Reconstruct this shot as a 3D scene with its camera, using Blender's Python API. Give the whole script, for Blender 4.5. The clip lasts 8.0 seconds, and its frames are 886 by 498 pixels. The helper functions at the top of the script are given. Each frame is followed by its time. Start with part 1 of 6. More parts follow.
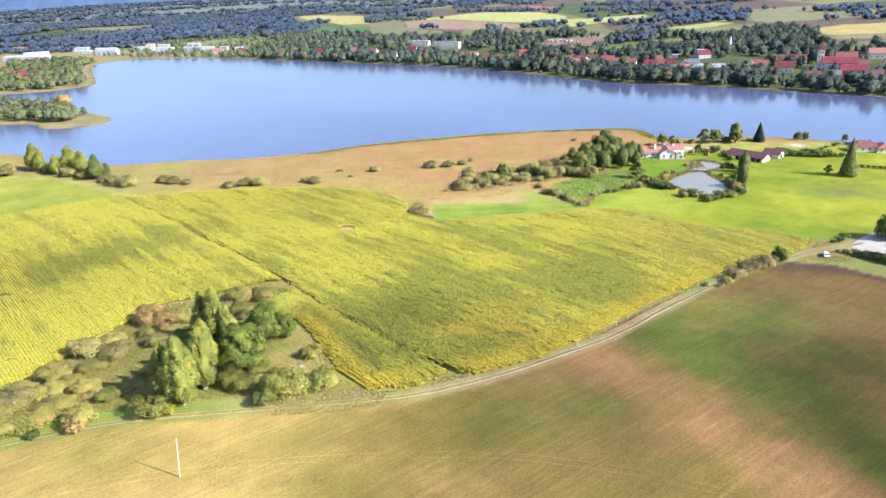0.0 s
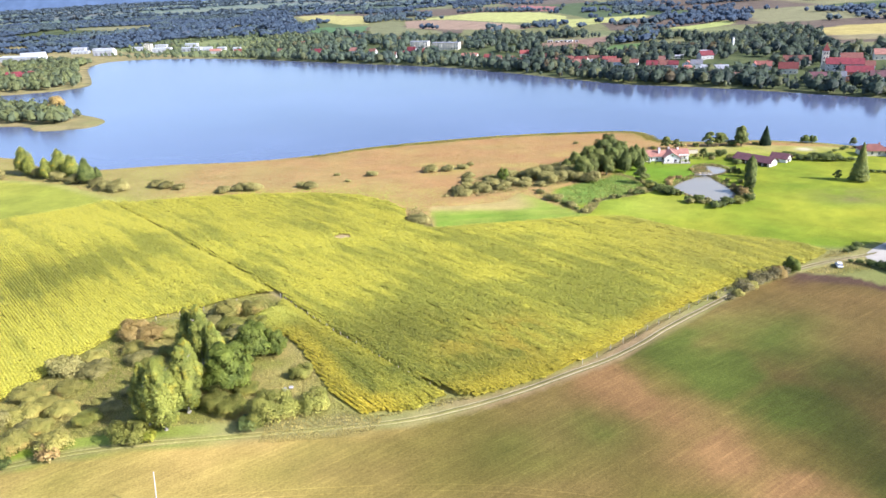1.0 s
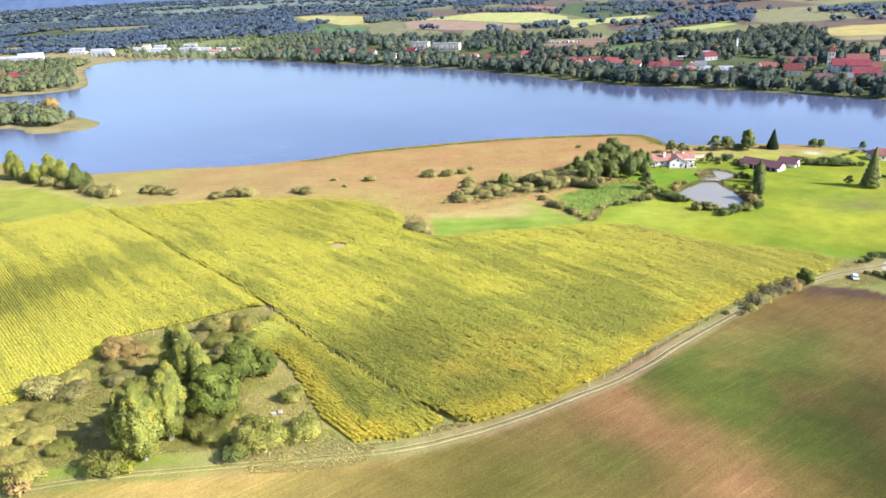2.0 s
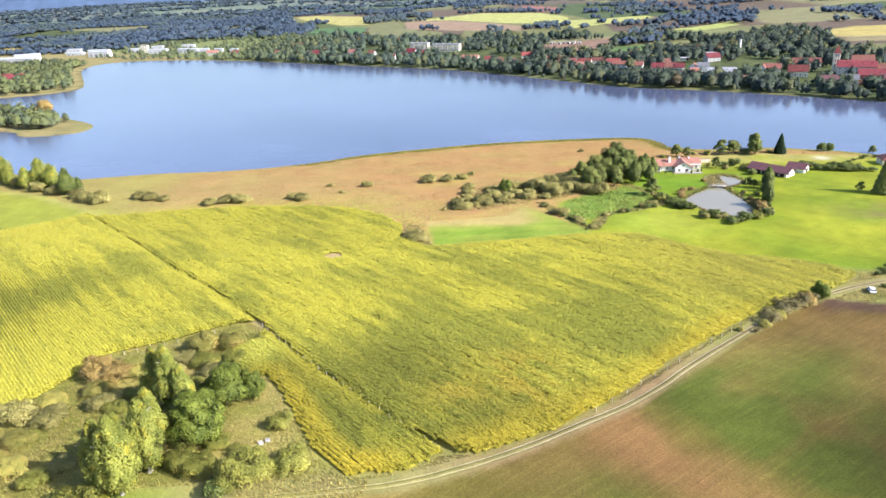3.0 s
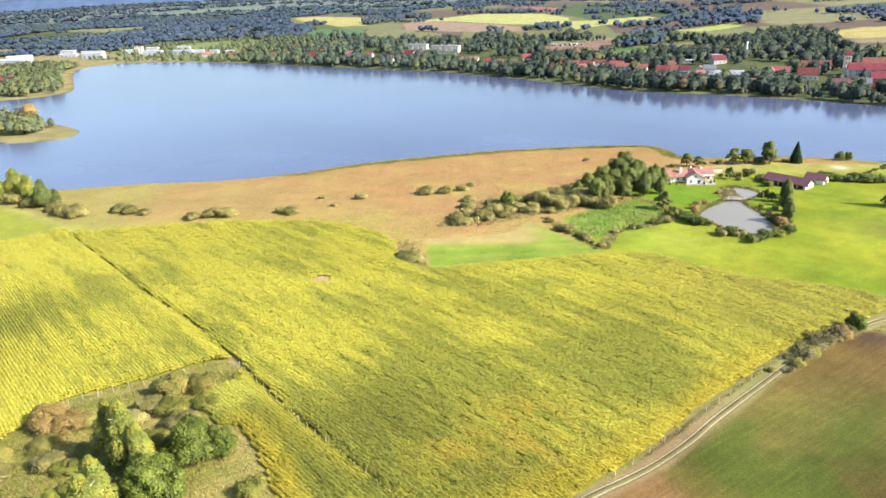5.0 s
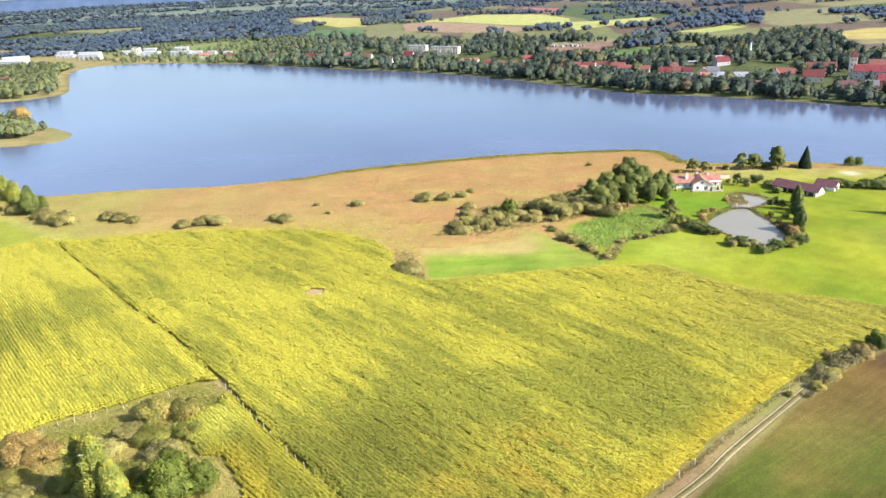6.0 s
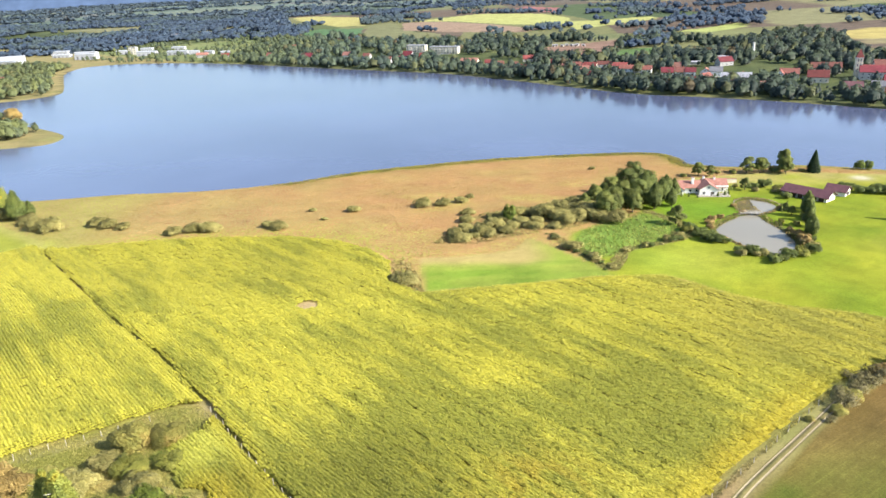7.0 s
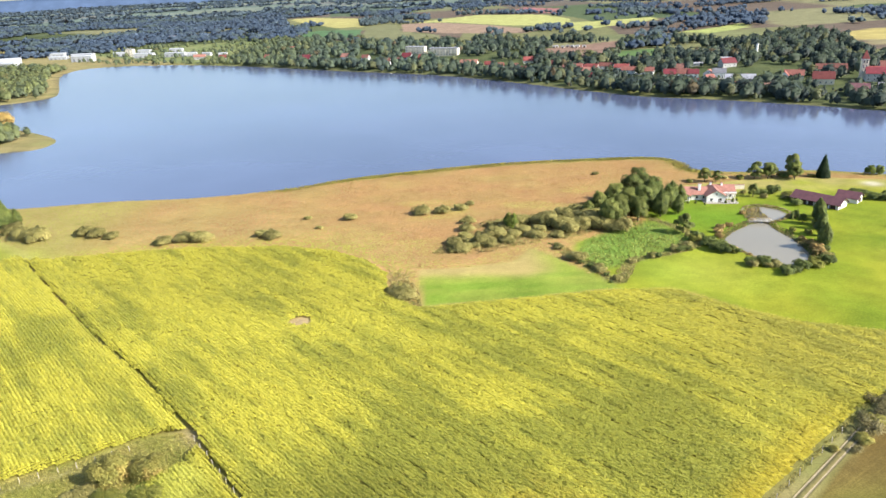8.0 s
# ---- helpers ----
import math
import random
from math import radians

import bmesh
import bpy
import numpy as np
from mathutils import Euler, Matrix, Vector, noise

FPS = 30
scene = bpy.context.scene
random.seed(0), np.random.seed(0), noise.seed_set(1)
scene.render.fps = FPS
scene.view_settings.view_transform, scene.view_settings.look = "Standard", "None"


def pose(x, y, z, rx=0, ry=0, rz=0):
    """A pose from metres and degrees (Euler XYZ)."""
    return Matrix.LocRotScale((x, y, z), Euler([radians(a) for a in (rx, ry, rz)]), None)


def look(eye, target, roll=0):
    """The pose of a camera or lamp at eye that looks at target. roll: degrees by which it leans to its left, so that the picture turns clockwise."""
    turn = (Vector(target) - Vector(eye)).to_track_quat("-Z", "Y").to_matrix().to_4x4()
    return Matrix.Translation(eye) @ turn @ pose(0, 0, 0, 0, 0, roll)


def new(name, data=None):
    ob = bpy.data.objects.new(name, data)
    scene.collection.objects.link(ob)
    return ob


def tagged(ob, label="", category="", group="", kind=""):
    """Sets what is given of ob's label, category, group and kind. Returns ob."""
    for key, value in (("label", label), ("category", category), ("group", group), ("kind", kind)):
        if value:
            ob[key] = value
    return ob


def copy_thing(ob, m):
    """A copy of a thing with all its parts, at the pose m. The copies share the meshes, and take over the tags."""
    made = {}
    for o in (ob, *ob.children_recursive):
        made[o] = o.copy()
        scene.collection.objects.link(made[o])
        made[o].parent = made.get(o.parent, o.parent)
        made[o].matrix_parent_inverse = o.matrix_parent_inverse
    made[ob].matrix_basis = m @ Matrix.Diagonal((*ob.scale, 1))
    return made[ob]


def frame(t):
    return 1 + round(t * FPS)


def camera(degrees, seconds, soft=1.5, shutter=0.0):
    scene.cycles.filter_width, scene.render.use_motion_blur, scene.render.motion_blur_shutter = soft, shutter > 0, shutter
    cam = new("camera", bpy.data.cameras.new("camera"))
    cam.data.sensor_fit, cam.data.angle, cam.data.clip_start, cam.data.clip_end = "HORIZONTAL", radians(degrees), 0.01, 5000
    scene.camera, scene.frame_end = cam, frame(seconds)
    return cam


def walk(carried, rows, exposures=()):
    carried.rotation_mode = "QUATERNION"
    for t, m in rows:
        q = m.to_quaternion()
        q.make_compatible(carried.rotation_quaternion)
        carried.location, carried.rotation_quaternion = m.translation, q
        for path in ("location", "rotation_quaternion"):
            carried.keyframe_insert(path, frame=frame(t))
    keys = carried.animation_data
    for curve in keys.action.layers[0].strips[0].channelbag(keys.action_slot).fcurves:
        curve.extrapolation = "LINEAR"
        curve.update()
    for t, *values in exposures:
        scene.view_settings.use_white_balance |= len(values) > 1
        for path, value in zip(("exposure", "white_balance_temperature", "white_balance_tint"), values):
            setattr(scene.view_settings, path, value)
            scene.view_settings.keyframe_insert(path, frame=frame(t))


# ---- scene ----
cam = camera(63.8, 8.0, 1.5)
PATH = [
    (0, (-1.834, 2.774, 89.655), (-1.827, 4.65, 88.962), -2.1),
    (0.5, (-1.512, 7.388, 89.648), (-1.505, 9.264, 88.955), -2.0),
    (1, (-1.187, 12.077, 89.647), (-1.18, 13.953, 88.954), -2.1),
    (1.5, (-0.888, 16.85, 89.651), (-0.882, 18.726, 88.958), -2.1),
    (3, (-0.028, 31.459, 89.708), (-0.023, 33.335, 89.016), -2.1),
    (3.5, (0.216, 36.427, 89.726), (0.221, 38.304, 89.034), -2.1),
    (4, (0.444, 41.475, 89.738), (0.45, 43.351, 89.046), -2.1),
    (4.5, (0.712, 46.575, 89.751), (0.718, 48.452, 89.059), -2.1),
    (6, (1.571, 61.84, 89.759), (1.577, 63.717, 89.069), -2.1),
    (6.5, (1.834, 66.827, 89.746), (1.84, 68.705, 89.056), -2.1),
    (7, (2.085, 71.723, 89.73), (2.092, 73.599, 89.038), -2.1),
    (7.5, (2.335, 76.65, 89.721), (2.342, 78.527, 89.031), -2.2),
    (8, (2.583, 81.603, 89.719), (2.59, 83.48, 89.029), -2.2),
]
LIGHT = [(0, 1.1, 5740, 17), (1.5, 1.1, 5790, 16.5), (3.0, 1.1, 6060, 13.5), (4.5, 1.1, 6300, 11), (6.5, 1.09, 6320, 10.8), (8, 0.99, 6330, 10.5)]
walk(cam, [(t, look(eye, target, roll)) for t, eye, target, roll in PATH], LIGHT)

# ---- world and light ----
SUN_DIR = Vector((0.90, -0.43, 0.70)).normalized()
world = bpy.data.worlds.new("sky")
scene.world = world
world.use_nodes = True
wn = world.node_tree.nodes
sky = wn.new("ShaderNodeTexSky")
sky.sky_type = 'NISHITA'
sky.sun_disc = False
sky.sun_elevation = math.asin(SUN_DIR.z)
sky.sun_rotation = math.atan2(SUN_DIR.x, SUN_DIR.y)
sky.altitude = 200.0
sky.air_density = 1.0
sky.dust_density = 1.6
sky.ozone_density = 1.5
wn["Background"].inputs["Strength"].default_value = 0.13
world.node_tree.links.new(sky.outputs["Color"], wn["Background"].inputs["Color"])
sun_data = bpy.data.lights.new("sun", 'SUN')
sun_data.energy = 4.6
sun_data.angle = radians(0.6)
sun_data.color = (1.0, 0.94, 0.84)
sun = new("sun", sun_data)
sun.matrix_world = look(SUN_DIR * 800, (0, 0, 0))


# ---- small numeric helpers ----
def ramp(a, b, x):
    t = np.clip((np.asarray(x, float) - a) / (b - a), 0, 1)
    return t * t * (3 - 2 * t)


def vnoise(x, y, seed=0):
    """Smooth lattice noise, 0 to 1."""
    x, y = np.asarray(x, float), np.asarray(y, float)
    xi, yi = np.floor(x).astype(np.int64), np.floor(y).astype(np.int64)
    u, v = x - xi, y - yi
    u, v = u * u * (3 - 2 * u), v * v * (3 - 2 * v)

    def h(a, b):
        n = (a * 374761393 + b * 668265263 + seed * 974634777) & 0x7FFFFFFF
        n = ((n ^ (n >> 13)) * 1274126177) & 0x7FFFFFFF
        return ((n ^ (n >> 16)) & 0xFFFF) / 65535.0
    return (h(xi, yi) * (1 - u) + h(xi + 1, yi) * u) * (1 - v) + (h(xi, yi + 1) * (1 - u) + h(xi + 1, yi + 1) * u) * v


def fbm(x, y, seed=0, octaves=3):
    total, amp, norm = 0, 1.0, 0
    for k in range(octaves):
        total = total + amp * vnoise(np.asarray(x) * 2 ** k, np.asarray(y) * 2 ** k, seed + 17 * k)
        norm += amp
        amp *= 0.5
    return total / norm


def rounded(points, n=5, closed=True):
    """A Catmull-Rom curve through the points."""
    p = np.array(points, float)
    count = len(p)
    out = []
    for i in range(count if closed else count - 1):
        if closed:
            a, b, c, d = p[i - 1], p[i], p[(i + 1) % count], p[(i + 2) % count]
        else:
            a, b, c, d = p[max(i - 1, 0)], p[i], p[i + 1], p[min(i + 2, count - 1)]
        for k in range(n):
            t = k / n
            out.append(0.5 * (2 * b + (c - a) * t + (2 * a - 5 * b + 4 * c - d) * t * t + (3 * b - a - 3 * c + d) * t ** 3))
    if not closed:
        out.append(p[-1])
    return np.array(out)


def line_distance(x, y, line):
    """Distance to an open polyline."""
    best = np.full(np.shape(x), 1e9)
    for (ax, ay), (bx, by) in zip(line[:-1], line[1:]):
        dx, dy = bx - ax, by - ay
        t = np.clip(((x - ax) * dx + (y - ay) * dy) / (dx * dx + dy * dy + 1e-9), 0, 1)
        best = np.minimum(best, np.hypot(x - ax - t * dx, y - ay - t * dy))
    return best


def inside(x, y, poly):
    """Signed distance to a closed outline: positive inside."""
    x, y = np.asarray(x, float), np.asarray(y, float)
    ring = np.vstack([poly, poly[:1]])
    odd = np.zeros(x.shape, bool)
    for (ax, ay), (bx, by) in zip(ring[:-1], ring[1:]):
        cross = (ay > y) != (by > y)
        odd ^= cross & (x < (bx - ax) * (y - ay) / (by - ay if by != ay else 1e-9) + ax)
    return line_distance(x, y, ring) * np.where(odd, 1, -1)


# ---- the plan, in metres ----
LAKE = rounded([(900, 20), (500, 230), (330, 335), (241, 381), (214, 402), (182, 416), (158, 416), (131, 424), (128, 440), (119, 453),
                (90, 456), (41, 454), (-2, 445), (-42, 433), (-73, 418), (-111, 409), (-153, 408), (-201, 402), (-234, 419), (-278, 450),
                (-420, 490), (-700, 520), (-700, 590), (-420, 568), (-341, 561), (-311, 555), (-292, 535), (-261, 540), (-255, 556), (-263, 578),
                (-300, 612), (-360, 650), (-520, 690), (-520, 735), (-449, 753)]
               + [(-419, 762), (-393, 781), (-379, 810), (-401, 867), (-435, 937), (-478, 1035), (-482, 1118), (-405, 1131), (-281, 1083), (-126, 968),
                  (7, 872), (79, 789), (128, 723), (171, 670), (214, 642), (253, 613), (287, 583), (317, 555), (337, 538), (420, 470), (560, 380), (900, 170)], 4)
POND = rounded([(104, 319), (110, 328), (117, 334), (122, 337.5), (127, 337), (127, 331), (128, 318), (127, 305), (122, 296), (115, 292), (110, 297), (106, 308)], 4)
POND_SMALL = rounded([(123.5, 344), (126, 354), (132, 358), (138, 354), (139, 346), (133, 340), (127, 338), (123, 339)], 4)
TRACK = rounded([(-180, 95), (-130, 112), (-92, 125), (-69, 130), (-40, 132.5), (-13, 135), (0, 138.5), (13, 144), (27, 152), (42, 161.5), (61, 179),
                 (85, 201), (97, 211), (118, 223), (137, 229), (150, 233)], 6, False)
TRAM = rounded([(-152, 330), (-112, 279), (-91, 254), (-71, 233), (-51, 208), (-33, 183), (-14, 159), (1, 143)], 4, False)
SCRUB = rounded([(-112, 121), (-104, 140), (-95, 160), (-88, 177), (-84, 190), (-69, 198), (-60, 204), (-52, 201), (-45, 183), (-36, 165), (-26, 145), (-19, 136),
                 (-40, 134), (-69, 132), (-92, 127)], 3)
CROP_EAST = np.array([(-146, 324), (-109, 330), (-85, 332), (-55, 329), (-36, 323), (-23, 312), (-15, 298), (-13, 278), (-4, 267.5), (22, 271), (53, 275.5), (71, 275),
                      (84, 261), (98, 251), (116, 246), (124, 240), (129, 233), (121, 226.5), (90, 210), (72, 194), (50, 174), (35, 159.5), (19, 148.5), (6, 143),
                      (-1, 143.5), (-14, 159), (-33, 183), (-51, 208), (-71, 233), (-91, 254), (-112, 279), (-152, 330)])
CROP_WEDGE = np.array([(-14, 159), (-1, 143.5), (-8, 138.5), (-19, 138), (-26, 146), (-36, 167), (-42, 177), (-47, 178), (-52, 185), (-54, 193), (-50, 196), (-48, 197), (-47, 203), (-33, 183)])
CROP_WEST = np.array([(-152, 330), (-112, 279), (-91, 254), (-71, 233), (-51, 208), (-60, 206), (-69, 199.5), (-84.5, 191.5), (-89, 177), (-96, 160), (-105, 140),
                      (-113, 121), (-190, 130), (-280, 190), (-270, 260), (-191, 299), (-172, 312)])
PATCH = np.array([(-5, 301), (-3.5, 269), (22, 272), (56, 277.5), (48, 296), (42, 308), (35, 319), (27, 305), (8, 301)])
LAWN = rounded([(56, 276), (71, 274), (84, 260), (98, 250), (117, 244), (133, 236), (146, 238), (170, 240), (230, 250), (420, 230), (330, 330), (241, 377), (200, 394), (160, 402), (132, 398),
                (105, 392), (88, 374), (84, 346), (64, 331), (50, 319), (49, 300)], 3)
ROUGH = rounded([(50, 301), (51, 316), (60, 330), (80, 346), (91, 331), (92, 313), (76, 306), (58, 295)], 4)
DITCH = rounded([(43, 321), (48, 308), (53, 294), (57, 283), (66, 301), (76, 305), (90, 313), (95, 322), (92, 335), (86, 346)], 4, False)
MEADOW_WEST = np.array([(-154, 331), (-172, 316), (-191, 302), (-275, 262), (-420, 280), (-420, 420), (-250, 384), (-216, 375), (-192, 362)])


def land(x, y):
    """The lie of the land without lake and ponds."""
    x, y = np.asarray(x, float), np.asarray(y, float)
    z = 7.3 - 2.3 * ramp(140, 215, y) - 3.3 * ramp(205, 330, y) - 1.0 * ramp(320, 400, y)
    z = z - 3.6 * ramp(45, 120, x) * (1 - ramp(210, 300, y))
    z = z - 2.0 * ramp(-60, -110, x) * (1 - ramp(120, 200, y))
    z = z + 3.6 * np.exp(-((x + 140) / 48) ** 2 - ((y - 262) / 34) ** 2)
    d = np.maximum(y - (545 + (337 - x) * 0.9), 0)
    z = z + 6 * ramp(0, 260, d) + 0.0165 * d
    return z + ramp(300, 1500, d) * 10 * (fbm(x / 420, y / 420, 5) - 0.5) + ramp(2600, 4600, d) * 34 * (fbm(x / 900, y / 700, 9) - 0.35)


def ground_z(x, y):
    x, y = np.asarray(x, float), np.asarray(y, float)
    shape = x.shape
    x, y = x.ravel(), y.ravel()
    z = np.maximum(land(x, y), 0.45)
    k = inside(x, y, LAKE)
    z = np.where(k > 0, -np.minimum(3.0, 0.12 * k), np.minimum(z, 0.02 + 0.11 * -k))
    near = (x > 80) & (x < 160) & (y > 270) & (y < 380)
    if near.any():
        p = np.maximum(inside(x[near], y[near], POND), inside(x[near], y[near], POND_SMALL))
        zn = z[near]
        z[near] = np.where(p > -1.5, np.minimum(zn, 1.0 - 0.35 * p), zn)
    return z.reshape(shape)


def gz(x, y):
    return float(ground_z(np.array([x]), np.array([y]))[0])


# ---- meshes from arrays ----
def quad_mesh(name, verts, faces, tone=None, smooth=False, extra=None, bend=None):
    me = bpy.data.meshes.new(name)
    verts, faces = np.asarray(verts, np.float32), np.asarray(faces, np.int32)
    me.vertices.add(len(verts))
    me.vertices.foreach_set("co", verts.ravel())
    side = faces.shape[1]
    me.loops.add(faces.size)
    me.loops.foreach_set("vertex_index", faces.ravel())
    me.polygons.add(len(faces))
    me.polygons.foreach_set("loop_start", np.arange(0, faces.size, side, dtype=np.int32))
    if smooth:
        me.polygons.foreach_set("use_smooth", np.ones(len(faces), bool))
    me.update(calc_edges=True)
    if tone is not None:
        col = me.attributes.new("tone", 'FLOAT_COLOR', 'POINT')
        rgba = np.ones((len(verts), 4), np.float32)
        rgba[:, :tone.shape[1]] = tone
        col.data.foreach_set("color", rgba.ravel())
    if extra is not None:
        at = me.attributes.new("furrow", 'FLOAT', 'POINT')
        at.data.foreach_set("value", np.asarray(extra, np.float32))
    if bend is not None:
        # soft leaf normals: the way the foliage faces as a whole
        b = np.asarray(bend, np.float32)
        b = b / (np.linalg.norm(b, axis=1)[:, None] + 1e-9)
        at = me.attributes.new("bend", 'FLOAT_VECTOR', 'POINT')
        at.data.foreach_set("vector", (b if len(b) == len(verts) else np.repeat(b, side, 0)).astype(np.float32).ravel())
    return me


def put(ob, parent):
    ob.parent = parent
    return ob


def part(name, shape, material, parent, label=""):
    """One mesh object under a thing or a part."""
    if isinstance(shape, bmesh.types.BMesh):
        me = bpy.data.meshes.new(name)
        shape.to_mesh(me)
        shape.free()
    else:
        me = shape
    if material is not None and not me.materials:
        me.materials.append(material)
    ob = put(new(name, me), parent)
    if label:
        tagged(ob, label)
    return ob


def thing(name, label, category, group="", kind="", m=None):
    ob = new(name)
    ob.empty_display_size = 0.5
    tagged(ob, label, category, group, kind)
    if m is not None:
        ob.matrix_basis = m
    return ob


def add_box(bm, x0, y0, z0, x1, y1, z1, bevel=0.0):
    made = bmesh.ops.create_cube(bm, size=1.0)["verts"]
    for v in made:
        v.co = Vector(((x0 + x1) / 2 + v.co.x * (x1 - x0), (y0 + y1) / 2 + v.co.y * (y1 - y0), (z0 + z1) / 2 + v.co.z * (z1 - z0)))
    if bevel:
        edges = list({e for v in made for e in v.link_edges})
        bmesh.ops.bevel(bm, geom=edges, offset=bevel, segments=1, affect='EDGES')
    return made


def box(x0, y0, z0, x1, y1, z1, bevel=0.0):
    bm = bmesh.new()
    add_box(bm, x0, y0, z0, x1, y1, z1, bevel)
    return bm


def tube(bm, points, radii, sides=7):
    """A tapered limb along the points."""
    rings = []
    for i, (p, r) in enumerate(zip(points, radii)):
        p = Vector(p)
        a, b = Vector(points[max(i - 1, 0)]), Vector(points[min(i + 1, len(points) - 1)])
        q = (b - a).normalized().to_track_quat('Z', 'Y')
        rings.append([bm.verts.new(p + q @ Vector((r * math.cos(2 * math.pi * k / sides), r * math.sin(2 * math.pi * k / sides), 0))) for k in range(sides)])
    for a, b in zip(rings[:-1], rings[1:]):
        for k in range(sides):
            bm.faces.new((a[k], a[(k + 1) % sides], b[(k + 1) % sides], b[k]))
    bm.faces.new(rings[-1])
    bm.faces.new(rings[0][::-1])


# ---- materials ----
class Nodes:
    def __init__(self, name):
        self.mat = bpy.data.materials.new(name)
        self.mat.use_nodes = True
        self.tree = self.mat.node_tree
        self.bsdf = self.tree.nodes["Principled BSDF"]
        self.out = self.tree.nodes["Material Output"]
        self.coord = self.tree.nodes.new("ShaderNodeTexCoord")

    def node(self, kind, **sets):
        n = self.tree.nodes.new(kind)
        for key, value in sets.items():
            n.inputs[key].default_value = value
        return n

    def link(self, a, b):
        self.tree.links.new(a, b)

    def noise(self, scale, detail=3.0, rough=0.55, stretch=None, turn=0.0):
        n = self.node("ShaderNodeTexNoise", Scale=scale, Detail=detail, Roughness=rough)
        if stretch:
            m = self.node("ShaderNodeMapping")
            m.vector_type = 'TEXTURE'
            m.inputs["Scale"].default_value = [1 / v for v in stretch]
            m.inputs["Rotation"].default_value = (0, 0, radians(turn))
            self.link(self.coord.outputs["Object"], m.inputs["Vector"])
            self.link(m.outputs["Vector"], n.inputs["Vector"])
        else:
            self.link(self.coord.outputs["Object"], n.inputs["Vector"])
        return n.outputs["Fac"]

    def span(self, value, a, b, low, high):
        n = self.node("ShaderNodeMapRange")
        for key, v in zip(("From Min", "From Max", "To Min", "To Max"), (a, b, low, high)):
            n.inputs[key].default_value = v
        self.link(value, n.inputs["Value"])
        return n.outputs["Result"]

    def math(self, op, a, b):
        n = self.tree.nodes.new("ShaderNodeMath")
        n.operation = op
        for k, v in enumerate((a, b)):
            if isinstance(v, (int, float)):
                n.inputs[k].default_value = v
            else:
                self.link(v, n.inputs[k])
        return n.outputs[0]

    def mix(self, fac, a, b, blend='MIX'):
        n = self.tree.nodes.new("ShaderNodeMix")
        n.data_type, n.blend_type = 'RGBA', blend
        for key, v in ((0, fac), (6, a), (7, b)):
            if isinstance(v, (int, float)):
                n.inputs[key].default_value = v
            elif isinstance(v, tuple):
                n.inputs[key].default_value = (*v, 1.0)[:4]
            else:
                self.link(v, n.inputs[key])
        return n.outputs[2]

    def scaled(self, colour, value):
        """Colour times a grey value."""
        n = self.tree.nodes.new("ShaderNodeVectorMath")
        n.operation = 'SCALE'
        if isinstance(colour, tuple):
            n.inputs[0].default_value = colour
        else:
            self.link(colour, n.inputs[0])
        self.link(value, n.inputs["Scale"])
        return n.outputs[0]

    def bump(self, height, strength, distance):
        n = self.node("ShaderNodeBump", Strength=strength, Distance=distance)
        self.link(height, n.inputs["Height"])
        self.link(n.outputs["Normal"], self.bsdf.inputs["Normal"])

    def soft_normal(self, others=()):
        at = self.tree.nodes.new("ShaderNodeAttribute")
        at.attribute_name = "bend"
        turn = self.tree.nodes.new("ShaderNodeVectorTransform")
        turn.vector_type, turn.convert_from, turn.convert_to = 'NORMAL', 'OBJECT', 'WORLD'
        self.link(at.outputs["Vector"], turn.inputs[0])
        for shader in (self.bsdf, *others):
            self.link(turn.outputs[0], shader.inputs["Normal"])

    def finish(self, colour, rough=0.8, spec=0.3, metal=0.0):
        if isinstance(colour, tuple):
            self.bsdf.inputs["Base Color"].default_value = (*colour, 1.0)
        else:
            self.link(colour, self.bsdf.inputs["Base Color"])
        self.bsdf.inputs["Roughness"].default_value = rough
        self.bsdf.inputs["Specular IOR Level"].default_value = spec
        self.bsdf.inputs["Metallic"].default_value = metal
        return self.mat


def rough_paint(name, colour, vary=0.25, grain=6.0, rough=0.8, spec=0.3, bump=0.15, blotch=0.35, each=0.0):
    """A solid surface with blotches, grain and fine relief."""
    n = Nodes(name)
    big = n.span(n.noise(blotch, 3), 0.3, 0.7, 1 - vary, 1 + vary)
    fine = n.span(n.noise(grain, 4), 0.3, 0.7, 1 - vary * 0.5, 1 + vary * 0.5)
    col = n.scaled(n.scaled(colour, big), fine)
    if each:
        info = n.tree.nodes.new("ShaderNodeObjectInfo")
        col = n.scaled(col, n.span(info.outputs["Random"], 0, 1, 1 - each, 1 + each))
    n.bump(n.noise(grain * 2, 4), bump, 0.03)
    return n.finish(col, rough, spec)


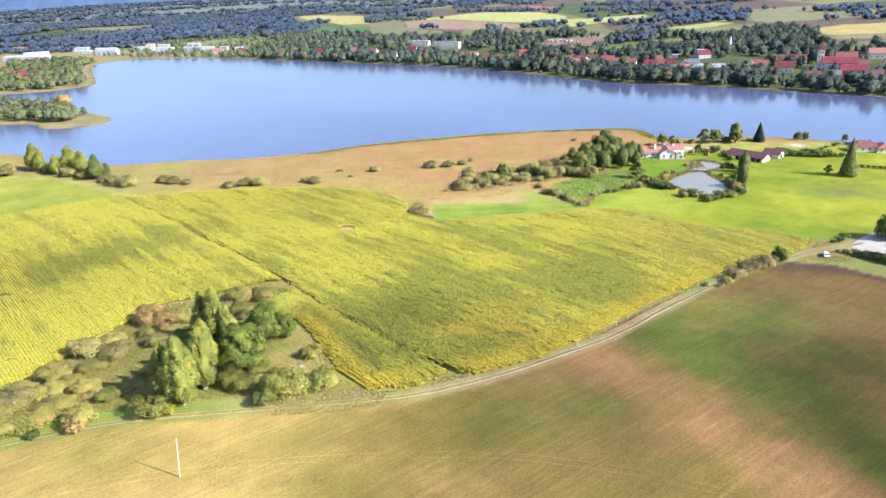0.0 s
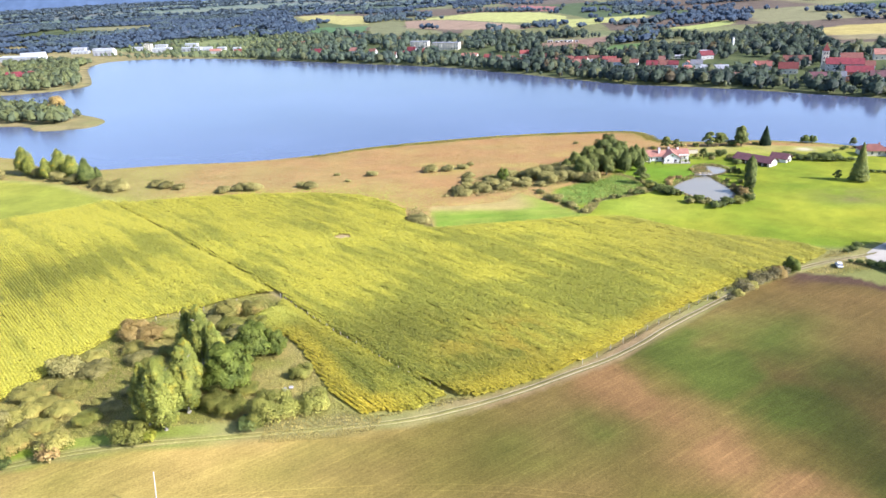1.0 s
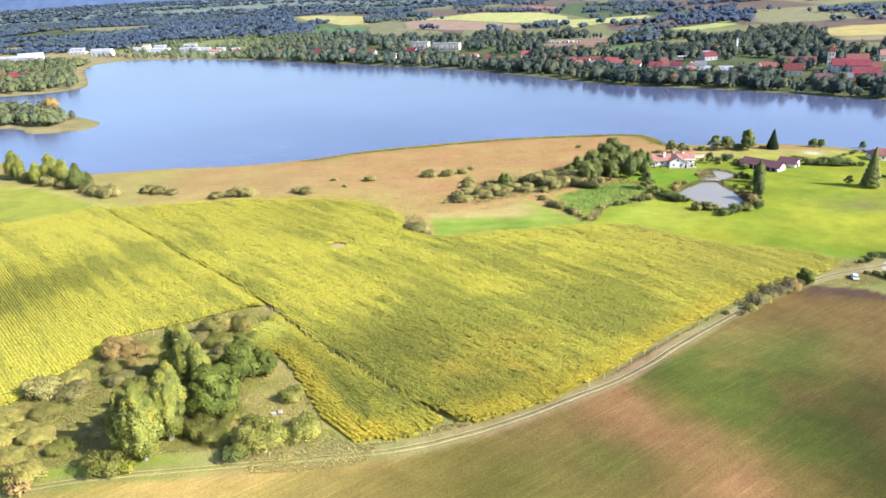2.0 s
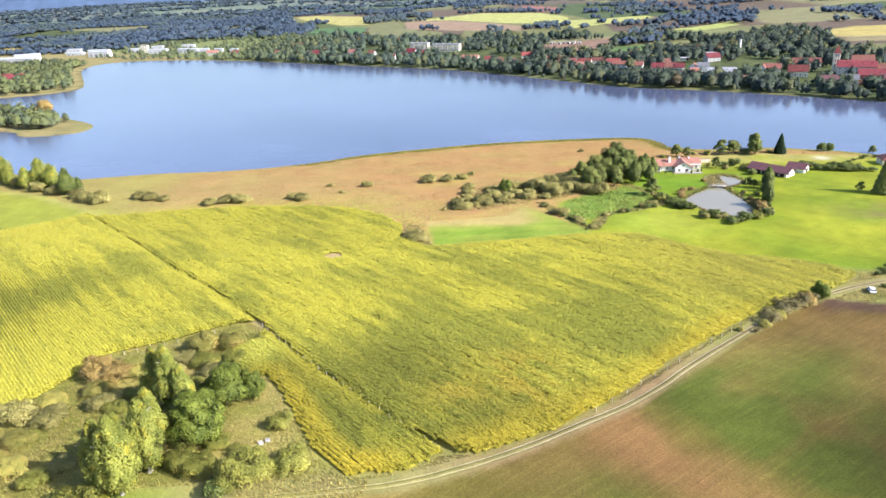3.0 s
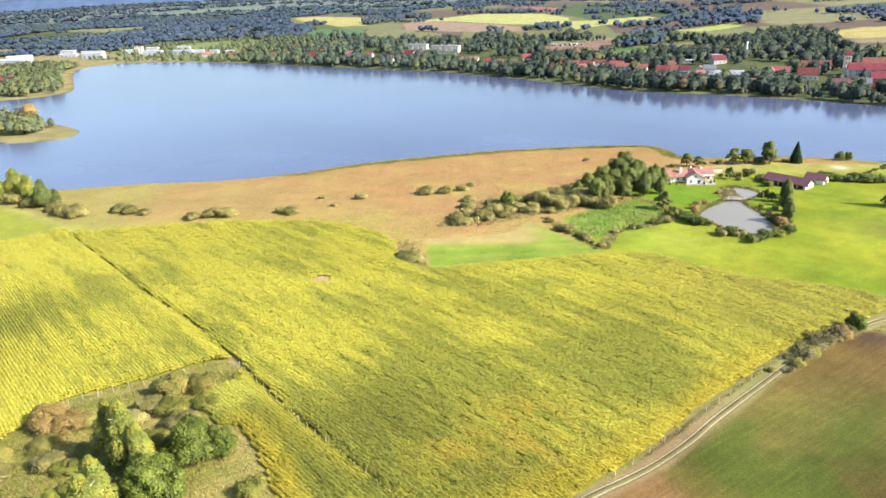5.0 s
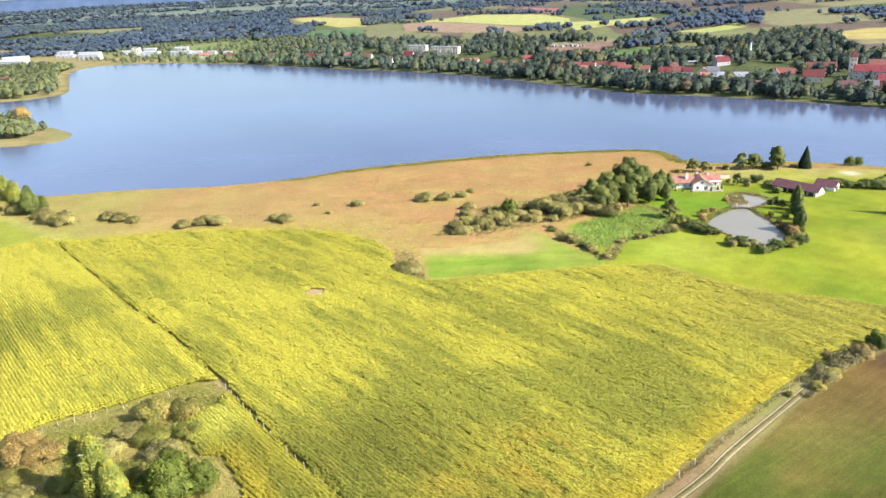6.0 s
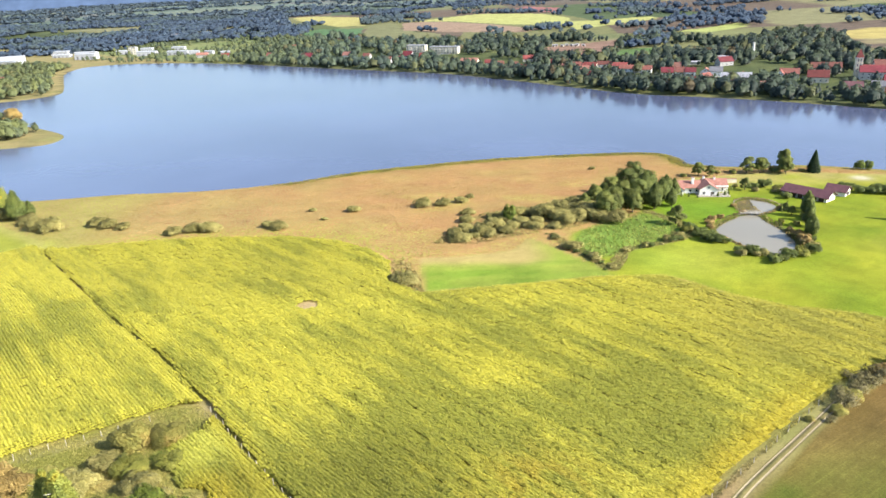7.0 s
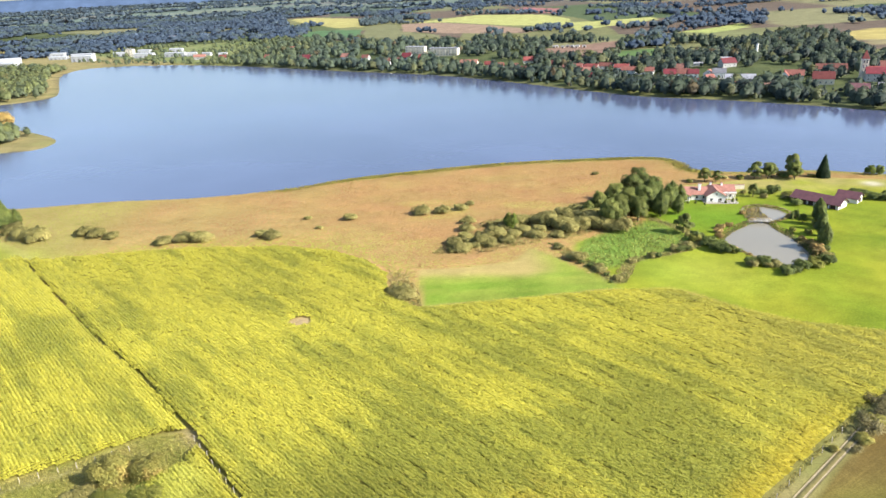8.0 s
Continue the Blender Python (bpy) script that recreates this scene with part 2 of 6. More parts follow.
def foliage(name, dark, light, through_light=0.25, odd=None, rough=0.6):
    """Leaves: a tone for each leaf, a slower change through the crown and some light through them."""
    n = Nodes(name)
    geo = n.tree.nodes.new("ShaderNodeNewGeometry")
    info = n.tree.nodes.new("ShaderNodeObjectInfo")
    slow = n.span(n.noise(0.35, 2), 0.35, 0.65, 0, 1)
    f = n.math('ADD', n.math('MULTIPLY', geo.outputs["Random Per Island"], 0.28), n.math('MULTIPLY', slow, 0.72))
    col = n.mix(f, dark, light)
    if odd:
        spot = n.span(n.noise(0.26, 3), 0.57, 0.68, 0, 0.8)
        col = n.mix(spot, col, odd)
    col = n.scaled(col, n.span(info.outputs["Random"], 0, 1, 0.85, 1.2))
    mat = n.finish(col, rough, 0.25)
    tr = n.tree.nodes.new("ShaderNodeBsdfTranslucent")
    n.link(col, tr.inputs["Color"])
    n.soft_normal((tr,))
    mixer = n.tree.nodes.new("ShaderNodeMixShader")
    mixer.inputs[0].default_value = through_light
    n.link(n.bsdf.outputs[0], mixer.inputs[1])
    n.link(tr.outputs[0], mixer.inputs[2])
    n.link(mixer.outputs[0], n.out.inputs[0])
    return mat


def toned_blades(name, through_light=0.3, vary=0.35):
    """Standing crop or reed: the field's own tone on each plant, with a change from leaf to leaf."""
    n = Nodes(name)
    at = n.tree.nodes.new("ShaderNodeAttribute")
    at.attribute_name = "tone"
    geo = n.tree.nodes.new("ShaderNodeNewGeometry")
    col = n.scaled(at.outputs["Color"], n.span(geo.outputs["Random Per Island"], 0, 1, 1 - vary, 1 + vary))
    mat = n.finish(col, 0.6, 0.25)
    tr = n.tree.nodes.new("ShaderNodeBsdfTranslucent")
    n.link(col, tr.inputs["Color"])
    n.soft_normal((tr,))
    mixer = n.tree.nodes.new("ShaderNodeMixShader")
    mixer.inputs[0].default_value = through_light
    n.link(n.bsdf.outputs[0], mixer.inputs[1])
    n.link(tr.outputs[0], mixer.inputs[2])
    n.link(mixer.outputs[0], n.out.inputs[0])
    return mat


def ground_material():
    n = Nodes("ground")
    at = n.tree.nodes.new("ShaderNodeAttribute")
    at.attribute_name = "tone"
    fur = n.tree.nodes.new("ShaderNodeAttribute")
    fur.attribute_name = "furrow"
    broad = n.span(n.noise(0.045, 4), 0.3, 0.7, 0.84, 1.16)
    patch = n.span(n.noise(0.16, 5, 0.7), 0.3, 0.7, 0.86, 1.14)
    fine = n.span(n.noise(2.2, 5, 0.7), 0.3, 0.7, 0.76, 1.24)
    streak = n.span(n.noise(1.0, 5, 0.72, (0.045, 0.9, 1.0), 37), 0.32, 0.68, 0.88, 1.12)
    thin = n.span(n.noise(1.0, 3, 0.6, (0.06, 1.9, 1.0), 35), 0.54, 0.70, 1.0, 1.22)
    lines = n.mix(fur.outputs["Fac"], (1.0, 1.0, 1.0), n.math('MULTIPLY', streak, thin))
    col = n.scaled(n.scaled(n.scaled(at.outputs["Color"], broad), patch), fine)
    col = n.mix(1.0, col, lines, 'MULTIPLY')
    n.bump(n.noise(1.2, 5, 0.7), 0.6, 0.35)
    return n.finish(col, 0.95, 0.1)


def water_material(name, colour, wave, rough, scale, open_water=False):
    n = Nodes(name)
    a = n.noise(scale, 3, 0.6, (1.0, 0.45, 1.0), 20)
    b = n.span(n.noise(0.012, 3), 0.35, 0.65, 0.5, 1.3)
    if open_water:
        split = n.tree.nodes.new("ShaderNodeSeparateXYZ")
        n.link(n.coord.outputs["Object"], split.inputs[0])
        n.link(n.span(split.outputs[0], -350, 250, 0.21, 0.10), n.bsdf.inputs["Roughness"])
    n.bump(n.math('MULTIPLY', a, b), wave, 0.25)
    col = n.scaled(colour, n.span(n.noise(0.006, 3), 0.3, 0.7, 0.8, 1.2))
    mat = n.finish(col, rough, 0.5)
    n.bsdf.inputs["IOR"].default_value = 1.333
    return mat


M_GROUND = ground_material()
M_LAKE = water_material("lake_water", (0.086, 0.103, 0.170), 0.35, 0.17, 0.35, True)
M_POND = water_material("pond_water", (0.25, 0.225, 0.165), 0.10, 0.06, 0.8)
M_MAIZE = toned_blades("maize_leaves", 0.26, 0.09)
M_REED = toned_blades("dry_reed", 0.15, 0.03)
M_BARK = rough_paint("bark", (0.12, 0.095, 0.07), 0.35, 8.0, 0.95, 0.1, 0.6, 1.5)
M_BARK_PALE = rough_paint("pale_bark", (0.34, 0.31, 0.25), 0.4, 8.0, 0.9, 0.1, 0.6, 1.5)
M_POPLAR = foliage("poplar_leaves", (0.160, 0.195, 0.038), (0.440, 0.450, 0.085), 0.14, (0.66, 0.52, 0.05))
M_MAPLE = foliage("maple_leaves", (0.085, 0.124, 0.018), (0.255, 0.300, 0.046), 0.12)
M_LIME = foliage("lime_leaves", (0.185, 0.195, 0.036), (0.410, 0.395, 0.082), 0.12, (0.50, 0.43, 0.08))
M_ALDER = foliage("alder_leaves", (0.062, 0.094, 0.024), (0.255, 0.290, 0.070), 0.10)
M_GARDEN = foliage("garden_leaves", (0.095, 0.130, 0.030), (0.300, 0.315, 0.075), 0.12)
M_WILLOW = foliage("willow_leaves", (0.240, 0.222, 0.066), (0.480, 0.415, 0.140), 0.10)
M_GREYBUSH = foliage("grey_scrub_leaves", (0.265, 0.258, 0.058), (0.535, 0.455, 0.115), 0.08, (0.52, 0.36, 0.10))
M_RUSTY = foliage("rusty_leaves", (0.33, 0.235, 0.070), (0.56, 0.40, 0.140), 0.2)
M_TWIG = foliage("bare_twigs", (0.17, 0.15, 0.062), (0.34, 0.29, 0.12), 0.08)
M_ORANGE = foliage("orange_leaves", (0.310, 0.205, 0.065), (0.500, 0.360, 0.130), 0.10)
M_YELLOWGREEN = foliage("yellow_green_leaves", (0.168, 0.200, 0.020), (0.448, 0.425, 0.050), 0.3)
M_SPRUCE = foliage("spruce_needles", (0.015, 0.036, 0.012), (0.051, 0.085, 0.026), 0.05)
M_WOODS = toned_blades("wood_crowns", 0.08, 0.16)
M_DRYGRASS = toned_blades("dry_grass", 0.1, 0.22)
M_WHITE = rough_paint("white_render", (0.78, 0.76, 0.72), 0.08, 5.0, 0.85, 0.2, 0.1, 0.5)
M_CREAM = rough_paint("cream_render", (0.66, 0.60, 0.47), 0.1, 5.0, 0.85, 0.2, 0.1, 0.5)
M_GREY = rough_paint("grey_render", (0.45, 0.44, 0.42), 0.12, 5.0, 0.85, 0.2, 0.1, 0.5)
M_BRICK = rough_paint("brick_wall", (0.36, 0.15, 0.10), 0.2, 5.0, 0.9, 0.1, 0.2, 0.8)
M_TILE_RED = rough_paint("red_roof_tiles", (0.155, 0.030, 0.036), 0.3, 3.0, 0.75, 0.3, 0.3, 0.6, 0.35)
M_TILE_ORANGE = rough_paint("orange_roof_tiles", (0.20, 0.052, 0.045), 0.3, 3.0, 0.75, 0.3, 0.3, 0.6, 0.35)
M_TILE_PINK = rough_paint("faded_pink_roof_tiles", (0.33, 0.155, 0.115), 0.22, 3.0, 0.75, 0.3, 0.3, 0.6)
M_TILE_PURPLE = rough_paint("purple_brown_roof_sheet", (0.13, 0.055, 0.06), 0.2, 3.0, 0.6, 0.4, 0.2, 0.5)
M_TILE_BROWN = rough_paint("brown_red_roof_tiles", (0.22, 0.085, 0.065), 0.22, 3.0, 0.75, 0.3, 0.3, 0.6, 0.35)
M_HALL = rough_paint("pale_hall_cladding", (0.40, 0.41, 0.42), 0.1, 4.0, 0.7, 0.3, 0.1, 0.2)
M_SLATE = rough_paint("grey_roof", (0.24, 0.24, 0.26), 0.2, 3.0, 0.7, 0.3, 0.2, 0.5, 0.35)
M_DARKWOOD = rough_paint("dark_timber", (0.055, 0.04, 0.032), 0.3, 6.0, 0.8, 0.2, 0.4, 0.8)
M_PALEWOOD = rough_paint("weathered_timber", (0.52, 0.47, 0.40), 0.2, 8.0, 0.85, 0.2, 0.4, 0.8)
M_CONCRETE = rough_paint("pale_concrete", (0.36, 0.34, 0.31), 0.2, 4.0, 0.9, 0.2, 0.3, 1.0)
M_STONE = rough_paint("field_stone", (0.33, 0.30, 0.25), 0.3, 4.0, 0.9, 0.2, 0.4, 1.0)
M_GRAVEL = rough_paint("pale_gravel", (0.36, 0.33, 0.28), 0.16, 2.5, 0.95, 0.1, 0.4, 0.12)
M_TRACK = ground_material()
M_GLASS = rough_paint("window_glass", (0.05, 0.06, 0.075), 0.1, 2.0, 0.08, 0.6, 0.0, 0.5)
M_CARPAINT = rough_paint("white_car_paint", (0.78, 0.78, 0.78), 0.03, 3.0, 0.25, 0.5, 0.0, 0.5)
M_TYRE = rough_paint("tyre_rubber", (0.02, 0.02, 0.02), 0.2, 8.0, 0.9, 0.2, 0.2, 2.0)
M_METAL = rough_paint("grey_metal", (0.45, 0.45, 0.46), 0.1, 4.0, 0.4, 0.5, 0.0, 1.0)


# ---- ground, one sheet to the horizon ----
def steps_out(start, step, ratio, limit, cap):
    out, here = [], start
    while here < limit:
        here += step
        step = min(step * ratio, cap)
        out.append(min(here, limit))
    return out


def soil_edge(x):
    on = TRACK[TRACK[:, 0] < 107]
    ex = np.concatenate([[-900.0], on[:, 0], [111.0, 125.0, 134.0, 160.0, 900.0]])
    ey = np.concatenate([[-150.0], on[:, 1] - 2.0, [217.5, 213.0, 200.0, 190.0, 150.0]])
    return np.interp(x, ex, ey)


def lerp(a, b, f):
    f = np.clip(f, 0, 1)[:, None]
    return np.asarray(a) * (1 - f) + np.asarray(b) * f


def blob(x, y, cx, cy, r):
    return np.exp(-((x - cx) ** 2 + (y - cy) ** 2) / (r * r))


FIELD_TONES = np.array([(0.09, 0.11, 0.045), (0.15, 0.15, 0.065), (0.12, 0.09, 0.065), (0.075, 0.10, 0.045), (0.19, 0.18, 0.09), (0.10, 0.12, 0.06)])
# fields across the lake, each an outline and a tone
FAR_A = [
    ([(-385, 2140), (-330, 2175), (-175, 1955), (-140, 1635), (-200, 1660), (-320, 1935)], (0.27, 0.24, 0.085)),
    ([(-255, 1535), (-230, 1595), (-135, 1560), (-125, 1380), (-165, 1360), (-225, 1405)], (0.065, 0.115, 0.05)),
    ([(-120, 1355), (-130, 1630), (-80, 1700), (-55, 1475), (15, 1320), (20, 1160), (-95, 1230)], (0.125, 0.125, 0.06)),
    ([(-60, 1645), (15, 1640), (115, 1480), (185, 1305), (150, 1265), (35, 1345), (-50, 1440)], (0.20, 0.14, 0.095)),
]
FAR_B = [
    ([(-35, 1665), (45, 1765), (115, 1845), (250, 1745), (280, 1560), (240, 1385), (145, 1455), (40, 1625)], (0.26, 0.26, 0.09)),
    ([(185, 1915), (250, 2065), (335, 1935), (290, 1785)], (0.21, 0.095, 0.085)),
    ([(255, 1470), (300, 1450), (420, 1495), (405, 1400), (270, 1290), (230, 1250)], (0.25, 0.25, 0.085)),
    ([(80, 1185), (160, 1200), (280, 1150), (270, 1080), (160, 1110), (85, 1135)], (0.105, 0.115, 0.05)),
    ([(125, 995), (150, 1020), (255, 1065), (220, 945), (190, 900), (155, 880), (140, 925)], (0.165, 0.105, 0.075)),
]
FAR_C = [
    ([(200, 880), (225, 945), (275, 955), (295, 890), (240, 865), (205, 850)], (0.075, 0.12, 0.04)),
    ([(340, 1120), (400, 1135), (455, 1085), (410, 990), (350, 985), (315, 1020)], (0.125, 0.13, 0.055)),
    ([(355, 1145), (420, 1180), (480, 1230), (470, 1160), (385, 1105)], (0.22, 0.24, 0.075)),
    ([(110, 885), (135, 900), (135, 850), (110, 840)], (0.10, 0.15, 0.045)),
    ([(481, 993), (573, 1047), (680, 1039), (600, 910), (499, 930)], (0.27, 0.22, 0.075)),
    ([(500, 930), (600, 905), (560, 850), (480, 880)], (0.16, 0.135, 0.07)),
    ([(-790, 1420), (-760, 1500), (-690, 1480), (-640, 1400), (-690, 1378)], (0.21, 0.23, 0.09)),
]
FAR_FIELDS = [(np.array(o, float), c) for o, c in FAR_A + FAR_B + FAR_C]


def ground_tone(x, y, z):
    n_big, n_mid = fbm(x / 60, y / 60, 3), fbm(x / 14, y / 14, 4)
    tone = lerp((0.15, 0.165, 0.045), (0.23, 0.205, 0.07), 0.2 + 1.2 * (n_mid - 0.2) * n_big)
    k = inside(x, y, LAKE)
    d = y - (545 + (337 - x) * 0.9)
    # far patchwork of fields
    cell_x, cell_y = x / 240 + 0.25 * np.sin(y / 310), y / 300 + 0.2 * np.sin(x / 270)
    pick = (np.floor(vnoise(np.floor(cell_x) * 7.3, np.floor(cell_y) * 5.1, 31) * 5.99)).astype(int)
    far = (d > 0) | (x < -330)
    tone[far] = FIELD_TONES[pick[far]]
    # remote fields fade to blue-grey: distance haze put into the ground colour
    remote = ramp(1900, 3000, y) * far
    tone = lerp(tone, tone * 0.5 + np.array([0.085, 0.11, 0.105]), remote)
    west_end = far & (x < -300) & (y < 1420) & (d > -700)
    shore_strip = far & (d < 330)
    tone[shore_strip] = lerp((0.045, 0.062, 0.024), (0.095, 0.108, 0.042), n_mid[shore_strip] * 1.5 - 0.2)
    tone[west_end] = lerp((0.125, 0.165, 0.055), (0.22, 0.225, 0.095), n_mid[west_end] * 1.6 - 0.3)
    beyond = np.where((d > 150) & (y < 2400) & (np.abs(x) < 900))[0]
    for outline, colour in FAR_FIELDS:
        inn = beyond[inside(x[beyond], y[beyond], outline) > 6 * (n_mid[beyond] - 0.5)]
        tone[inn] = np.array(colour) * 1.3
    # marsh between the crop and the lake
    marsh = (y > 260) & (x < 260) & (d < 0) & (x > -330) & (y < 480)
    spit = (y >= 480) & (d < -30) & (x < -200)
    tone[spit] = lerp((0.19, 0.18, 0.065), (0.28, 0.22, 0.10), 1.5 * n_mid[spit] - 0.2)
    tone[marsh] = lerp((0.38, 0.225, 0.095), (0.36, 0.275, 0.095), 1.6 * n_mid[marsh] - 0.5)
    tone = lerp(tone, lerp((0.24, 0.25, 0.055), (0.36, 0.33, 0.09), 1.4 * n_mid - 0.2), marsh * ramp(-118, -150, x) * 0.95)
    # meadow, lawn and the sown patch
    f = ramp(-3, 3, inside(x, y, MEADOW_WEST))
    tone = tone * (1 - f[:, None]) + f[:, None] * lerp((0.215, 0.235, 0.032), (0.33, 0.315, 0.048), 1.4 * n_big - 0.2)
    f = ramp(-2.5, 2.5, inside(x, y, LAWN) + 5 * (n_mid - 0.5))
    lawn = lerp((0.155, 0.192, 0.014), (0.275, 0.268, 0.022), 2.0 * fbm(x / 24, y / 24, 22) - 0.45) * (0.8 + 0.4 * fbm(x / 5, y / 5, 18))[:, None]
    lawn = lerp(lawn, (0.115, 0.205, 0.014), 0.75 * blob(x, y, 108, 350, 26) + 0.5 * blob(x, y, 75, 292, 14) + 0.4 * fbm(x / 16, y / 16, 20))
    rough = ramp(-2, 3, inside(x, y, ROUGH))
    lawn = lerp(lawn, lerp((0.12, 0.20, 0.03), (0.20, 0.27, 0.05), 1.6 * fbm(x / 6, y / 6, 19) - 0.3), rough)
    lawn = lerp(lawn, (0.24, 0.21, 0.08), 0.9 * ramp(2.2, 0.6, line_distance(x, y, DITCH)))
    lawn = lerp(lawn, (0.17, 0.15, 0.045), 1.5 * np.exp(-((x - 170) / 14) ** 2 - ((y - 293) / 9) ** 2) * ramp(0.2, 0.6, n_mid))
    lawn = lerp(lawn, (0.30, 0.26, 0.08), 1.6 * ramp(368, 396, y) * n_mid)
    lawn = lerp(lawn, (0.42, 0.38, 0.26), 1.5 * blob(x, y, 196, 386, 3.5))
    lawn = lerp(lawn, (0.30, 0.31, 0.04), 0.7 * blob(x, y, 85, 290, 18))
    tone = tone * (1 - f[:, None]) + f[:, None] * lawn
    f = ramp(-1, 1, inside(x, y, PATCH))
    tone = tone * (1 - f[:, None]) + f[:, None] * lerp((0.13, 0.215, 0.02), (0.25, 0.285, 0.045), 1.4 * fbm(x / 14, y / 3, 8) - 0.2 + 0.5 * ramp(284, 296, y))
    tone = lerp(tone, (0.36, 0.28, 0.10), f * ramp(291, 300, y + 5 * n_mid) * ramp(44, 30, x))
    # under the maize
    crop = np.maximum(np.maximum(inside(x, y, CROP_EAST), inside(x, y, CROP_WEST)), inside(x, y, CROP_WEDGE))
    f = ramp(0.2, 1.4, crop)
    tone = tone * (1 - f[:, None]) + f[:, None] * lerp((0.17, 0.155, 0.04), (0.24, 0.21, 0.055), n_mid)
    tone = lerp(tone, (0.40, 0.30, 0.15), 1.6 * blob(x, y, -37, 261, 4.5) + 1.2 * blob(x, y, -134, 202, 3))
    tone = lerp(tone, (0.33, 0.26, 0.12), 1.1 * blob(x, y, -49, 206, 5))
    f = ramp(-4.5, -2.5, inside(x, y, SCRUB)) * (1 - ramp(0.2, 1.2, crop))
    tone = tone * (1 - f[:, None]) + f[:, None] * lerp((0.245, 0.245, 0.052), (0.42, 0.34, 0.12), 2.0 * fbm(x / 9, y / 9, 73) - 0.8 + 0.35 * ramp(-52, -40, x) + 0.7 * ramp(-66, -56, x) * ramp(139, 135, y))
    tone = lerp(tone, (0.42, 0.37, 0.17), 0.6 * ramp(1.5, 0.4, line_distance(x, y, np.array([(-88, 184), (-82, 189.5), (-75, 193), (-67, 197), (-58, 200)], float))))
    tone = lerp(tone, (0.17, 0.33, 0.04), 1.2 * blob(x, y, -54, 189.5, 2.6))
    # verge along the track
    t = line_distance(x, y, TRACK)
    near_south = (y < 260) & (x > -330)
    f = ramp(9, 4, t) * near_south * (1 - ramp(-1.5, 1.0, crop))
    tone = tone * (1 - f[:, None]) + f[:, None] * lerp(lerp((0.18, 0.185, 0.05), (0.29, 0.235, 0.10), 1.5 * n_mid - 0.25), lerp((0.20, 0.15, 0.065), (0.28, 0.19, 0.095), 1.5 * n_mid - 0.25), ramp(-8, 12, x) * ramp(72, 50, x + 10 * n_mid))
    green_edge = ramp(3.0, 1.0, np.abs(t - 3.4)) * (0.7 * ramp(-38, -60, x) + 0.3 * ramp(-72, -84, x)) * near_south
    tone = lerp(tone, (0.19, 0.26, 0.02), 0.9 * green_edge)
    # the sown field on the camera's side of the track
    c, s = math.cos(radians(37)), math.sin(radians(37))
    u, v = x * c + y * s, -x * s + y * c
    band = fbm(u / 38, v / 5, 21, 4)
    soil = lerp((0.40, 0.295, 0.135), (0.29, 0.255, 0.085), 1.7 * fbm(x / 24, y / 15, 13) - 0.35)
    soil = lerp(soil, soil * 0.37, ramp(-45, 8, x))
    soil = soil * np.array([1.08, 0.97, 0.66])
    wob = 20 * (fbm(x / 15, y / 15, 27) - 0.5)
    g_line = np.array([(50, 158), (58, 147), (67, 137), (77, 127), (80, 112), (84, 80)], float)
    b_line = np.array([(36, 148), (43, 137), (49, 120), (57, 110), (64, 95), (70, 60)], float)
    green = 1.15 * ramp(20, 2, line_distance(x, y, g_line) + wob) + 0.75 * blob(x, y, 76, 170, 18) + 0.55 * blob(x, y, 93, 180, 15) + 0.6 * blob(x, y, 90, 150, 14) + 0.7 * blob(x, y, 30, 131, 9) + 0.4 * blob(x, y, 12, 124, 10) + 0.3 * blob(x, y, -28, 126, 9) + 0.25 * blob(x, y, -62, 118, 9) + 0.25 * ramp(-30, -100, x)
    brown = 1.15 * ramp(15, 1, line_distance(x, y, b_line) + wob) + 0.4 * blob(x, y, 114, 195, 18) + 0.45 * blob(x, y, 104, 164, 14) + 0.5 * blob(x, y, 92, 128, 12) + 0.3 * blob(x, y, 80, 192, 10)
    soil = lerp(soil, (0.074, 0.090, 0.014), green * (0.25 + 1.2 * band))
    soil = lerp(soil, (0.200, 0.114, 0.042), brown * (0.25 + 1.2 * band))
    soil = soil * (1 - 0.3 * ramp(58, 80, x) + 0.12 * ramp(80, 100, x) * ramp(150, 185, y) + 0.35 * blob(x, y, 78, 181, 17) + 0.18 * ramp(124, 102, y) * ramp(-12, 6, x) * ramp(75, 55, x) - 0.24 * ramp(172, 140, y) * ramp(48, 75, x))[:, None]
    soil = lerp(soil, (0.075, 0.045, 0.028), 1.2 * ramp(11, 4, soil_edge(x) - y) * ramp(98, 114, x))
    f = ramp(-0.8, 1.2, soil_edge(x) - y)
    tone = tone * (1 - f[:, None]) + f[:, None] * soil
    furrow = f.copy()
    # banks of lake and ponds
    bank = ramp(-16, -2, k) * (k < 2) * (d > -40)
    tone = tone * (1 - 0.8 * bank[:, None]) + 0.8 * bank[:, None] * lerp((0.165, 0.18, 0.068), (0.13, 0.13, 0.055), ramp(-380, -200, x))
    tone[k > 1] = (0.05, 0.05, 0.035)
    near = (x > 80) & (x < 160) & (y > 270) & (y < 380)
    pond = np.full(x.shape, -99.0)
    pond[near] = np.maximum(inside(x[near], y[near], POND), inside(x[near], y[near], POND_SMALL))
    tone[pond > -0.2] = (0.09, 0.085, 0.06)
    return tone, furrow


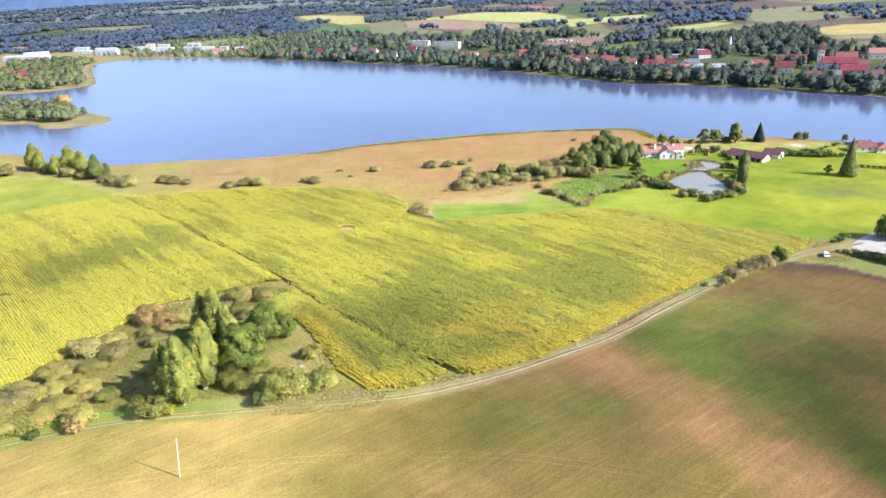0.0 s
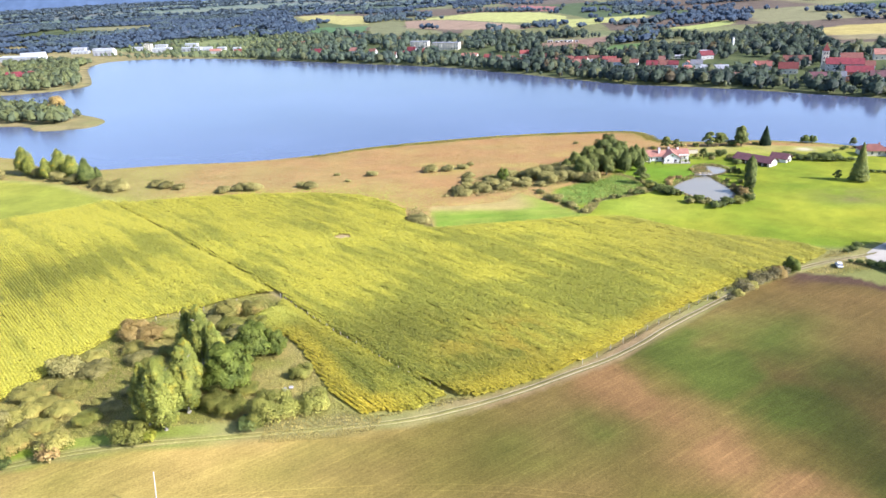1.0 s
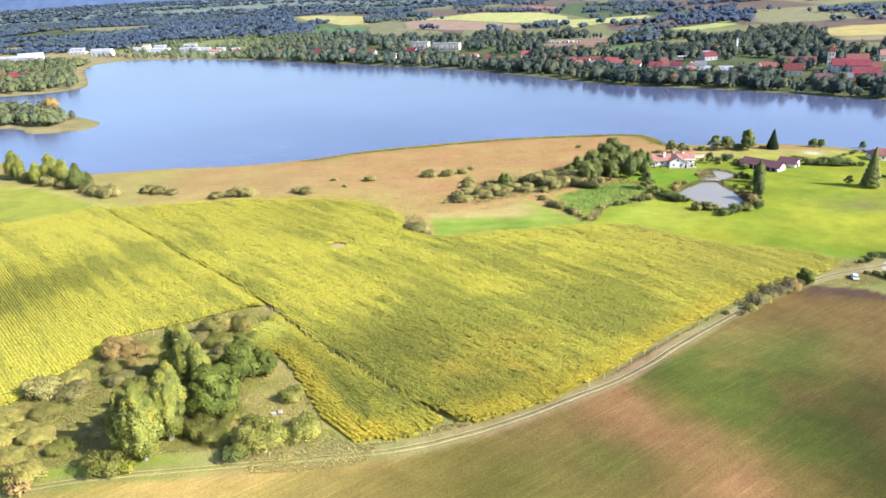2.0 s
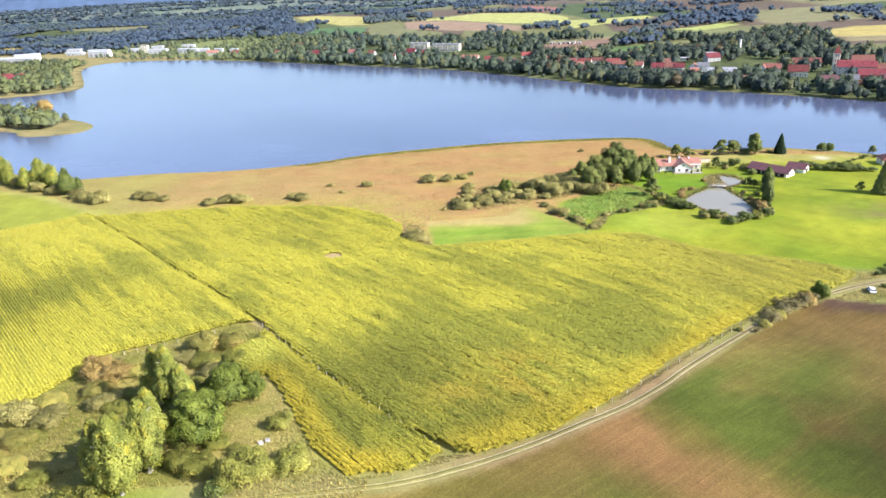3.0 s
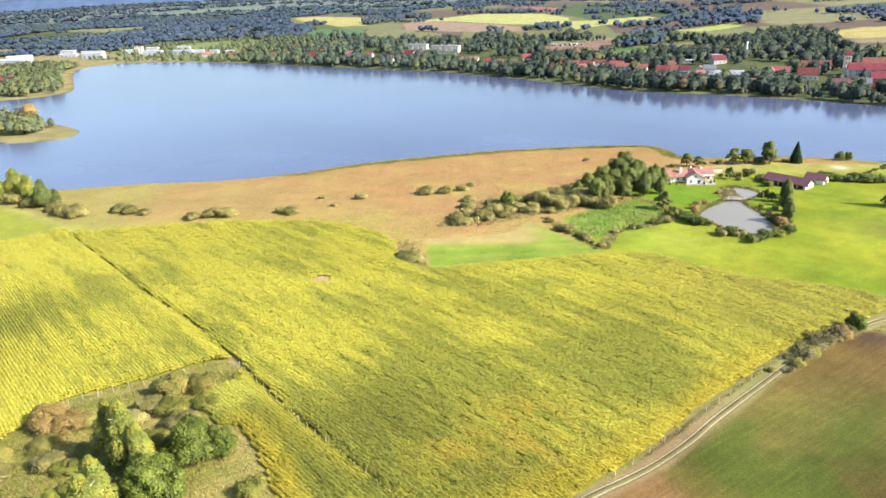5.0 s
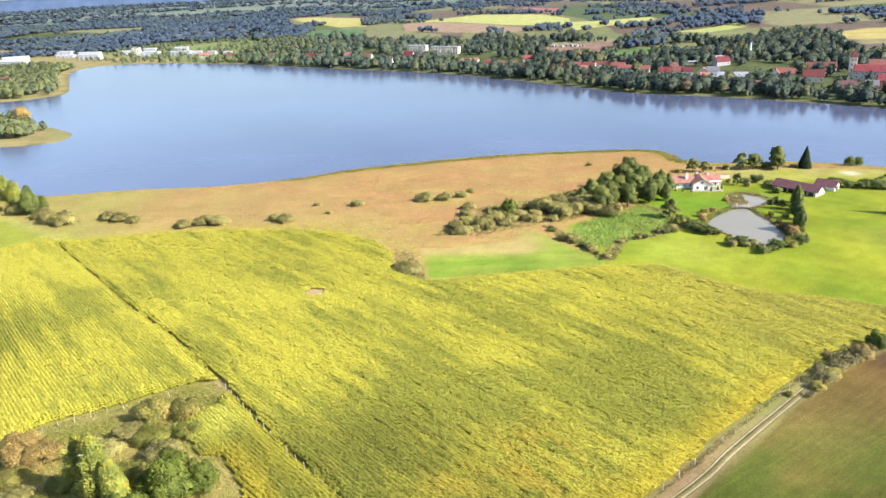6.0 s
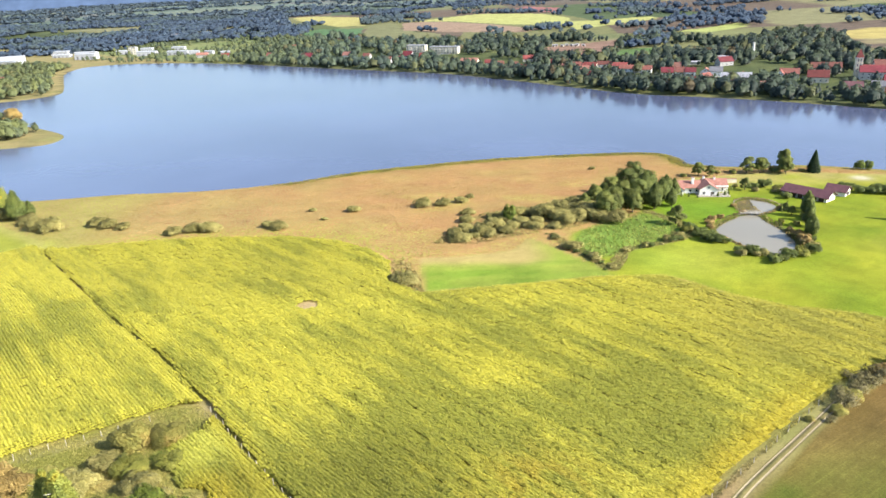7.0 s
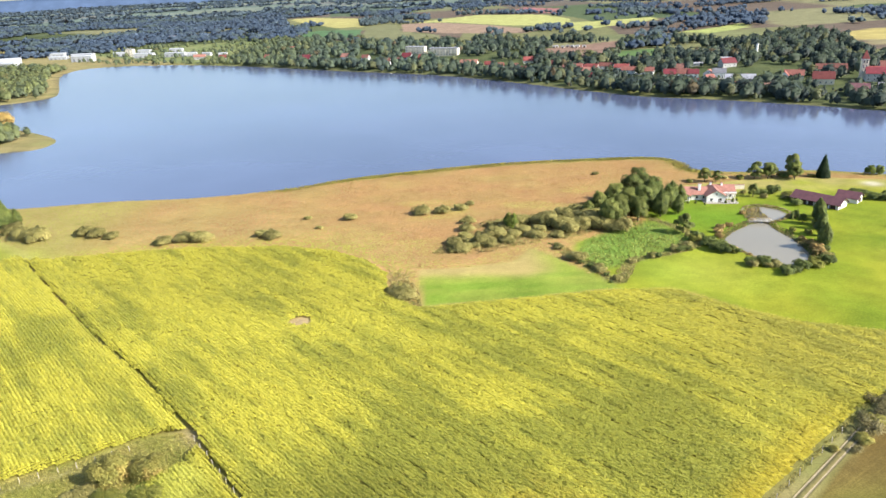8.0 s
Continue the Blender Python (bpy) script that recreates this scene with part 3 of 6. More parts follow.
def build_ground():
    xs = [-v for v in steps_out(290, 2.2, 1.06, 4900, 120)][::-1] + list(np.arange(-290, 262, 2.0)) + steps_out(260, 2.2, 1.06, 4900, 120)
    ys = list(np.arange(-400, 60, 20.0)) + list(np.arange(60, 472, 2.0)) + list(np.arange(472, 1300, 7.0)) + [1300.0] + steps_out(1300, 10, 1.025, 4960, 60)
    X, Y = np.meshgrid(np.array(xs), np.array(ys))
    x, y = X.ravel(), Y.ravel()
    z = ground_z(x, y)
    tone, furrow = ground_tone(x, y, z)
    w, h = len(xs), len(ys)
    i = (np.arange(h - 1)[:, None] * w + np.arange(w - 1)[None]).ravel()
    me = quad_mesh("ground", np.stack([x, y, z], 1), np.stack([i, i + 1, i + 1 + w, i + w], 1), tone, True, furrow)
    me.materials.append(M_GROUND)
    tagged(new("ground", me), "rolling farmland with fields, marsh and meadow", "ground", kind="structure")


build_ground()


def sheet(name, outline, z, material, label, category, margin=0.0):
    """A flat sheet inside an outline."""
    bm = bmesh.new()
    c = outline.mean(0)
    vs = [bm.verts.new((*(c + (p - c) * (1 + margin)), z)) for p in outline]
    face = bm.faces.new(vs)
    face.normal_update()
    if face.normal.z < 0:
        face.normal_flip()
    bmesh.ops.triangulate(bm, faces=[face])
    me = bpy.data.meshes.new(name)
    bm.to_mesh(me)
    bm.free()
    me.materials.append(material)
    return tagged(new(name, me), label, category, kind="structure")


lake_ring = np.array([(-1200, 300), (1200, -60), (1200, 1250), (-1200, 1250)], float)
sheet("water", lake_ring, 0.0, M_LAKE, "wide blue lake with a lightly rippled surface", "lake")
sheet("water", POND, 1.0, M_POND, "still grey garden pond ringed by shrubs", "pond", 0.1)
sheet("water", POND_SMALL, 1.006, M_POND, "small upper garden pond with stone edging", "pond", 0.08)


def build_track():
    line = rounded(TRACK[::2], 4, False)
    tangent = np.gradient(line, axis=0)
    tangent /= np.linalg.norm(tangent, axis=1)[:, None]
    side = np.stack([-tangent[:, 1], tangent[:, 0]], 1)
    offs = [(-1.15, -0.05), (-0.82, 0.10), (-0.76, 0.05), (-0.49, 0.05), (-0.42, 0.12), (0.42, 0.12), (0.49, 0.05), (0.76, 0.05), (0.82, 0.10), (1.15, -0.05)]
    verts, tone = [], []
    n = len(line)
    for o, dz in offs:
        wob = 0.25 * (vnoise(np.arange(n) / 4.0, np.full(n, o), 3) - 0.5)
        p = line + side * (o + wob)[:, None]
        verts.append(np.column_stack([p, land(p[:, 0], p[:, 1]) + dz]))
        rut = 0.45 < abs(o) < 0.8
        tone.append(lerp((0.31, 0.25, 0.15) if rut else (0.135, 0.125, 0.042), (0.38, 0.31, 0.19) if rut else (0.19, 0.155, 0.065), fbm(np.arange(n) / 5.0, np.full(n, o * 3), 5)))
        grass = lerp((0.24, 0.255, 0.05), (0.38, 0.32, 0.11), fbm(p[:, 0] / 5, p[:, 1] / 5, 6))
        tone[-1] = lerp(tone[-1], grass * (1.0 if rut else 0.75), (0.8 if rut else 0.9) * ramp(30, -40, p[:, 0]))
    verts, tone = np.concatenate(verts), np.concatenate(tone)
    k = np.arange(n - 1)
    faces = np.concatenate([np.stack([r * n + k + 1, r * n + k, (r + 1) * n + k, (r + 1) * n + k + 1], 1) for r in range(len(offs) - 1)])
    me = quad_mesh("dirt_track", verts, faces, tone, True, np.zeros(len(verts)))
    me.materials.append(M_TRACK)
    tagged(new("road", me), "rutted pale dirt farm track with a grassy middle", "track", kind="structure")


build_track()


def wheel_marks(line):
    """Two faint wheel lines pressed into the sown soil."""
    line = rounded(line, 8, False)
    tangent = np.gradient(line, axis=0)
    tangent /= np.linalg.norm(tangent, axis=1)[:, None]
    side = np.stack([-tangent[:, 1], tangent[:, 0]], 1)
    n, verts, faces = len(line), [], []
    for r, o in enumerate((-1.0, -0.72, 0.72, 1.0)):
        p = line + side * o
        verts.append(np.column_stack([p, ground_z(p[:, 0], p[:, 1]) + 0.05]))
        if r % 2 == 0:
            k = np.arange(n - 1) + r * n
            faces.append(np.stack([k, k + 1, k + 1 + n, k + n], 1))
    verts, faces = np.concatenate(verts), np.concatenate(faces)
    tone, furrow = ground_tone(verts[:, 0], verts[:, 1], verts[:, 2])
    f = fbm(verts[:, 0] / 3, verts[:, 1] / 3, 33)
    me = quad_mesh("wheel_marks", verts, faces[:, ::-1], tone * (1.05 + 0.35 * f)[:, None], True, furrow)
    me.materials.append(M_GROUND)
    tagged(new("road", me), "faint pale wheel marks across the sown soil", "wheel marks", kind="structure")


wheel_marks([(-75, 108), (-40, 114), (-2, 114.5), (21, 110.5), (42, 102.5), (62, 90), (78, 74)])


# ---- standing crop, reed and rough grass ----
def kites(stem, out, mid_up, width, tone):
    """Leaves as bent kites: stem points, vectors to the tips, lift of the middle, half width."""
    n = len(stem)
    flat = np.stack([-out[:, 1], out[:, 0], np.zeros(n)], 1)
    flat /= np.linalg.norm(flat, axis=1)[:, None] + 1e-9
    mid = stem + out * 0.5
    mid[:, 2] += mid_up
    verts = np.stack([stem, mid - flat * width[:, None], stem + out, mid + flat * width[:, None]], 1).reshape(-1, 3)
    faces = np.arange(4 * n).reshape(n, 4)
    return verts, faces, np.repeat(tone, 4, 0)


ROW_U, ROW_V = np.array([0.647, -0.763]), np.array([0.763, 0.647])


def crop_tone(x, y, poly, rng):
    u, v = x * ROW_U[0] + y * ROW_U[1], x * ROW_V[0] + y * ROW_V[1]
    edge = inside(x, y, poly)
    to_track = np.minimum(line_distance(x, y, TRACK), 99)
    yellow = 0.5 + 2.0 * (fbm(u / 34, v / 3.0, 41) - 0.5) + 1.1 * (fbm(u / 5, v / 1.1, 45) - 0.5) + 1.3 * (fbm(x / 24, y / 24, 43) - 0.5)
    yellow = yellow + 0.2 * ramp(14, 5, to_track) * ramp(105, 70, x) + 0.15 * ramp(5, 1, edge) - 0.35 * ramp(75, 110, x) * ramp(235, 255, y)
    # the broad green and yellow sweeps of the western field
    sweep = line_distance(x, y, np.array([(-150, 190), (-131, 215), (-121, 229), (-104, 250), (-94, 262)], float)) + 8 * (fbm(x / 9, y / 9, 46) - 0.5)
    yellow = yellow + 0.15 * ramp(-60, -80, x) + 0.5 * ramp(-60, -85, x) * ramp(235, 200, y) + 0.45 * blob(x, y, -135, 285, 28) - 0.65 * ramp(15, 4, sweep) * (x < -60)
    # and of the eastern one
    yellow = yellow + 0.25 * ramp(235, 258, y) * ramp(0, 40, x) + 0.2 * ramp(265, 300, y) + 0.35 * blob(x, y, -25, 249, 14) + 0.4 * blob(x, y, -28, 216, 13) + 0.6 * blob(x, y, 10, 212.5, 6) + 0.4 * blob(x, y, 48, 243, 15) + 0.3 * blob(x, y, 66, 216, 9)
    yellow = yellow - 0.25 * blob(x, y, 11, 231, 12) - 0.5 * blob(x, y, 38, 205, 14) - 0.75 * blob(x, y, 44, 189, 13) - 0.4 * blob(x, y, 26, 200, 17) - 0.45 * blob(x, y, 6, 153, 12) - 0.5 * blob(x, y, -12, 180, 15) - 0.5 * blob(x, y, -6, 199, 13) - 0.3 * blob(x, y, 5, 205, 6) - 0.4 * blob(x, y, -10, 170, 15) - 0.25 * blob(x, y, -60, 285, 22)
    yellow = yellow - 0.7 * blob(x, y, -26, 168, 13) - 0.4 * blob(x, y, -18, 155, 8)
    tone = lerp((0.345, 0.348, 0.052), (0.600, 0.552, 0.072), yellow)
    tone = lerp(tone, (0.46, 0.40, 0.08), 0.35 * ramp(50, 85, x) * ramp(205, 228, y))
    if poly is CROP_WEST:
        tone = tone * 1.08
    if poly is CROP_WEDGE:
        tone = tone * np.array([0.66, 0.69, 0.70])
    if poly is CROP_EAST:
        tone = tone * (1 - 0.26 * np.clip(1.2 * blob(x, y, 9, 153, 17) + 1.1 * blob(x, y, -12, 176, 17), 0, 1) + 0.09 * ramp(180, 198, y) * ramp(275, 255, y) * ramp(60, 35, x))[:, None]
    golden = ramp(7.5, 3, edge) * (ramp(13, 5, line_distance(x, y, SCRUB)) * ramp(190, 172, y) * (x > -46)) + ramp(13, 5, to_track) * ramp(100, 70, x) * (0.45 if poly is CROP_WEDGE else 1.0)
    tone = lerp(tone, (0.50, 0.405, 0.040) if poly is not CROP_WEDGE else (0.57, 0.46, 0.045), (0.45 + 0.5 * fbm(x / 4, y / 4, 44)) * golden)
    rust = 1.6 * (blob(x, y, 18, 176, 9) + blob(x, y, 2, 165, 6) + blob(x, y, 18, 165, 8)) * ramp(0.4, 0.65, fbm(u / 7, v / 2, 47)) + 0.3 * ramp(0.72, 0.85, fbm(u / 16, v / 3, 48))
    if poly is CROP_WEDGE:
        tone = lerp(tone, (0.56, 0.55, 0.09), 1.2 * blob(x, y, -48, 188, 7) + 0.45 * ramp(182, 196, y))
        tone = lerp(tone, (0.62, 0.54, 0.06), 0.55 * ramp(5, 1.5, line_distance(x, y, TRAM)) * ramp(0.3, 0.6, fbm(u / 9, v / 9, 49)))
    return lerp(tone, (0.51, 0.405, 0.055), 0.48 * rust)


def standing(x, y, u, row, poly, seed, rng):
    """Where maize stands: inside the field, off the tramline, with some gaps along the rows."""
    rim = 0.9 * (vnoise(x / 3, y / 3, seed) - 0.5)
    keep = (inside(x, y, poly) > np.where(line_distance(x, y, TRAM) < 2.5, -0.1, 0.4 + rim)) & (x > -36 - 0.56 * y) & (x > -235)
    keep &= line_distance(x, y, TRAM) > 0.33 + 0.2 * rim + 0.4 * blob(x, y, -50, 206, 6) + 0.3 * blob(x, y, -40, 193, 6) + 0.8 * blob(x, y, 0, 144, 6)
    bare = 1.3 * blob(x, y, -37, 261, 4.4) + blob(x, y, -134, 202, 2.6) + 0.75 * blob(x, y, -50, 206, 3.0)
    keep &= bare < 0.55 + 0.3 * rng.random(x.size)
    return keep


def stand_height(x, y, poly, west):
    """Crop height, with short dips along the rows where plants are stunted."""
    u, v = x * ROW_U[0] + y * ROW_U[1], x * ROW_V[0] + y * ROW_V[1]
    row = np.round(v / 0.78)
    bar = (1.02 if west else 0.90) - 0.8 * (fbm(u / 24, row * 0.78 / 6, 78) - 0.5)
    dip = ramp(bar - 0.14, bar + 0.02, vnoise(u / 2.2, row * 0.55, 77))
    tall = 1.95 + 0.4 * (fbm(x / 8, y / 8, 51) - 0.5) + 0.9 * (fbm(u / 5, v / 1.3, 52) - 0.5)
    tall = tall * (0.5 + 0.5 * np.maximum(ramp(0.3, 3.5, inside(x, y, poly)), line_distance(x, y, TRAM) < 4))
    tall = tall * (1 - 0.26 * ramp(2.6, 0.6, line_distance(x, y, TRAM)))
    return tall * (1 - 0.26 * dip) * (1 - 0.35 * ramp(0.25, 0.6, blob(x, y, -37, 261, 7)))


def build_maize(poly, label, seed):
    rng = np.random.default_rng(seed)
    us, vs = poly @ ROW_U, poly @ ROW_V
    V_, F_, T_, N_, count = [], [], [], [], 0
    tilt = np.array([ROW_V[0], ROW_V[1], 0.0])
    # the closed foliage of each row, two sloping sides to a step
    U, V = np.meshgrid(np.arange(us.min(), us.max(), 0.7), np.arange(vs.min(), vs.max(), 0.78))
    u, v = U.ravel(), V.ravel()
    x, y = u * ROW_U[0] + v * ROW_V[0], u * ROW_U[1] + v * ROW_V[1]
    ok = standing(x, y, u, np.round(v / 0.78), poly, seed, rng)
    u, v, x, y = u[ok], v[ok], x[ok], y[ok]
    n = len(x)
    z, tall, tone = ground_z(x, y), stand_height(x, y, poly, seed == 12), 0.92 * crop_tone(x, y, poly, rng)
    half = np.full(n, 0.40)
    if seed == 12:
        half = 0.43 - 0.11 * np.clip(1.3 * blob(x, y, -135, 212, 36), 0, 1)
    # at the field's edge the foliage reaches down
    low = 0.63 - 0.4 * rng.uniform(0.0, 0.9, n) * ((inside(x, y, poly) < 1.3) | (line_distance(x, y, TRAM) < 0.9))
    for s in (-1, 1):
        corners = []
        for du, out, f in ((-0.42, 0, 0.72), (0.42, 0, 0.72), (0.42, s, 0.64), (-0.42, s, 0.64)):
            uu, vv = u + du, v + out * half * rng.uniform(0.8, 1.1, n)
            f = f if out == 0 else low
            corners.append(np.stack([uu * ROW_U[0] + vv * ROW_V[0], uu * ROW_U[1] + vv * ROW_V[1], z + tall * (f + rng.uniform(-0.04, 0.04, n))], 1))
        V_.append(np.stack(corners, 1).reshape(-1, 3))
        F_.append(np.arange(4 * n).reshape(n, 4) + count)
        T_.append(np.repeat(tone * rng.uniform(0.9, 1.05, n)[:, None], 4, 0))
        N_.append(np.array([0.1, -0.05, 0.8]) + 0.22 * s * tilt + 0.12 * rng.standard_normal((n, 3)))
        count += 4 * n
    # leaves and tassels over it
    U, V = np.meshgrid(np.arange(us.min(), us.max(), 0.38), np.arange(vs.min(), vs.max(), 0.78))
    loose = np.full(U.size, 0.26)
    if seed == 12:
        bx, by = U.ravel() * ROW_U[0] + V.ravel() * ROW_V[0], U.ravel() * ROW_U[1] + V.ravel() * ROW_V[1]
        loose = 0.30 - 0.22 * np.clip(1.3 * blob(bx, by, -135, 212, 36), 0, 1)
    u, v = U.ravel() + rng.uniform(-0.25, 0.25, U.size), V.ravel() + loose * rng.uniform(-1, 1, U.size)
    x, y = u * ROW_U[0] + v * ROW_V[0], u * ROW_U[1] + v * ROW_V[1]
    ok = standing(x, y, u, np.round(V.ravel() / 0.78), poly, seed, rng)
    ok &= (y < 240) | (rng.random(x.size) < 0.8)
    x, y = x[ok], y[ok]
    n = len(x)
    z, tall, tone = ground_z(x, y), stand_height(x, y, poly, seed == 12) + 0.13 * rng.standard_normal(n).clip(-1.5, 1.5) + 0.38 * (rng.random(n) < 0.10), crop_tone(x, y, poly, rng) * rng.uniform(0.90, 1.10, n)[:, None]
    for k in range(6):
        ang = rng.uniform(0, 2 * math.pi, n)
        reach = rng.uniform(0.18, 0.38, n)
        high, rise = (0.60 + 0.065 * k) * tall, rng.uniform(0.0, 0.22, n)
        if k == 5:
            high, reach, rise = 0.78 * tall, 0.10 * np.ones(n), 0.25 * tall
        stem = np.stack([x, y, z + high], 1)
        along, across = np.cos(ang) * reach, np.sin(ang) * reach * (0.6 if seed == 12 else 0.9)
        out = np.stack([along * ROW_U[0] + across * ROW_V[0], along * ROW_U[1] + across * ROW_V[1], rise], 1)
        t = tone * rng.uniform(0.95, 1.07, n)[:, None]
        if k == 5:
            t = lerp(t, (0.50, 0.45, 0.12), np.full(n, 0.4))
        a, b, c = kites(stem, out, rng.uniform(0.02, 0.10, n), np.where(k == 5, 0.055, 0.09) * rng.uniform(0.8, 1.2, n), t)
        V_.append(a), F_.append(b + count), T_.append(c)
        N_.append(np.array([0.1, -0.05, 0.8]) + 0.2 * rng.standard_normal((n, 3)))
        count += 4 * n
    me = quad_mesh("maize_field", np.concatenate(V_), np.concatenate(F_), np.concatenate(T_), bend=np.concatenate(N_))
    me.materials.append(M_MAIZE)
    tagged(new("maize_field", me), label, "maize field", "maize fields", "stuff")


build_maize(CROP_EAST, "ripening yellow-green maize in long rows beside the farm track", 11)
build_maize(CROP_WEST, "ripening yellow maize in clear rows on a low rise", 12)
build_maize(CROP_WEDGE, "darker green maize strip beside the scrub grove", 13)


def build_tufts(name, label, category, area, spacing, height, tone_of, material, seed, keep_if=None, blades=5, half=0.09, lean=0.5, ruffle=0.2, floor=-0.2):
    rng = np.random.default_rng(seed)
    x0, x1, y0, y1 = area
    X, Y = np.meshgrid(np.arange(x0, x1, spacing), np.arange(y0, y1, spacing))
    x, y = X.ravel() + rng.uniform(-0.6, 0.6, X.size) * spacing, Y.ravel() + rng.uniform(-0.6, 0.6, X.size) * spacing
    ok = keep_if(x, y, rng)
    x, y = x[ok], y[ok]
    n = len(x)
    z = np.maximum(ground_z(x, y), floor)
    tone = tone_of(x, y, rng)
    V_, F_, T_ = [], [], []
    for k in range(blades):
        ang = rng.uniform(0, 2 * math.pi, n)
        h = height * rng.uniform(0.6, 1.15, n) * (0.7 + 0.6 * fbm(x / 9, y / 9, seed))
        r = h * lean * rng.uniform(0.3, 1.0, n)
        stem = np.stack([x + rng.uniform(-0.4, 0.4, n) * spacing, y + rng.uniform(-0.4, 0.4, n) * spacing, z - 0.05], 1)
        out = np.stack([np.cos(ang) * r, np.sin(ang) * r, h], 1)
        a, b, c = kites(stem, out, np.zeros(n), half * spacing * 2 * rng.uniform(0.7, 1.3, n), tone * rng.uniform(0.96, 1.04, n)[:, None])
        V_.append(a), F_.append(b + 4 * n * k), T_.append(c)
    faces = np.concatenate(F_)
    up = np.array([0.1, -0.05, 0.8]) + ruffle * rng.standard_normal((len(faces), 3))
    me = quad_mesh(name, np.concatenate(V_), faces, np.concatenate(T_), bend=up)
    me.materials.append(material)
    tagged(new(name, me), label, category, "", "stuff")


def crop_depth(x, y):
    return np.maximum(np.maximum(inside(x, y, CROP_EAST), inside(x, y, CROP_WEST)), inside(x, y, CROP_WEDGE))


def reed_here(x, y, rng):
    k = inside(x, y, LAKE)
    return (k < 3) & (crop_depth(x, y) < -0.8 - 1.5 * vnoise(x / 12, y / 12, 4)) & (inside(x, y, LAWN) < -0.2) & (inside(x, y, PATCH) < -0.3) & (inside(x, y, MEADOW_WEST) < -4) & (y > 262)


def reed_tone(x, y, rng):
    k = -inside(x, y, LAKE)
    streak = fbm(x / 30, y / 9, 61)
    t = lerp((0.385, 0.215, 0.085), (0.36, 0.25, 0.085), 1.8 * streak - 0.45)
    t = lerp(t, lerp((0.37, 0.34, 0.075), (0.35, 0.28, 0.09), fbm(x / 7, y / 4, 66) * 1.6 - 0.3), ramp(46, 8, -crop_depth(x, y) + 14 * fbm(x / 15, y / 15, 67)))
    t = lerp(t, (0.40, 0.335, 0.085), 1.3 * ramp(0.45, 0.75, fbm(x / 22, y / 12, 63)) * ramp(40, 75, k))
    t = lerp(t, (0.33, 0.265, 0.095), 0.75 * ramp(-10, -110, x + 60 * (fbm(x / 25, y / 10, 64) - 0.5)))
    t = lerp(t, (0.36, 0.36, 0.055), ramp(20, 5, -crop_depth(x, y) + 9 * fbm(x / 8, y / 8, 65)) * ramp(5, -25, x))
    t = t * (0.82 + 0.26 * fbm(x / 5, y / 3, 70))[:, None]
    return lerp(t, (0.235, 0.215, 0.04), ramp(14, 8, k + 5 * fbm(x / 8, y / 8, 68)) * ramp(-90, -40, x))


build_tufts("reed_bed", "wide bed of dry russet reeds along the lake shore", "reed bed", (-300, 240, 262, 462), 0.95, 0.17, reed_tone, M_REED, 23, reed_here, 4, 0.24, 3.6, 0.06)


def fringe_here(x, y, rng):
    k = -inside(x, y, LAKE)
    return (k > -2.5) & (k < 5 + 3 * vnoise(x / 9, y / 9, 12)) & (inside(x, y, LAWN) < -1) & (x < 140) & (x > -85) & (rng.random(x.size) < ramp(-95, -30, x))


def fringe_tone(x, y, rng):
    return lerp((0.30, 0.29, 0.045), (0.44, 0.36, 0.08), 1.6 * fbm(x / 12, y / 12, 69) - 0.3 + 0.15 * rng.random(x.size))


build_tufts("reed_fringe", "taller green and tan reeds fringing the lake's edge", "reeds", (-235, 142, 395, 462), 0.8, 0.55, fringe_tone, M_DRYGRASS, 31, fringe_here, 5, 0.12, 0.45)


def rough_here(x, y, rng):
    verge = (line_distance(x, y, TRACK) < 8 + 3 * rng.random(x.size)) & (line_distance(x, y, TRACK) > 2.4) & (y > soil_edge(x) + 0.4)
    open_scrub = inside(x, y, SCRUB) > -4.5
    lush = (x < -38) & (line_distance(x, y, TRACK) < 5.5)
    return (verge | open_scrub) & ~lush & (crop_depth(x, y) < -0.2) & (rng.random(x.size) < 0.5 + 0.9 * fbm(x / 6, y / 6, 71))


def rough_tone(x, y, rng):
    return lerp((0.36, 0.345, 0.072), (0.58, 0.465, 0.135), 2.2 * fbm(x / 9, y / 9, 73) - 0.75 + 0.15 * rng.random(x.size) + 0.3 * ramp(-52, -40, x) + 0.7 * ramp(-66, -56, x) * ramp(139, 135, y))


def verge_tone(x, y, rng):
    t = rough_tone(x, y, rng)
    return lerp(t, lerp((0.20, 0.19, 0.055), (0.32, 0.22, 0.105), 1.6 * fbm(x / 4, y / 4, 75) - 0.3), ramp(-8, 10, x) * ramp(74, 52, x + 12 * fbm(x / 9, y / 9, 76)))


build_tufts("rough_grass", "rough dry grass and weeds on the verge and fallow", "grass", (-125, 135, 118, 235), 0.42, 0.46, verge_tone, M_DRYGRASS, 29, rough_here, 6, 0.045, 0.6)


def tangle_here(x, y, rng):
    k = inside(x, y, SCRUB)
    return (k > -0.5) & (crop_depth(x, y) < -1.2) & (x < -44 + 8 * vnoise(x / 5, y / 5, 16)) & (line_distance(x, y, TRACK) > 5) & (rng.random(x.size) < 1.9 * fbm(x / 8, y / 8, 74) - 0.25)


def tangle_tone(x, y, rng):
    f = fbm(x / 7, y / 7, 79)
    t = lerp((0.34, 0.345, 0.070), (0.55, 0.46, 0.14), 2.2 * f - 0.6 + 0.15 * rng.random(x.size))
    return lerp(t, (0.40, 0.27, 0.11), 0.6 * ramp(0.56, 0.7, fbm(x / 5, y / 5, 80)))


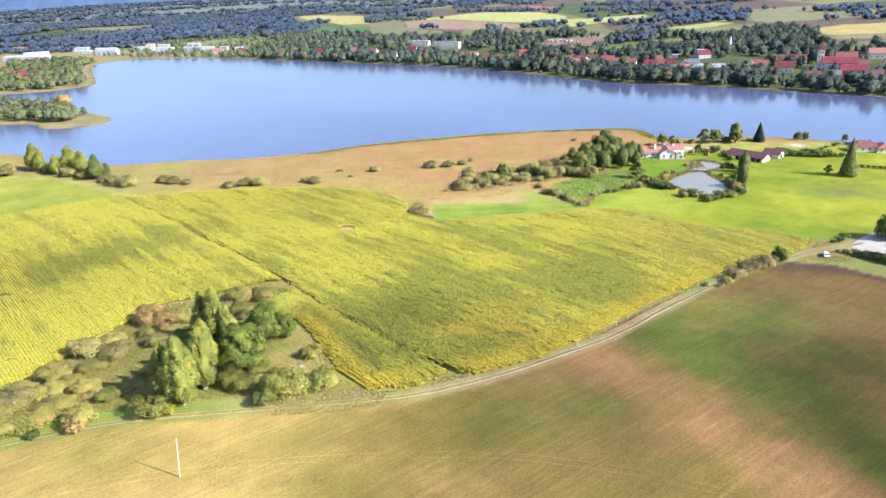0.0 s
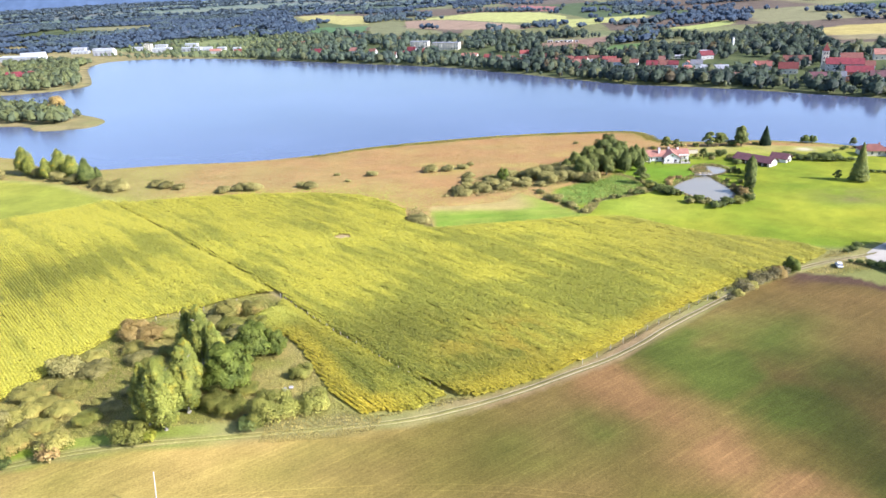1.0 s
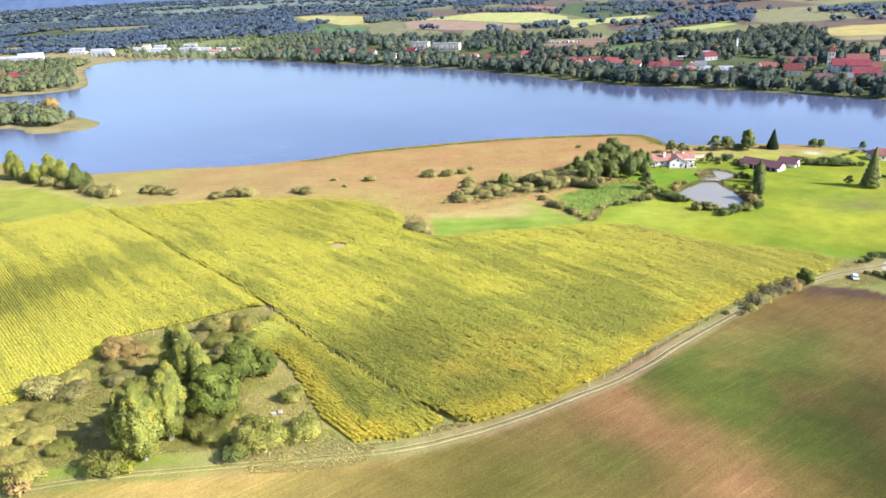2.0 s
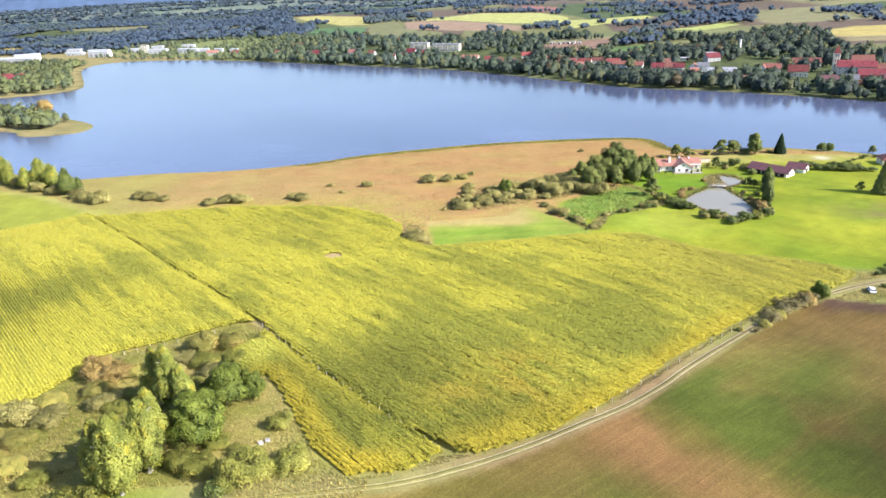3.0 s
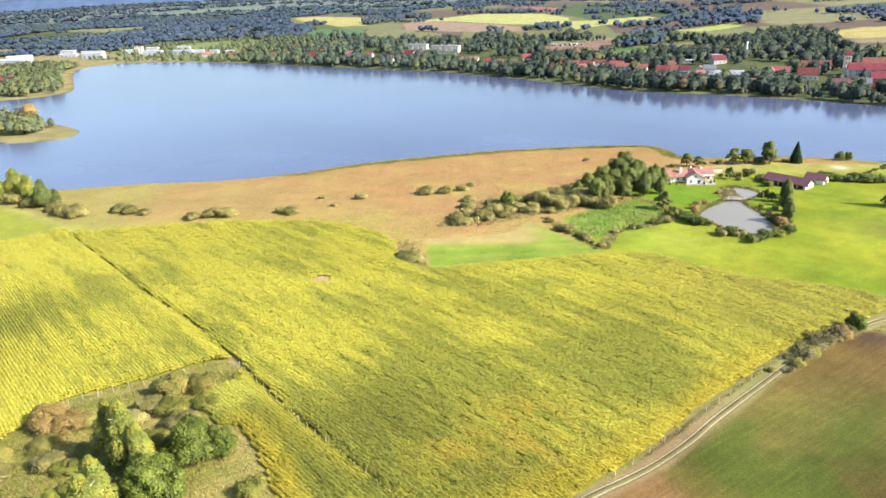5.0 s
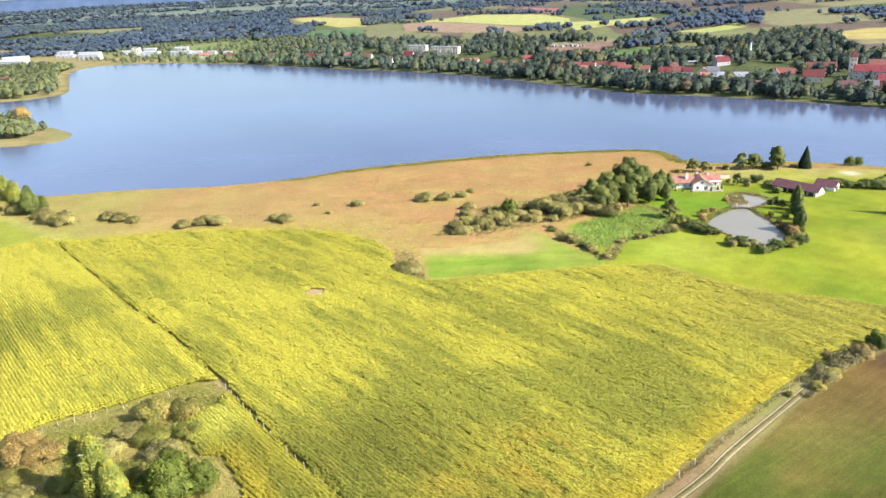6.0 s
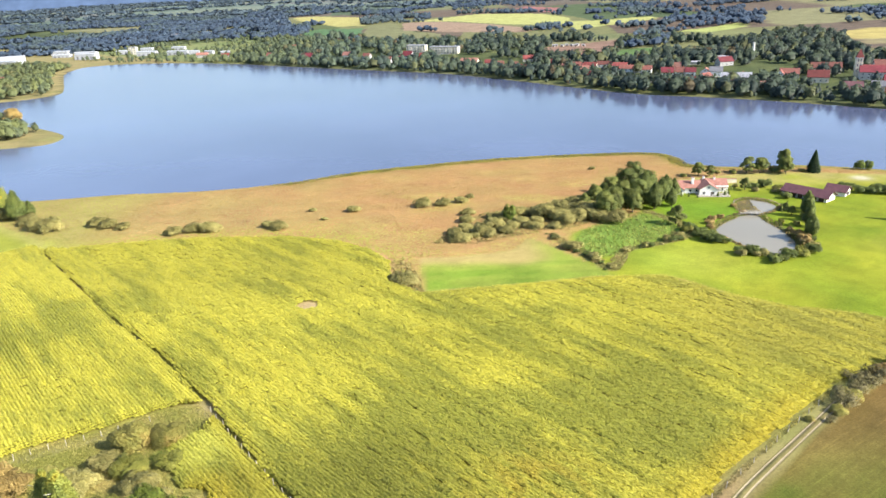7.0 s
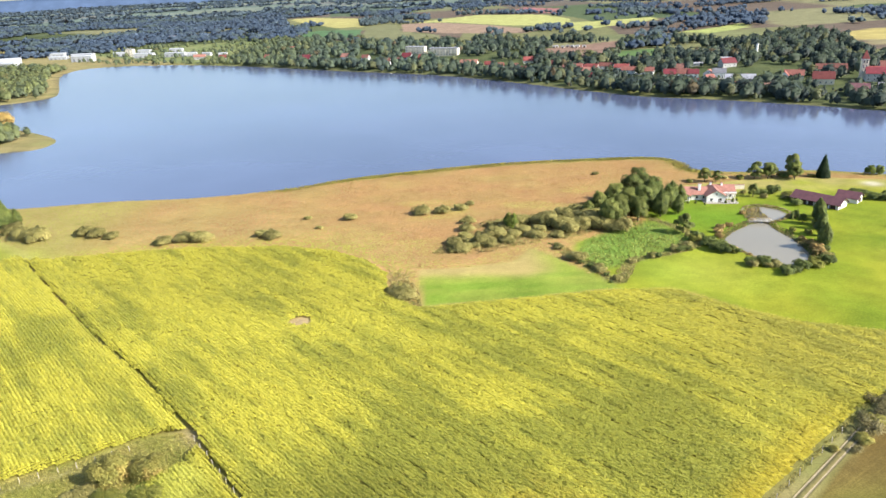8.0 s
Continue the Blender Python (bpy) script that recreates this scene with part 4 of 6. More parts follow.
build_tufts("undergrowth", "tangled olive and russet weeds filling the fallow corner", "undergrowth", (-116, -40, 122, 206), 0.48, 0.34, tangle_tone, M_DRYGRASS, 43, tangle_here, 7, 0.07, 1.1, 0.2)


# ---- trees and shrubs ----
def leaf_cards(points, normals, size, rng):
    n = len(points)
    ref = rng.standard_normal((n, 3))
    a = np.cross(normals, ref)
    a /= np.linalg.norm(a, axis=1)[:, None] + 1e-9
    b = np.cross(normals, a)
    b /= np.linalg.norm(b, axis=1)[:, None] + 1e-9
    s = (size * rng.uniform(0.6, 1.3, n))[:, None]
    bend = normals * s * 0.25
    verts = np.stack([points - a * s - bend, points - b * s * 0.6, points + a * s - bend, points + b * s * 0.6], 1).reshape(-1, 3)
    return verts, np.arange(4 * n).reshape(n, 4)


def crown_points(form, height, radius, n, rng):
    """Leaf places and their outward directions for a crown made of uneven lobes."""
    if form == "spruce":
        h = 1 - np.sqrt(rng.random(n))
        ang = rng.uniform(0, 2 * math.pi, n)
        layer = 0.75 + 0.25 * np.abs(np.sin(h * 26 + np.sin(ang * 3)))
        r = radius * (1 - h) ** 0.9 * layer * np.sqrt(rng.uniform(0.35, 1, n))
        p = np.stack([np.cos(ang) * r, np.sin(ang) * r, 0.06 * height + 0.94 * height * h - 0.12 * r], 1)
        d = np.stack([np.cos(ang) * 0.6, np.sin(ang) * 0.6, np.full(n, 0.9)], 1)
        return p, d
    tall = {"poplar": (80, 0.08, 0.52, 0.30), "round": (50, 0.04, 0.56, 0.19), "bush": (24, 0.05, 0.50, 0.42), "open": (26, 0.02, 0.55, 0.17)}[form]
    lobes = []
    count, low, _, rel = tall
    for k in range(count):
        f = (k + 0.5) / count
        ang = k * 2.4 + rng.uniform(-0.5, 0.5)
        if form == "poplar":
            hz = height * (low + (0.93 - low) * f ** 0.9)
            wide = min(f / 0.22, 1.0) ** 0.5 * (1 - f ** 1.7) ** 0.8
            off = radius * 0.74 * wide * rng.uniform(0.55, 1.2)
            rr = radius * (0.12 + 0.20 * wide) * rng.uniform(0.6, 1.2)
        elif form == "bush":
            hz = height * rng.uniform(0.25, 0.68)
            off = radius * (0.1 + 0.72 * math.sqrt(rng.random())) * (1 - 0.35 * (hz / height - 0.25))
            rr = radius * rng.uniform(0.26, 0.42)
        else:
            hz = height * (low + 0.12 + (0.72 - low) * rng.random())
            off = radius * (0.1 + 0.72 * math.sqrt(rng.random())) * (1 - 0.75 * max((hz / height - 0.5) / 0.5, 0))
            rr = radius * rng.uniform(rel, rel + 0.17)
        lobes.append((math.cos(ang) * off, math.sin(ang) * off, hz, rr, rr * rng.uniform(0.8, 1.15) * (1.8 if form == "poplar" else 1.0)))
    lobes = np.array(lobes)
    weight = lobes[:, 3] ** 2
    which = rng.choice(count, n, p=weight / weight.sum())
    d = rng.standard_normal((n, 3))
    d /= np.linalg.norm(d, axis=1)[:, None]
    d[:, 2] = np.where(d[:, 2] < -0.5, -d[:, 2], d[:, 2])
    lump = (0.78 if form == "bush" else 0.66) + (0.3 if form == "bush" else 0.44) * rng.random(n) ** 0.7 + 0.12 * np.sin(d[:, 0] * 9 + which) * np.sin(d[:, 1] * 8) * np.sin(d[:, 2] * 7)
    if form == "poplar":
        # leaves thin out towards the tip of each branch
        lump = lump * (1 + 0.35 * np.clip(d[:, 2], 0, 1) * rng.random(n))
    L = lobes[which]
    p = L[:, :3] + d * np.stack([L[:, 3], L[:, 3], L[:, 4]], 1) * lump[:, None]
    p[:, 2] = np.maximum(p[:, 2], 0.12)
    return p, d


def build_plant(name, form, height, radius, leaves, leaf, material, bark, seed):
    rng = np.random.default_rng(seed)
    root = thing(name, "", "")
    bm = bmesh.new()
    trunk_r = 0.022 * height + 0.04
    if form == "bush":
        for k in range(5):
            ang = k * 1.26 + rng.uniform(-0.3, 0.3)
            tip = (math.cos(ang) * radius * 0.6, math.sin(ang) * radius * 0.6, height * 0.6)
            tube(bm, [(0, 0, -0.15), (tip[0] * 0.3, tip[1] * 0.3, height * 0.3), tip], [trunk_r * 0.6, trunk_r * 0.4, trunk_r * 0.15], 5)
        part("stem", bm, bark, root)
    else:
        top = height * (0.9 if form in ("poplar", "spruce") else 0.72)
        sway = rng.uniform(-0.03, 0.03, 2) * height
        pts = [(0, 0, -0.3), (0, 0, height * 0.1), (sway[0] * 0.5, sway[1] * 0.5, top * 0.5), (sway[0], sway[1], top)]
        tube(bm, pts, [trunk_r * 1.35, trunk_r, trunk_r * 0.65, trunk_r * 0.12], 8)
        part("trunk", bm, bark, root)
        if form != "spruce":
            for k in range(7):
                bm = bmesh.new()
                f = 0.25 + 0.6 * k / 7
                ang = k * 2.4 + rng.uniform(-0.4, 0.4)
                reach = radius * rng.uniform(0.5, 0.8)
                z0 = top * f
                tube(bm, [(sway[0] * f, sway[1] * f, z0), (math.cos(ang) * reach * 0.5, math.sin(ang) * reach * 0.5, z0 + reach * 0.45),
                          (math.cos(ang) * reach, math.sin(ang) * reach, z0 + reach * 0.75)], [trunk_r * 0.42, trunk_r * 0.26, trunk_r * 0.08], 5)
                part("limb", bm, bark, root)
    p, d = crown_points(form, height, radius, leaves, rng)
    normal = d + 0.45 * rng.standard_normal(p.shape)
    normal /= np.linalg.norm(normal, axis=1)[:, None]
    v, f = leaf_cards(p, normal, leaf, rng)
    hub = np.array([0, 0, height * 0.35])
    way = (p - hub) / np.array([radius, radius, height * 0.6])
    soft = 0.35 * d + 0.75 * way + np.array([0, 0, 0.16]) + 0.26 * rng.standard_normal(p.shape)
    if form == "bush":
        soft = 0.2 * d + 0.4 * way + np.array([0.1, -0.05, 0.45]) + 0.24 * rng.standard_normal(p.shape)
    part("crown", quad_mesh("crown", v, f, bend=soft), material, root)
    return root


PROTOS = {}
KINDS = {
    # form, height, radius, leaves, leaf size, material, bark
    "poplar_a": ("poplar", 16.5, 4.4, 30000, 0.145, M_POPLAR, M_BARK_PALE), "poplar_b": ("poplar", 15.0, 3.3, 22000, 0.145, M_POPLAR, M_BARK_PALE),
    "maple_a": ("round", 11.0, 5.6, 28000, 0.18, M_MAPLE, M_BARK), "maple_b": ("round", 10.0, 5.2, 24000, 0.18, M_MAPLE, M_BARK),
    "lime_bush": ("bush", 6.5, 5.0, 17000, 0.14, M_LIME, M_BARK), "lime_shrub": ("bush", 4.0, 3.6, 9000, 0.13, M_LIME, M_BARK),
    "grey_bush": ("bush", 3.6, 3.6, 9000, 0.125, M_GREYBUSH, M_BARK), "rusty_bush": ("bush", 5.2, 4.6, 11000, 0.15, M_RUSTY, M_BARK),
    "willow_bush": ("bush", 4.4, 4.4, 6500, 0.19, M_WILLOW, M_BARK), "alder_a": ("poplar", 13.5, 4.4, 14000, 0.21, M_ALDER, M_BARK), "alder_b": ("round", 16.0, 6.0, 17000, 0.21, M_ALDER, M_BARK), "alder_c": ("round", 12.5, 4.6, 14000, 0.20, M_GARDEN, M_BARK),
    "garden_tree": ("open", 8.0, 3.6, 8000, 0.18, M_GARDEN, M_BARK), "garden_shrub": ("bush", 3.2, 2.6, 3600, 0.16, M_ALDER, M_BARK), "dark_tree": ("round", 10.0, 4.2, 8000, 0.22, M_MAPLE, M_BARK),
    "pond_tree": ("poplar", 9.0, 2.7, 7000, 0.18, M_ALDER, M_BARK),
    "twig_bush": ("bush", 4.4, 3.0, 1500, 0.17, M_TWIG, M_BARK),
    "rusty_tree": ("round", 16.0, 8.0, 6500, 0.4, M_RUSTY, M_BARK),
    "spruce": ("spruce", 11.0, 3.6, 2600, 0.50, M_SPRUCE, M_BARK), "thuja": ("spruce", 3.4, 0.9, 420, 0.26, M_ALDER, M_BARK), "autumn_shrub": ("bush", 2.6, 2.2, 900, 0.30, M_ORANGE, M_BARK),
    "sallow": ("poplar", 15.0, 5.4, 11000, 0.25, M_POPLAR, M_BARK), "yellow_shrub": ("bush", 2.2, 1.7, 1200, 0.2, M_YELLOWGREEN, M_BARK), "larch": ("spruce", 18.0, 4.8, 6500, 0.30, M_GARDEN, M_BARK),
}


def plant(kind, name, x, y, scale, label, category, group="", wide=1.0):
    """Sets out a tree or shrub of a kind; the first of a kind is built at full size."""
    if kind not in PROTOS:
        PROTOS[kind] = build_plant(name, *KINDS[kind], seed=len(PROTOS) * 14 + 101)
        ob = PROTOS[kind]
        ob.matrix_basis = pose(x, y, gz(x, y))
    else:
        turn = random.uniform(0, 360)
        m = pose(x, y, gz(x, y), 0, 0, turn) @ Matrix.Diagonal((scale * wide, scale * wide, scale, 1))
        ob = copy_thing(PROTOS[kind], m)
        ob.name = name
    tagged(ob, label, category, group)
    return ob


def weeds_here(x, y, rng):
    return (inside(x, y, ROUGH) > 0.5) & (rng.random(x.size) < 0.3 + 0.7 * fbm(x / 5, y / 5, 19))


def weeds_tone(x, y, rng):
    return lerp((0.19, 0.265, 0.036), (0.33, 0.36, 0.070), 1.5 * fbm(x / 6, y / 6, 19) - 0.3 + 0.2 * rng.random(x.size))


build_tufts("rough_grass", "tall green weeds on the rough corner of the lawn", "grass", (46, 96, 294, 352), 0.9, 0.4, weeds_tone, M_DRYGRASS, 37, weeds_here, 5, 0.12, 0.9)


def ditch_here(x, y, rng):
    return (line_distance(x, y, DITCH) < 1.0 + 1.8 * vnoise(x / 4, y / 4, 15)) & (rng.random(x.size) < 0.7)


def ditch_tone(x, y, rng):
    return lerp((0.22, 0.23, 0.055), (0.44, 0.35, 0.12), 1.7 * fbm(x / 5, y / 5, 25) - 0.35 + 0.2 * rng.random(x.size))


build_tufts("rough_grass", "tangled weeds and dry stalks along a field ditch", "grass", (38, 100, 280, 350), 0.6, 0.5, ditch_tone, M_DRYGRASS, 39, ditch_here, 6, 0.10, 0.9)


def pond_rim(x, y):
    return np.maximum(inside(x, y, POND), inside(x, y, POND_SMALL))


def rim_here(x, y, rng):
    k = pond_rim(x, y)
    weedy = (inside(x, y, POND_SMALL) > 0) & (x < 131 + 3 * (vnoise(x / 2, y / 2, 17) - 0.5)) & (y > 342)
    return weedy | ((k < 0.3) & (k > -2.2) & (rng.random(x.size) < 1.5 * fbm(x / 5, y / 5, 91) - 0.1))


def rim_tone(x, y, rng):
    return lerp((0.27, 0.26, 0.07), (0.48, 0.36, 0.13), 1.8 * fbm(x / 6, y / 6, 92) - 0.4 + 0.2 * rng.random(x.size))


build_tufts("pond_reeds", "tan and green reeds fringing the garden ponds", "reeds", (98, 144, 286, 362), 0.55, 0.75, rim_tone, M_DRYGRASS, 41, rim_here, 5, 0.10, 0.4, 0.2, 0.8)


# ---- the grove in the fallow corner ----
plant("poplar_a", "poplar_tree", -58, 135.5, 1.0, "tall silvery-green poplar with some yellow leaves in rough scrub", "tree", "grove trees")
plant("poplar_b", "poplar_tree", -62, 137.5, 1.0, "slender silvery-green poplar among scrub", "tree", "grove trees")
for sx, sy, ss in ((-55.3, 141.5, 1.08), (-59.5, 140.5, 0.95), (-58.5, 163, 1.08), (-62, 165.5, 0.98), (-54.8, 160.5, 0.85), (-56.5, 147.5, 1.0)):
    plant("poplar_b", "poplar_tree", sx, sy, ss, "slender grey-green poplar beside dark maples", "tree", "grove trees")
plant("maple_a", "maple_tree", -49.5, 151.5, 1.0, "dense dark green maple with a round crown", "tree", "grove trees")
plant("maple_b", "maple_tree", -47.5, 164.5, 1.12, "dense dark green maple with a round crown", "tree", "grove trees")
plant("maple_b", "maple_tree", -42.5, 167, 0.7, "small dark green maple at the scrub's edge", "tree", "grove trees", 0.8)
plant("lime_bush", "shrub", -37, 137.5, 0.95, "large rounded yellow-green shrub in dry grass", "shrub", "grove shrubs")
plant("garden_shrub", "shrub", -41, 134.5, 1.5, "rounded green shrub in dry grass", "shrub", "grove shrubs")
plant("lime_shrub", "shrub", -29, 141, 1.0, "low yellow-green shrub in dry grass", "shrub", "grove shrubs")
plant("lime_shrub", "shrub", -64, 132.5, 1.1, "low yellow-green shrub under the poplars", "shrub", "grove shrubs")
plant("yellow_shrub", "shrub", -60, 132, 1.3, "low bright yellow-green shrub under the poplars", "shrub", "grove shrubs")
plant("grey_bush", "shrub", -78.5, 131, 1.4, "rounded olive shrub beside the farm track", "shrub", "grove shrubs")
plant("lime_shrub", "shrub", -46, 141, 0.9, "low olive shrub under the maples", "shrub", "grove shrubs")
plant("lime_shrub", "shrub", -50, 143, 0.9, "low olive shrub under the maples", "shrub", "grove shrubs")
plant("lime_shrub", "shrub", -34, 155, 0.75, "low yellow-green shrub in dry grass", "shrub", "grove shrubs")
plant("yellow_shrub", "shrub", -54, 143, 1.0, "small bright yellow-green shrub", "shrub", "grove shrubs")
plant("rusty_bush", "shrub", -81.5, 179.5, 1.2, "russet-brown autumn shrub at the maize edge", "shrub", "grove shrubs")
plant("rusty_bush", "shrub", -77, 178.5, 0.85, "russet-brown autumn shrub at the maize edge", "shrub", "grove shrubs")
plant("grey_bush", "shrub", -60.8, 193, 1.25, "grey-green shrub at the maize edge", "shrub", "grove shrubs", 1.0)
plant("grey_bush", "shrub", -53.8, 194, 1.05, "grey-brown shrub at the maize edge", "shrub", "grove shrubs", 1.0)
plant("autumn_shrub", "shrub", -78.2, 128.3, 0.75, "small orange autumn shrub", "shrub", "grove shrubs")
for sx, sy, ss in ((-73, 181, 0.8), (-83, 144, 0.9), (-99, 144, 1.0), (-95, 152, 1.0), (-91, 162, 0.95), (-87, 168, 0.9), (-79, 172, 0.8), (-73, 144, 0.6), (-93, 130, 1.1), (-88, 132, 1.0), (-97, 140, 1.1), (-91, 143, 0.9), (-86, 153, 0.85), (-84, 161, 0.9), (-88, 147, 0.8),
                   (-96, 134, 0.9), (-99, 129, 1.0), (-105, 131, 1.1), (-102, 137, 1.0), (-92, 150, 0.7), (-85, 138, 0.8),
                   (-108, 126, 1.1), (-88, 137, 0.7)):
    sk, mul = (("grey_bush", 0.95), ("willow_bush", 0.75), ("grey_bush", 0.9), ("grey_bush", 0.8))[int(abs(sx) + sy) % 4]
    plant(sk, "shrub", sx, sy, ss * mul, "olive willow scrub in tangled fallow", "shrub", "fallow scrub", 1.4)
plant("garden_shrub", "shrub", -86, 126.5, 0.55, "small dark green bush beside the track", "shrub", "grove shrubs")


for sx, sy, ss, sk in ((-66, 179, 0.7, "willow_bush"), (-58, 184, 0.75, "lime_shrub"), (-63, 186, 0.6, "willow_bush"), (-54, 178, 0.7, "willow_bush"), (-69, 170, 0.6, "lime_shrub"), (-51, 186, 0.6, "lime_shrub"),
                       (-71, 164, 0.55, "lime_shrub"), (-66, 157, 0.6, "lime_shrub"), (-40, 146, 0.45, "lime_shrub"), (-45, 149, 0.6, "lime_shrub"),
                       (-75, 166, 0.6, "willow_bush"), (-49, 173, 0.6, "willow_bush"), (-58, 172, 0.7, "lime_shrub"), (-76, 140, 0.6, "lime_shrub"), (-70, 150, 0.5, "willow_bush")):
    plant(sk, "shrub", sx, sy, ss, "low olive-green shrub in tangled fallow grass", "shrub", "fallow scrub", 1.35)


def slab_heap(x, y):
    root = thing("concrete_slabs", "two pale concrete slabs lying in dry grass", "slabs", m=pose(x, y, gz(x, y), 0, 0, 25))
    for k, (ox, oy, tilt, turn) in enumerate(((-0.75, 0.0, 8, 4), (0.7, 0.25, -6, -14))):
        bm = box(-0.5, -0.65, 0, 0.5, 0.65, 0.24, 0.05)
        for v in bm.verts:
            v.co += 0.05 * noise.noise_vector(v.co * 2 + Vector((k * 5, 0, 0)))
        slab = part("slab", bm, M_CONCRETE, root)
        slab.matrix_basis = pose(ox, oy, 0.08, tilt, 5, turn)


slab_heap(-36, 149.5)


def utility_pole(x, y, height):
    root = thing("utility_pole", "bare weathered wooden pole standing in the stubble field", "pole", m=pose(x, y, gz(x, y), 0, 5.0, 0))
    bm = bmesh.new()
    tube(bm, [(0, 0, -0.5), (0.02, 0, height * 0.5), (0, 0.02, height)], [0.13, 0.12, 0.10], 10)
    part("post", bm, M_PALEWOOD, root)
    bm = bmesh.new()
    tube(bm, [(0, 0, height), (0, 0, height + 0.12)], [0.13, 0.06], 10)
    part("cap", bm, M_METAL, root, "grey metal cap")


utility_pole(-51, 111, 8.2)

def stake_fence(line, spacing, label, seed):
    """Thin stakes in a row along a line, each a little out of true."""
    rng = random.Random(seed)
    line = np.array(line, float)
    run = np.concatenate([[0], np.cumsum(np.hypot(*np.diff(line, axis=0).T))])
    root = thing("fence", label, "fence", "field fences", m=pose(line[0, 0], line[0, 1], gz(line[0, 0], line[0, 1])))
    bm = bmesh.new()
    tube(bm, [(0, 0, -0.3), (0.01, 0, 0.7), (0, 0.01, 1.45), (0, 0.01, 1.5)], [0.07, 0.065, 0.06, 0.035], 8)
    me = bpy.data.meshes.new("post")
    bm.to_mesh(me)
    bm.free()
    me.materials.append(M_PALEWOOD)
    for d in np.arange(0.5, run[-1], spacing):
        x, y = np.interp(d, run, line[:, 0]) + rng.uniform(-0.12, 0.12), np.interp(d, run, line[:, 1]) + rng.uniform(-0.12, 0.12)
        post = put(new("post", me), root)
        post.matrix_basis = root.matrix_basis.inverted() @ pose(x, y, gz(x, y), rng.uniform(-5, 5), rng.uniform(-5, 5), rng.uniform(0, 360))


stake_fence([(-49, 205), (-33, 182.5), (-14, 158.5), (-4, 147)], 3.6, "row of pale wooden stakes along the gap in the maize", 3)
stake_fence([(-90, 182), (-82, 190.3), (-75, 193.8), (-67, 197.8), (-60, 202)], 3.2, "row of pale wooden stakes between maize and scrub", 4)
stake_fence([(30, 155.5), (50, 172.5), (72, 192.5), (84, 203.5)], 5.2, "row of pale wooden stakes along the maize beside the track", 5)

# ---- shrubs along the track ----
for sx, sy, sk, ss in ((83.5, 197.5, "grey_bush", 0.5), (86.5, 200.5, "twig_bush", 0.7), (89.5, 203.5, "grey_bush", 0.7), (92.5, 206, "twig_bush", 0.8), (95.5, 208.5, "twig_bush", 1.0), (98.5, 210.5, "twig_bush", 1.1),
                       (101.5, 212.5, "rusty_bush", 0.7), (80, 194, "twig_bush", 0.4), (88, 205.5, "twig_bush", 0.5), (104, 214, "twig_bush", 0.8), (94, 212.5, "twig_bush", 0.55), (76, 194.5, "grey_bush", 0.3)):
    plant(sk, "shrub", sx, sy, ss, "bare-twigged grey-brown shrub on the track verge", "shrub", "track shrubs")
plant("maple_b", "shrub", 108.5, 217.5, 0.52, "dense dark green shrub at the track's side", "shrub", "track shrubs", 1.0)
for sx, sy, ss in ((133, 222.5, 0.5), (135.5, 220.5, 0.7), (137.5, 218, 0.8), (139.5, 215.5, 0.9), (141.5, 213, 1.0), (143.5, 211, 1.0), (137, 233.5, 0.6), (140, 236, 0.7), (131, 224, 0.35), (134, 232.5, 0.4)):
    plant("garden_shrub", "shrub", sx, sy, ss, "dark green shrub beside the gravel yard", "shrub", "yard shrubs")
for sx, sy, ss in ((153.5, 234, 1.2), (146, 215, 0.95), (162, 231, 1.0), (152, 212, 0.9)):
    plant("dark_tree", "tree", sx, sy, ss, "dark green roadside tree beside the gravel yard", "tree", "yard trees")


def build_yard():
    ring = rounded([(138, 228), (140.5, 221), (144, 216), (152, 213), (166, 212), (182, 216), (182, 232), (168, 241), (157, 242), (146, 236)], 4)
    c = ring.mean(0)
    verts, faces = [], []
    levels = [1.0, 0.75, 0.5, 0.25]
    for f in levels:
        p = c + (ring - c) * f
        verts.append(np.column_stack([p, ground_z(p[:, 0], p[:, 1]) + (0.06 if f == 1.0 else 0.16)]))
    n = len(ring)
    k = np.arange(n)
    for r in range(len(levels) - 1):
        faces.append(np.stack([r * n + k, r * n + (k + 1) % n, (r + 1) * n + (k + 1) % n, (r + 1) * n + k], 1))
    base = (len(levels) - 1) * n
    half = n // 2
    faces.append(np.array([[base + i, base + i + 1, base + n - 2 - i, base + n - 1 - i] for i in range(half - 1)]))
    me = quad_mesh("gravel_yard", np.concatenate(verts), np.concatenate(faces), None, True)
    me.materials.append(M_GRAVEL)
    tagged(new("pavement", me), "pale gravel turning yard at the end of the track", "yard", kind="structure")


build_yard()

# ---- marsh shrubs ----
for sx, sy, ss in ((18, 324, 1.0), (9, 318.5, 0.9), (24, 333, 1.0), (13, 340, 0.8), (14, 351, 0.7), (30, 342, 0.9), (34, 348, 1.0), (44, 344, 1.5), (50, 338, 1.4),
                   (34, 335, 0.9), (60, 344, 1.7), (58, 354, 1.5), (64, 337, 1.4), (20, 331, 0.8), (27, 326, 0.7), (40, 336, 0.8), (53, 347, 1.5), (12, 331, 0.75),
                   (38, 330, 0.6), (7, 326, 0.6), (46, 330, 0.6), (56, 338, 1.4), (23, 345, 0.6)):
    for k in range(3):
        ang = random.uniform(0, 6.3)
        plant("willow_bush", "shrub", sx + 2.6 * ss * math.cos(ang) * (k > 0), sy + 3.0 * ss * math.sin(ang) * (k > 0), ss * (0.85 if k == 0 else random.uniform(0.4, 0.7)),
              "rounded grey-green willow shrub in the marsh", "shrub", "marsh willows")
THICKET = np.array([(4, 317), (6, 327), (14, 338), (26, 351), (44, 357), (60, 358), (67, 345), (60, 336), (46, 330), (34, 326), (22, 320), (12, 316)], float)
spread = random.Random(8)
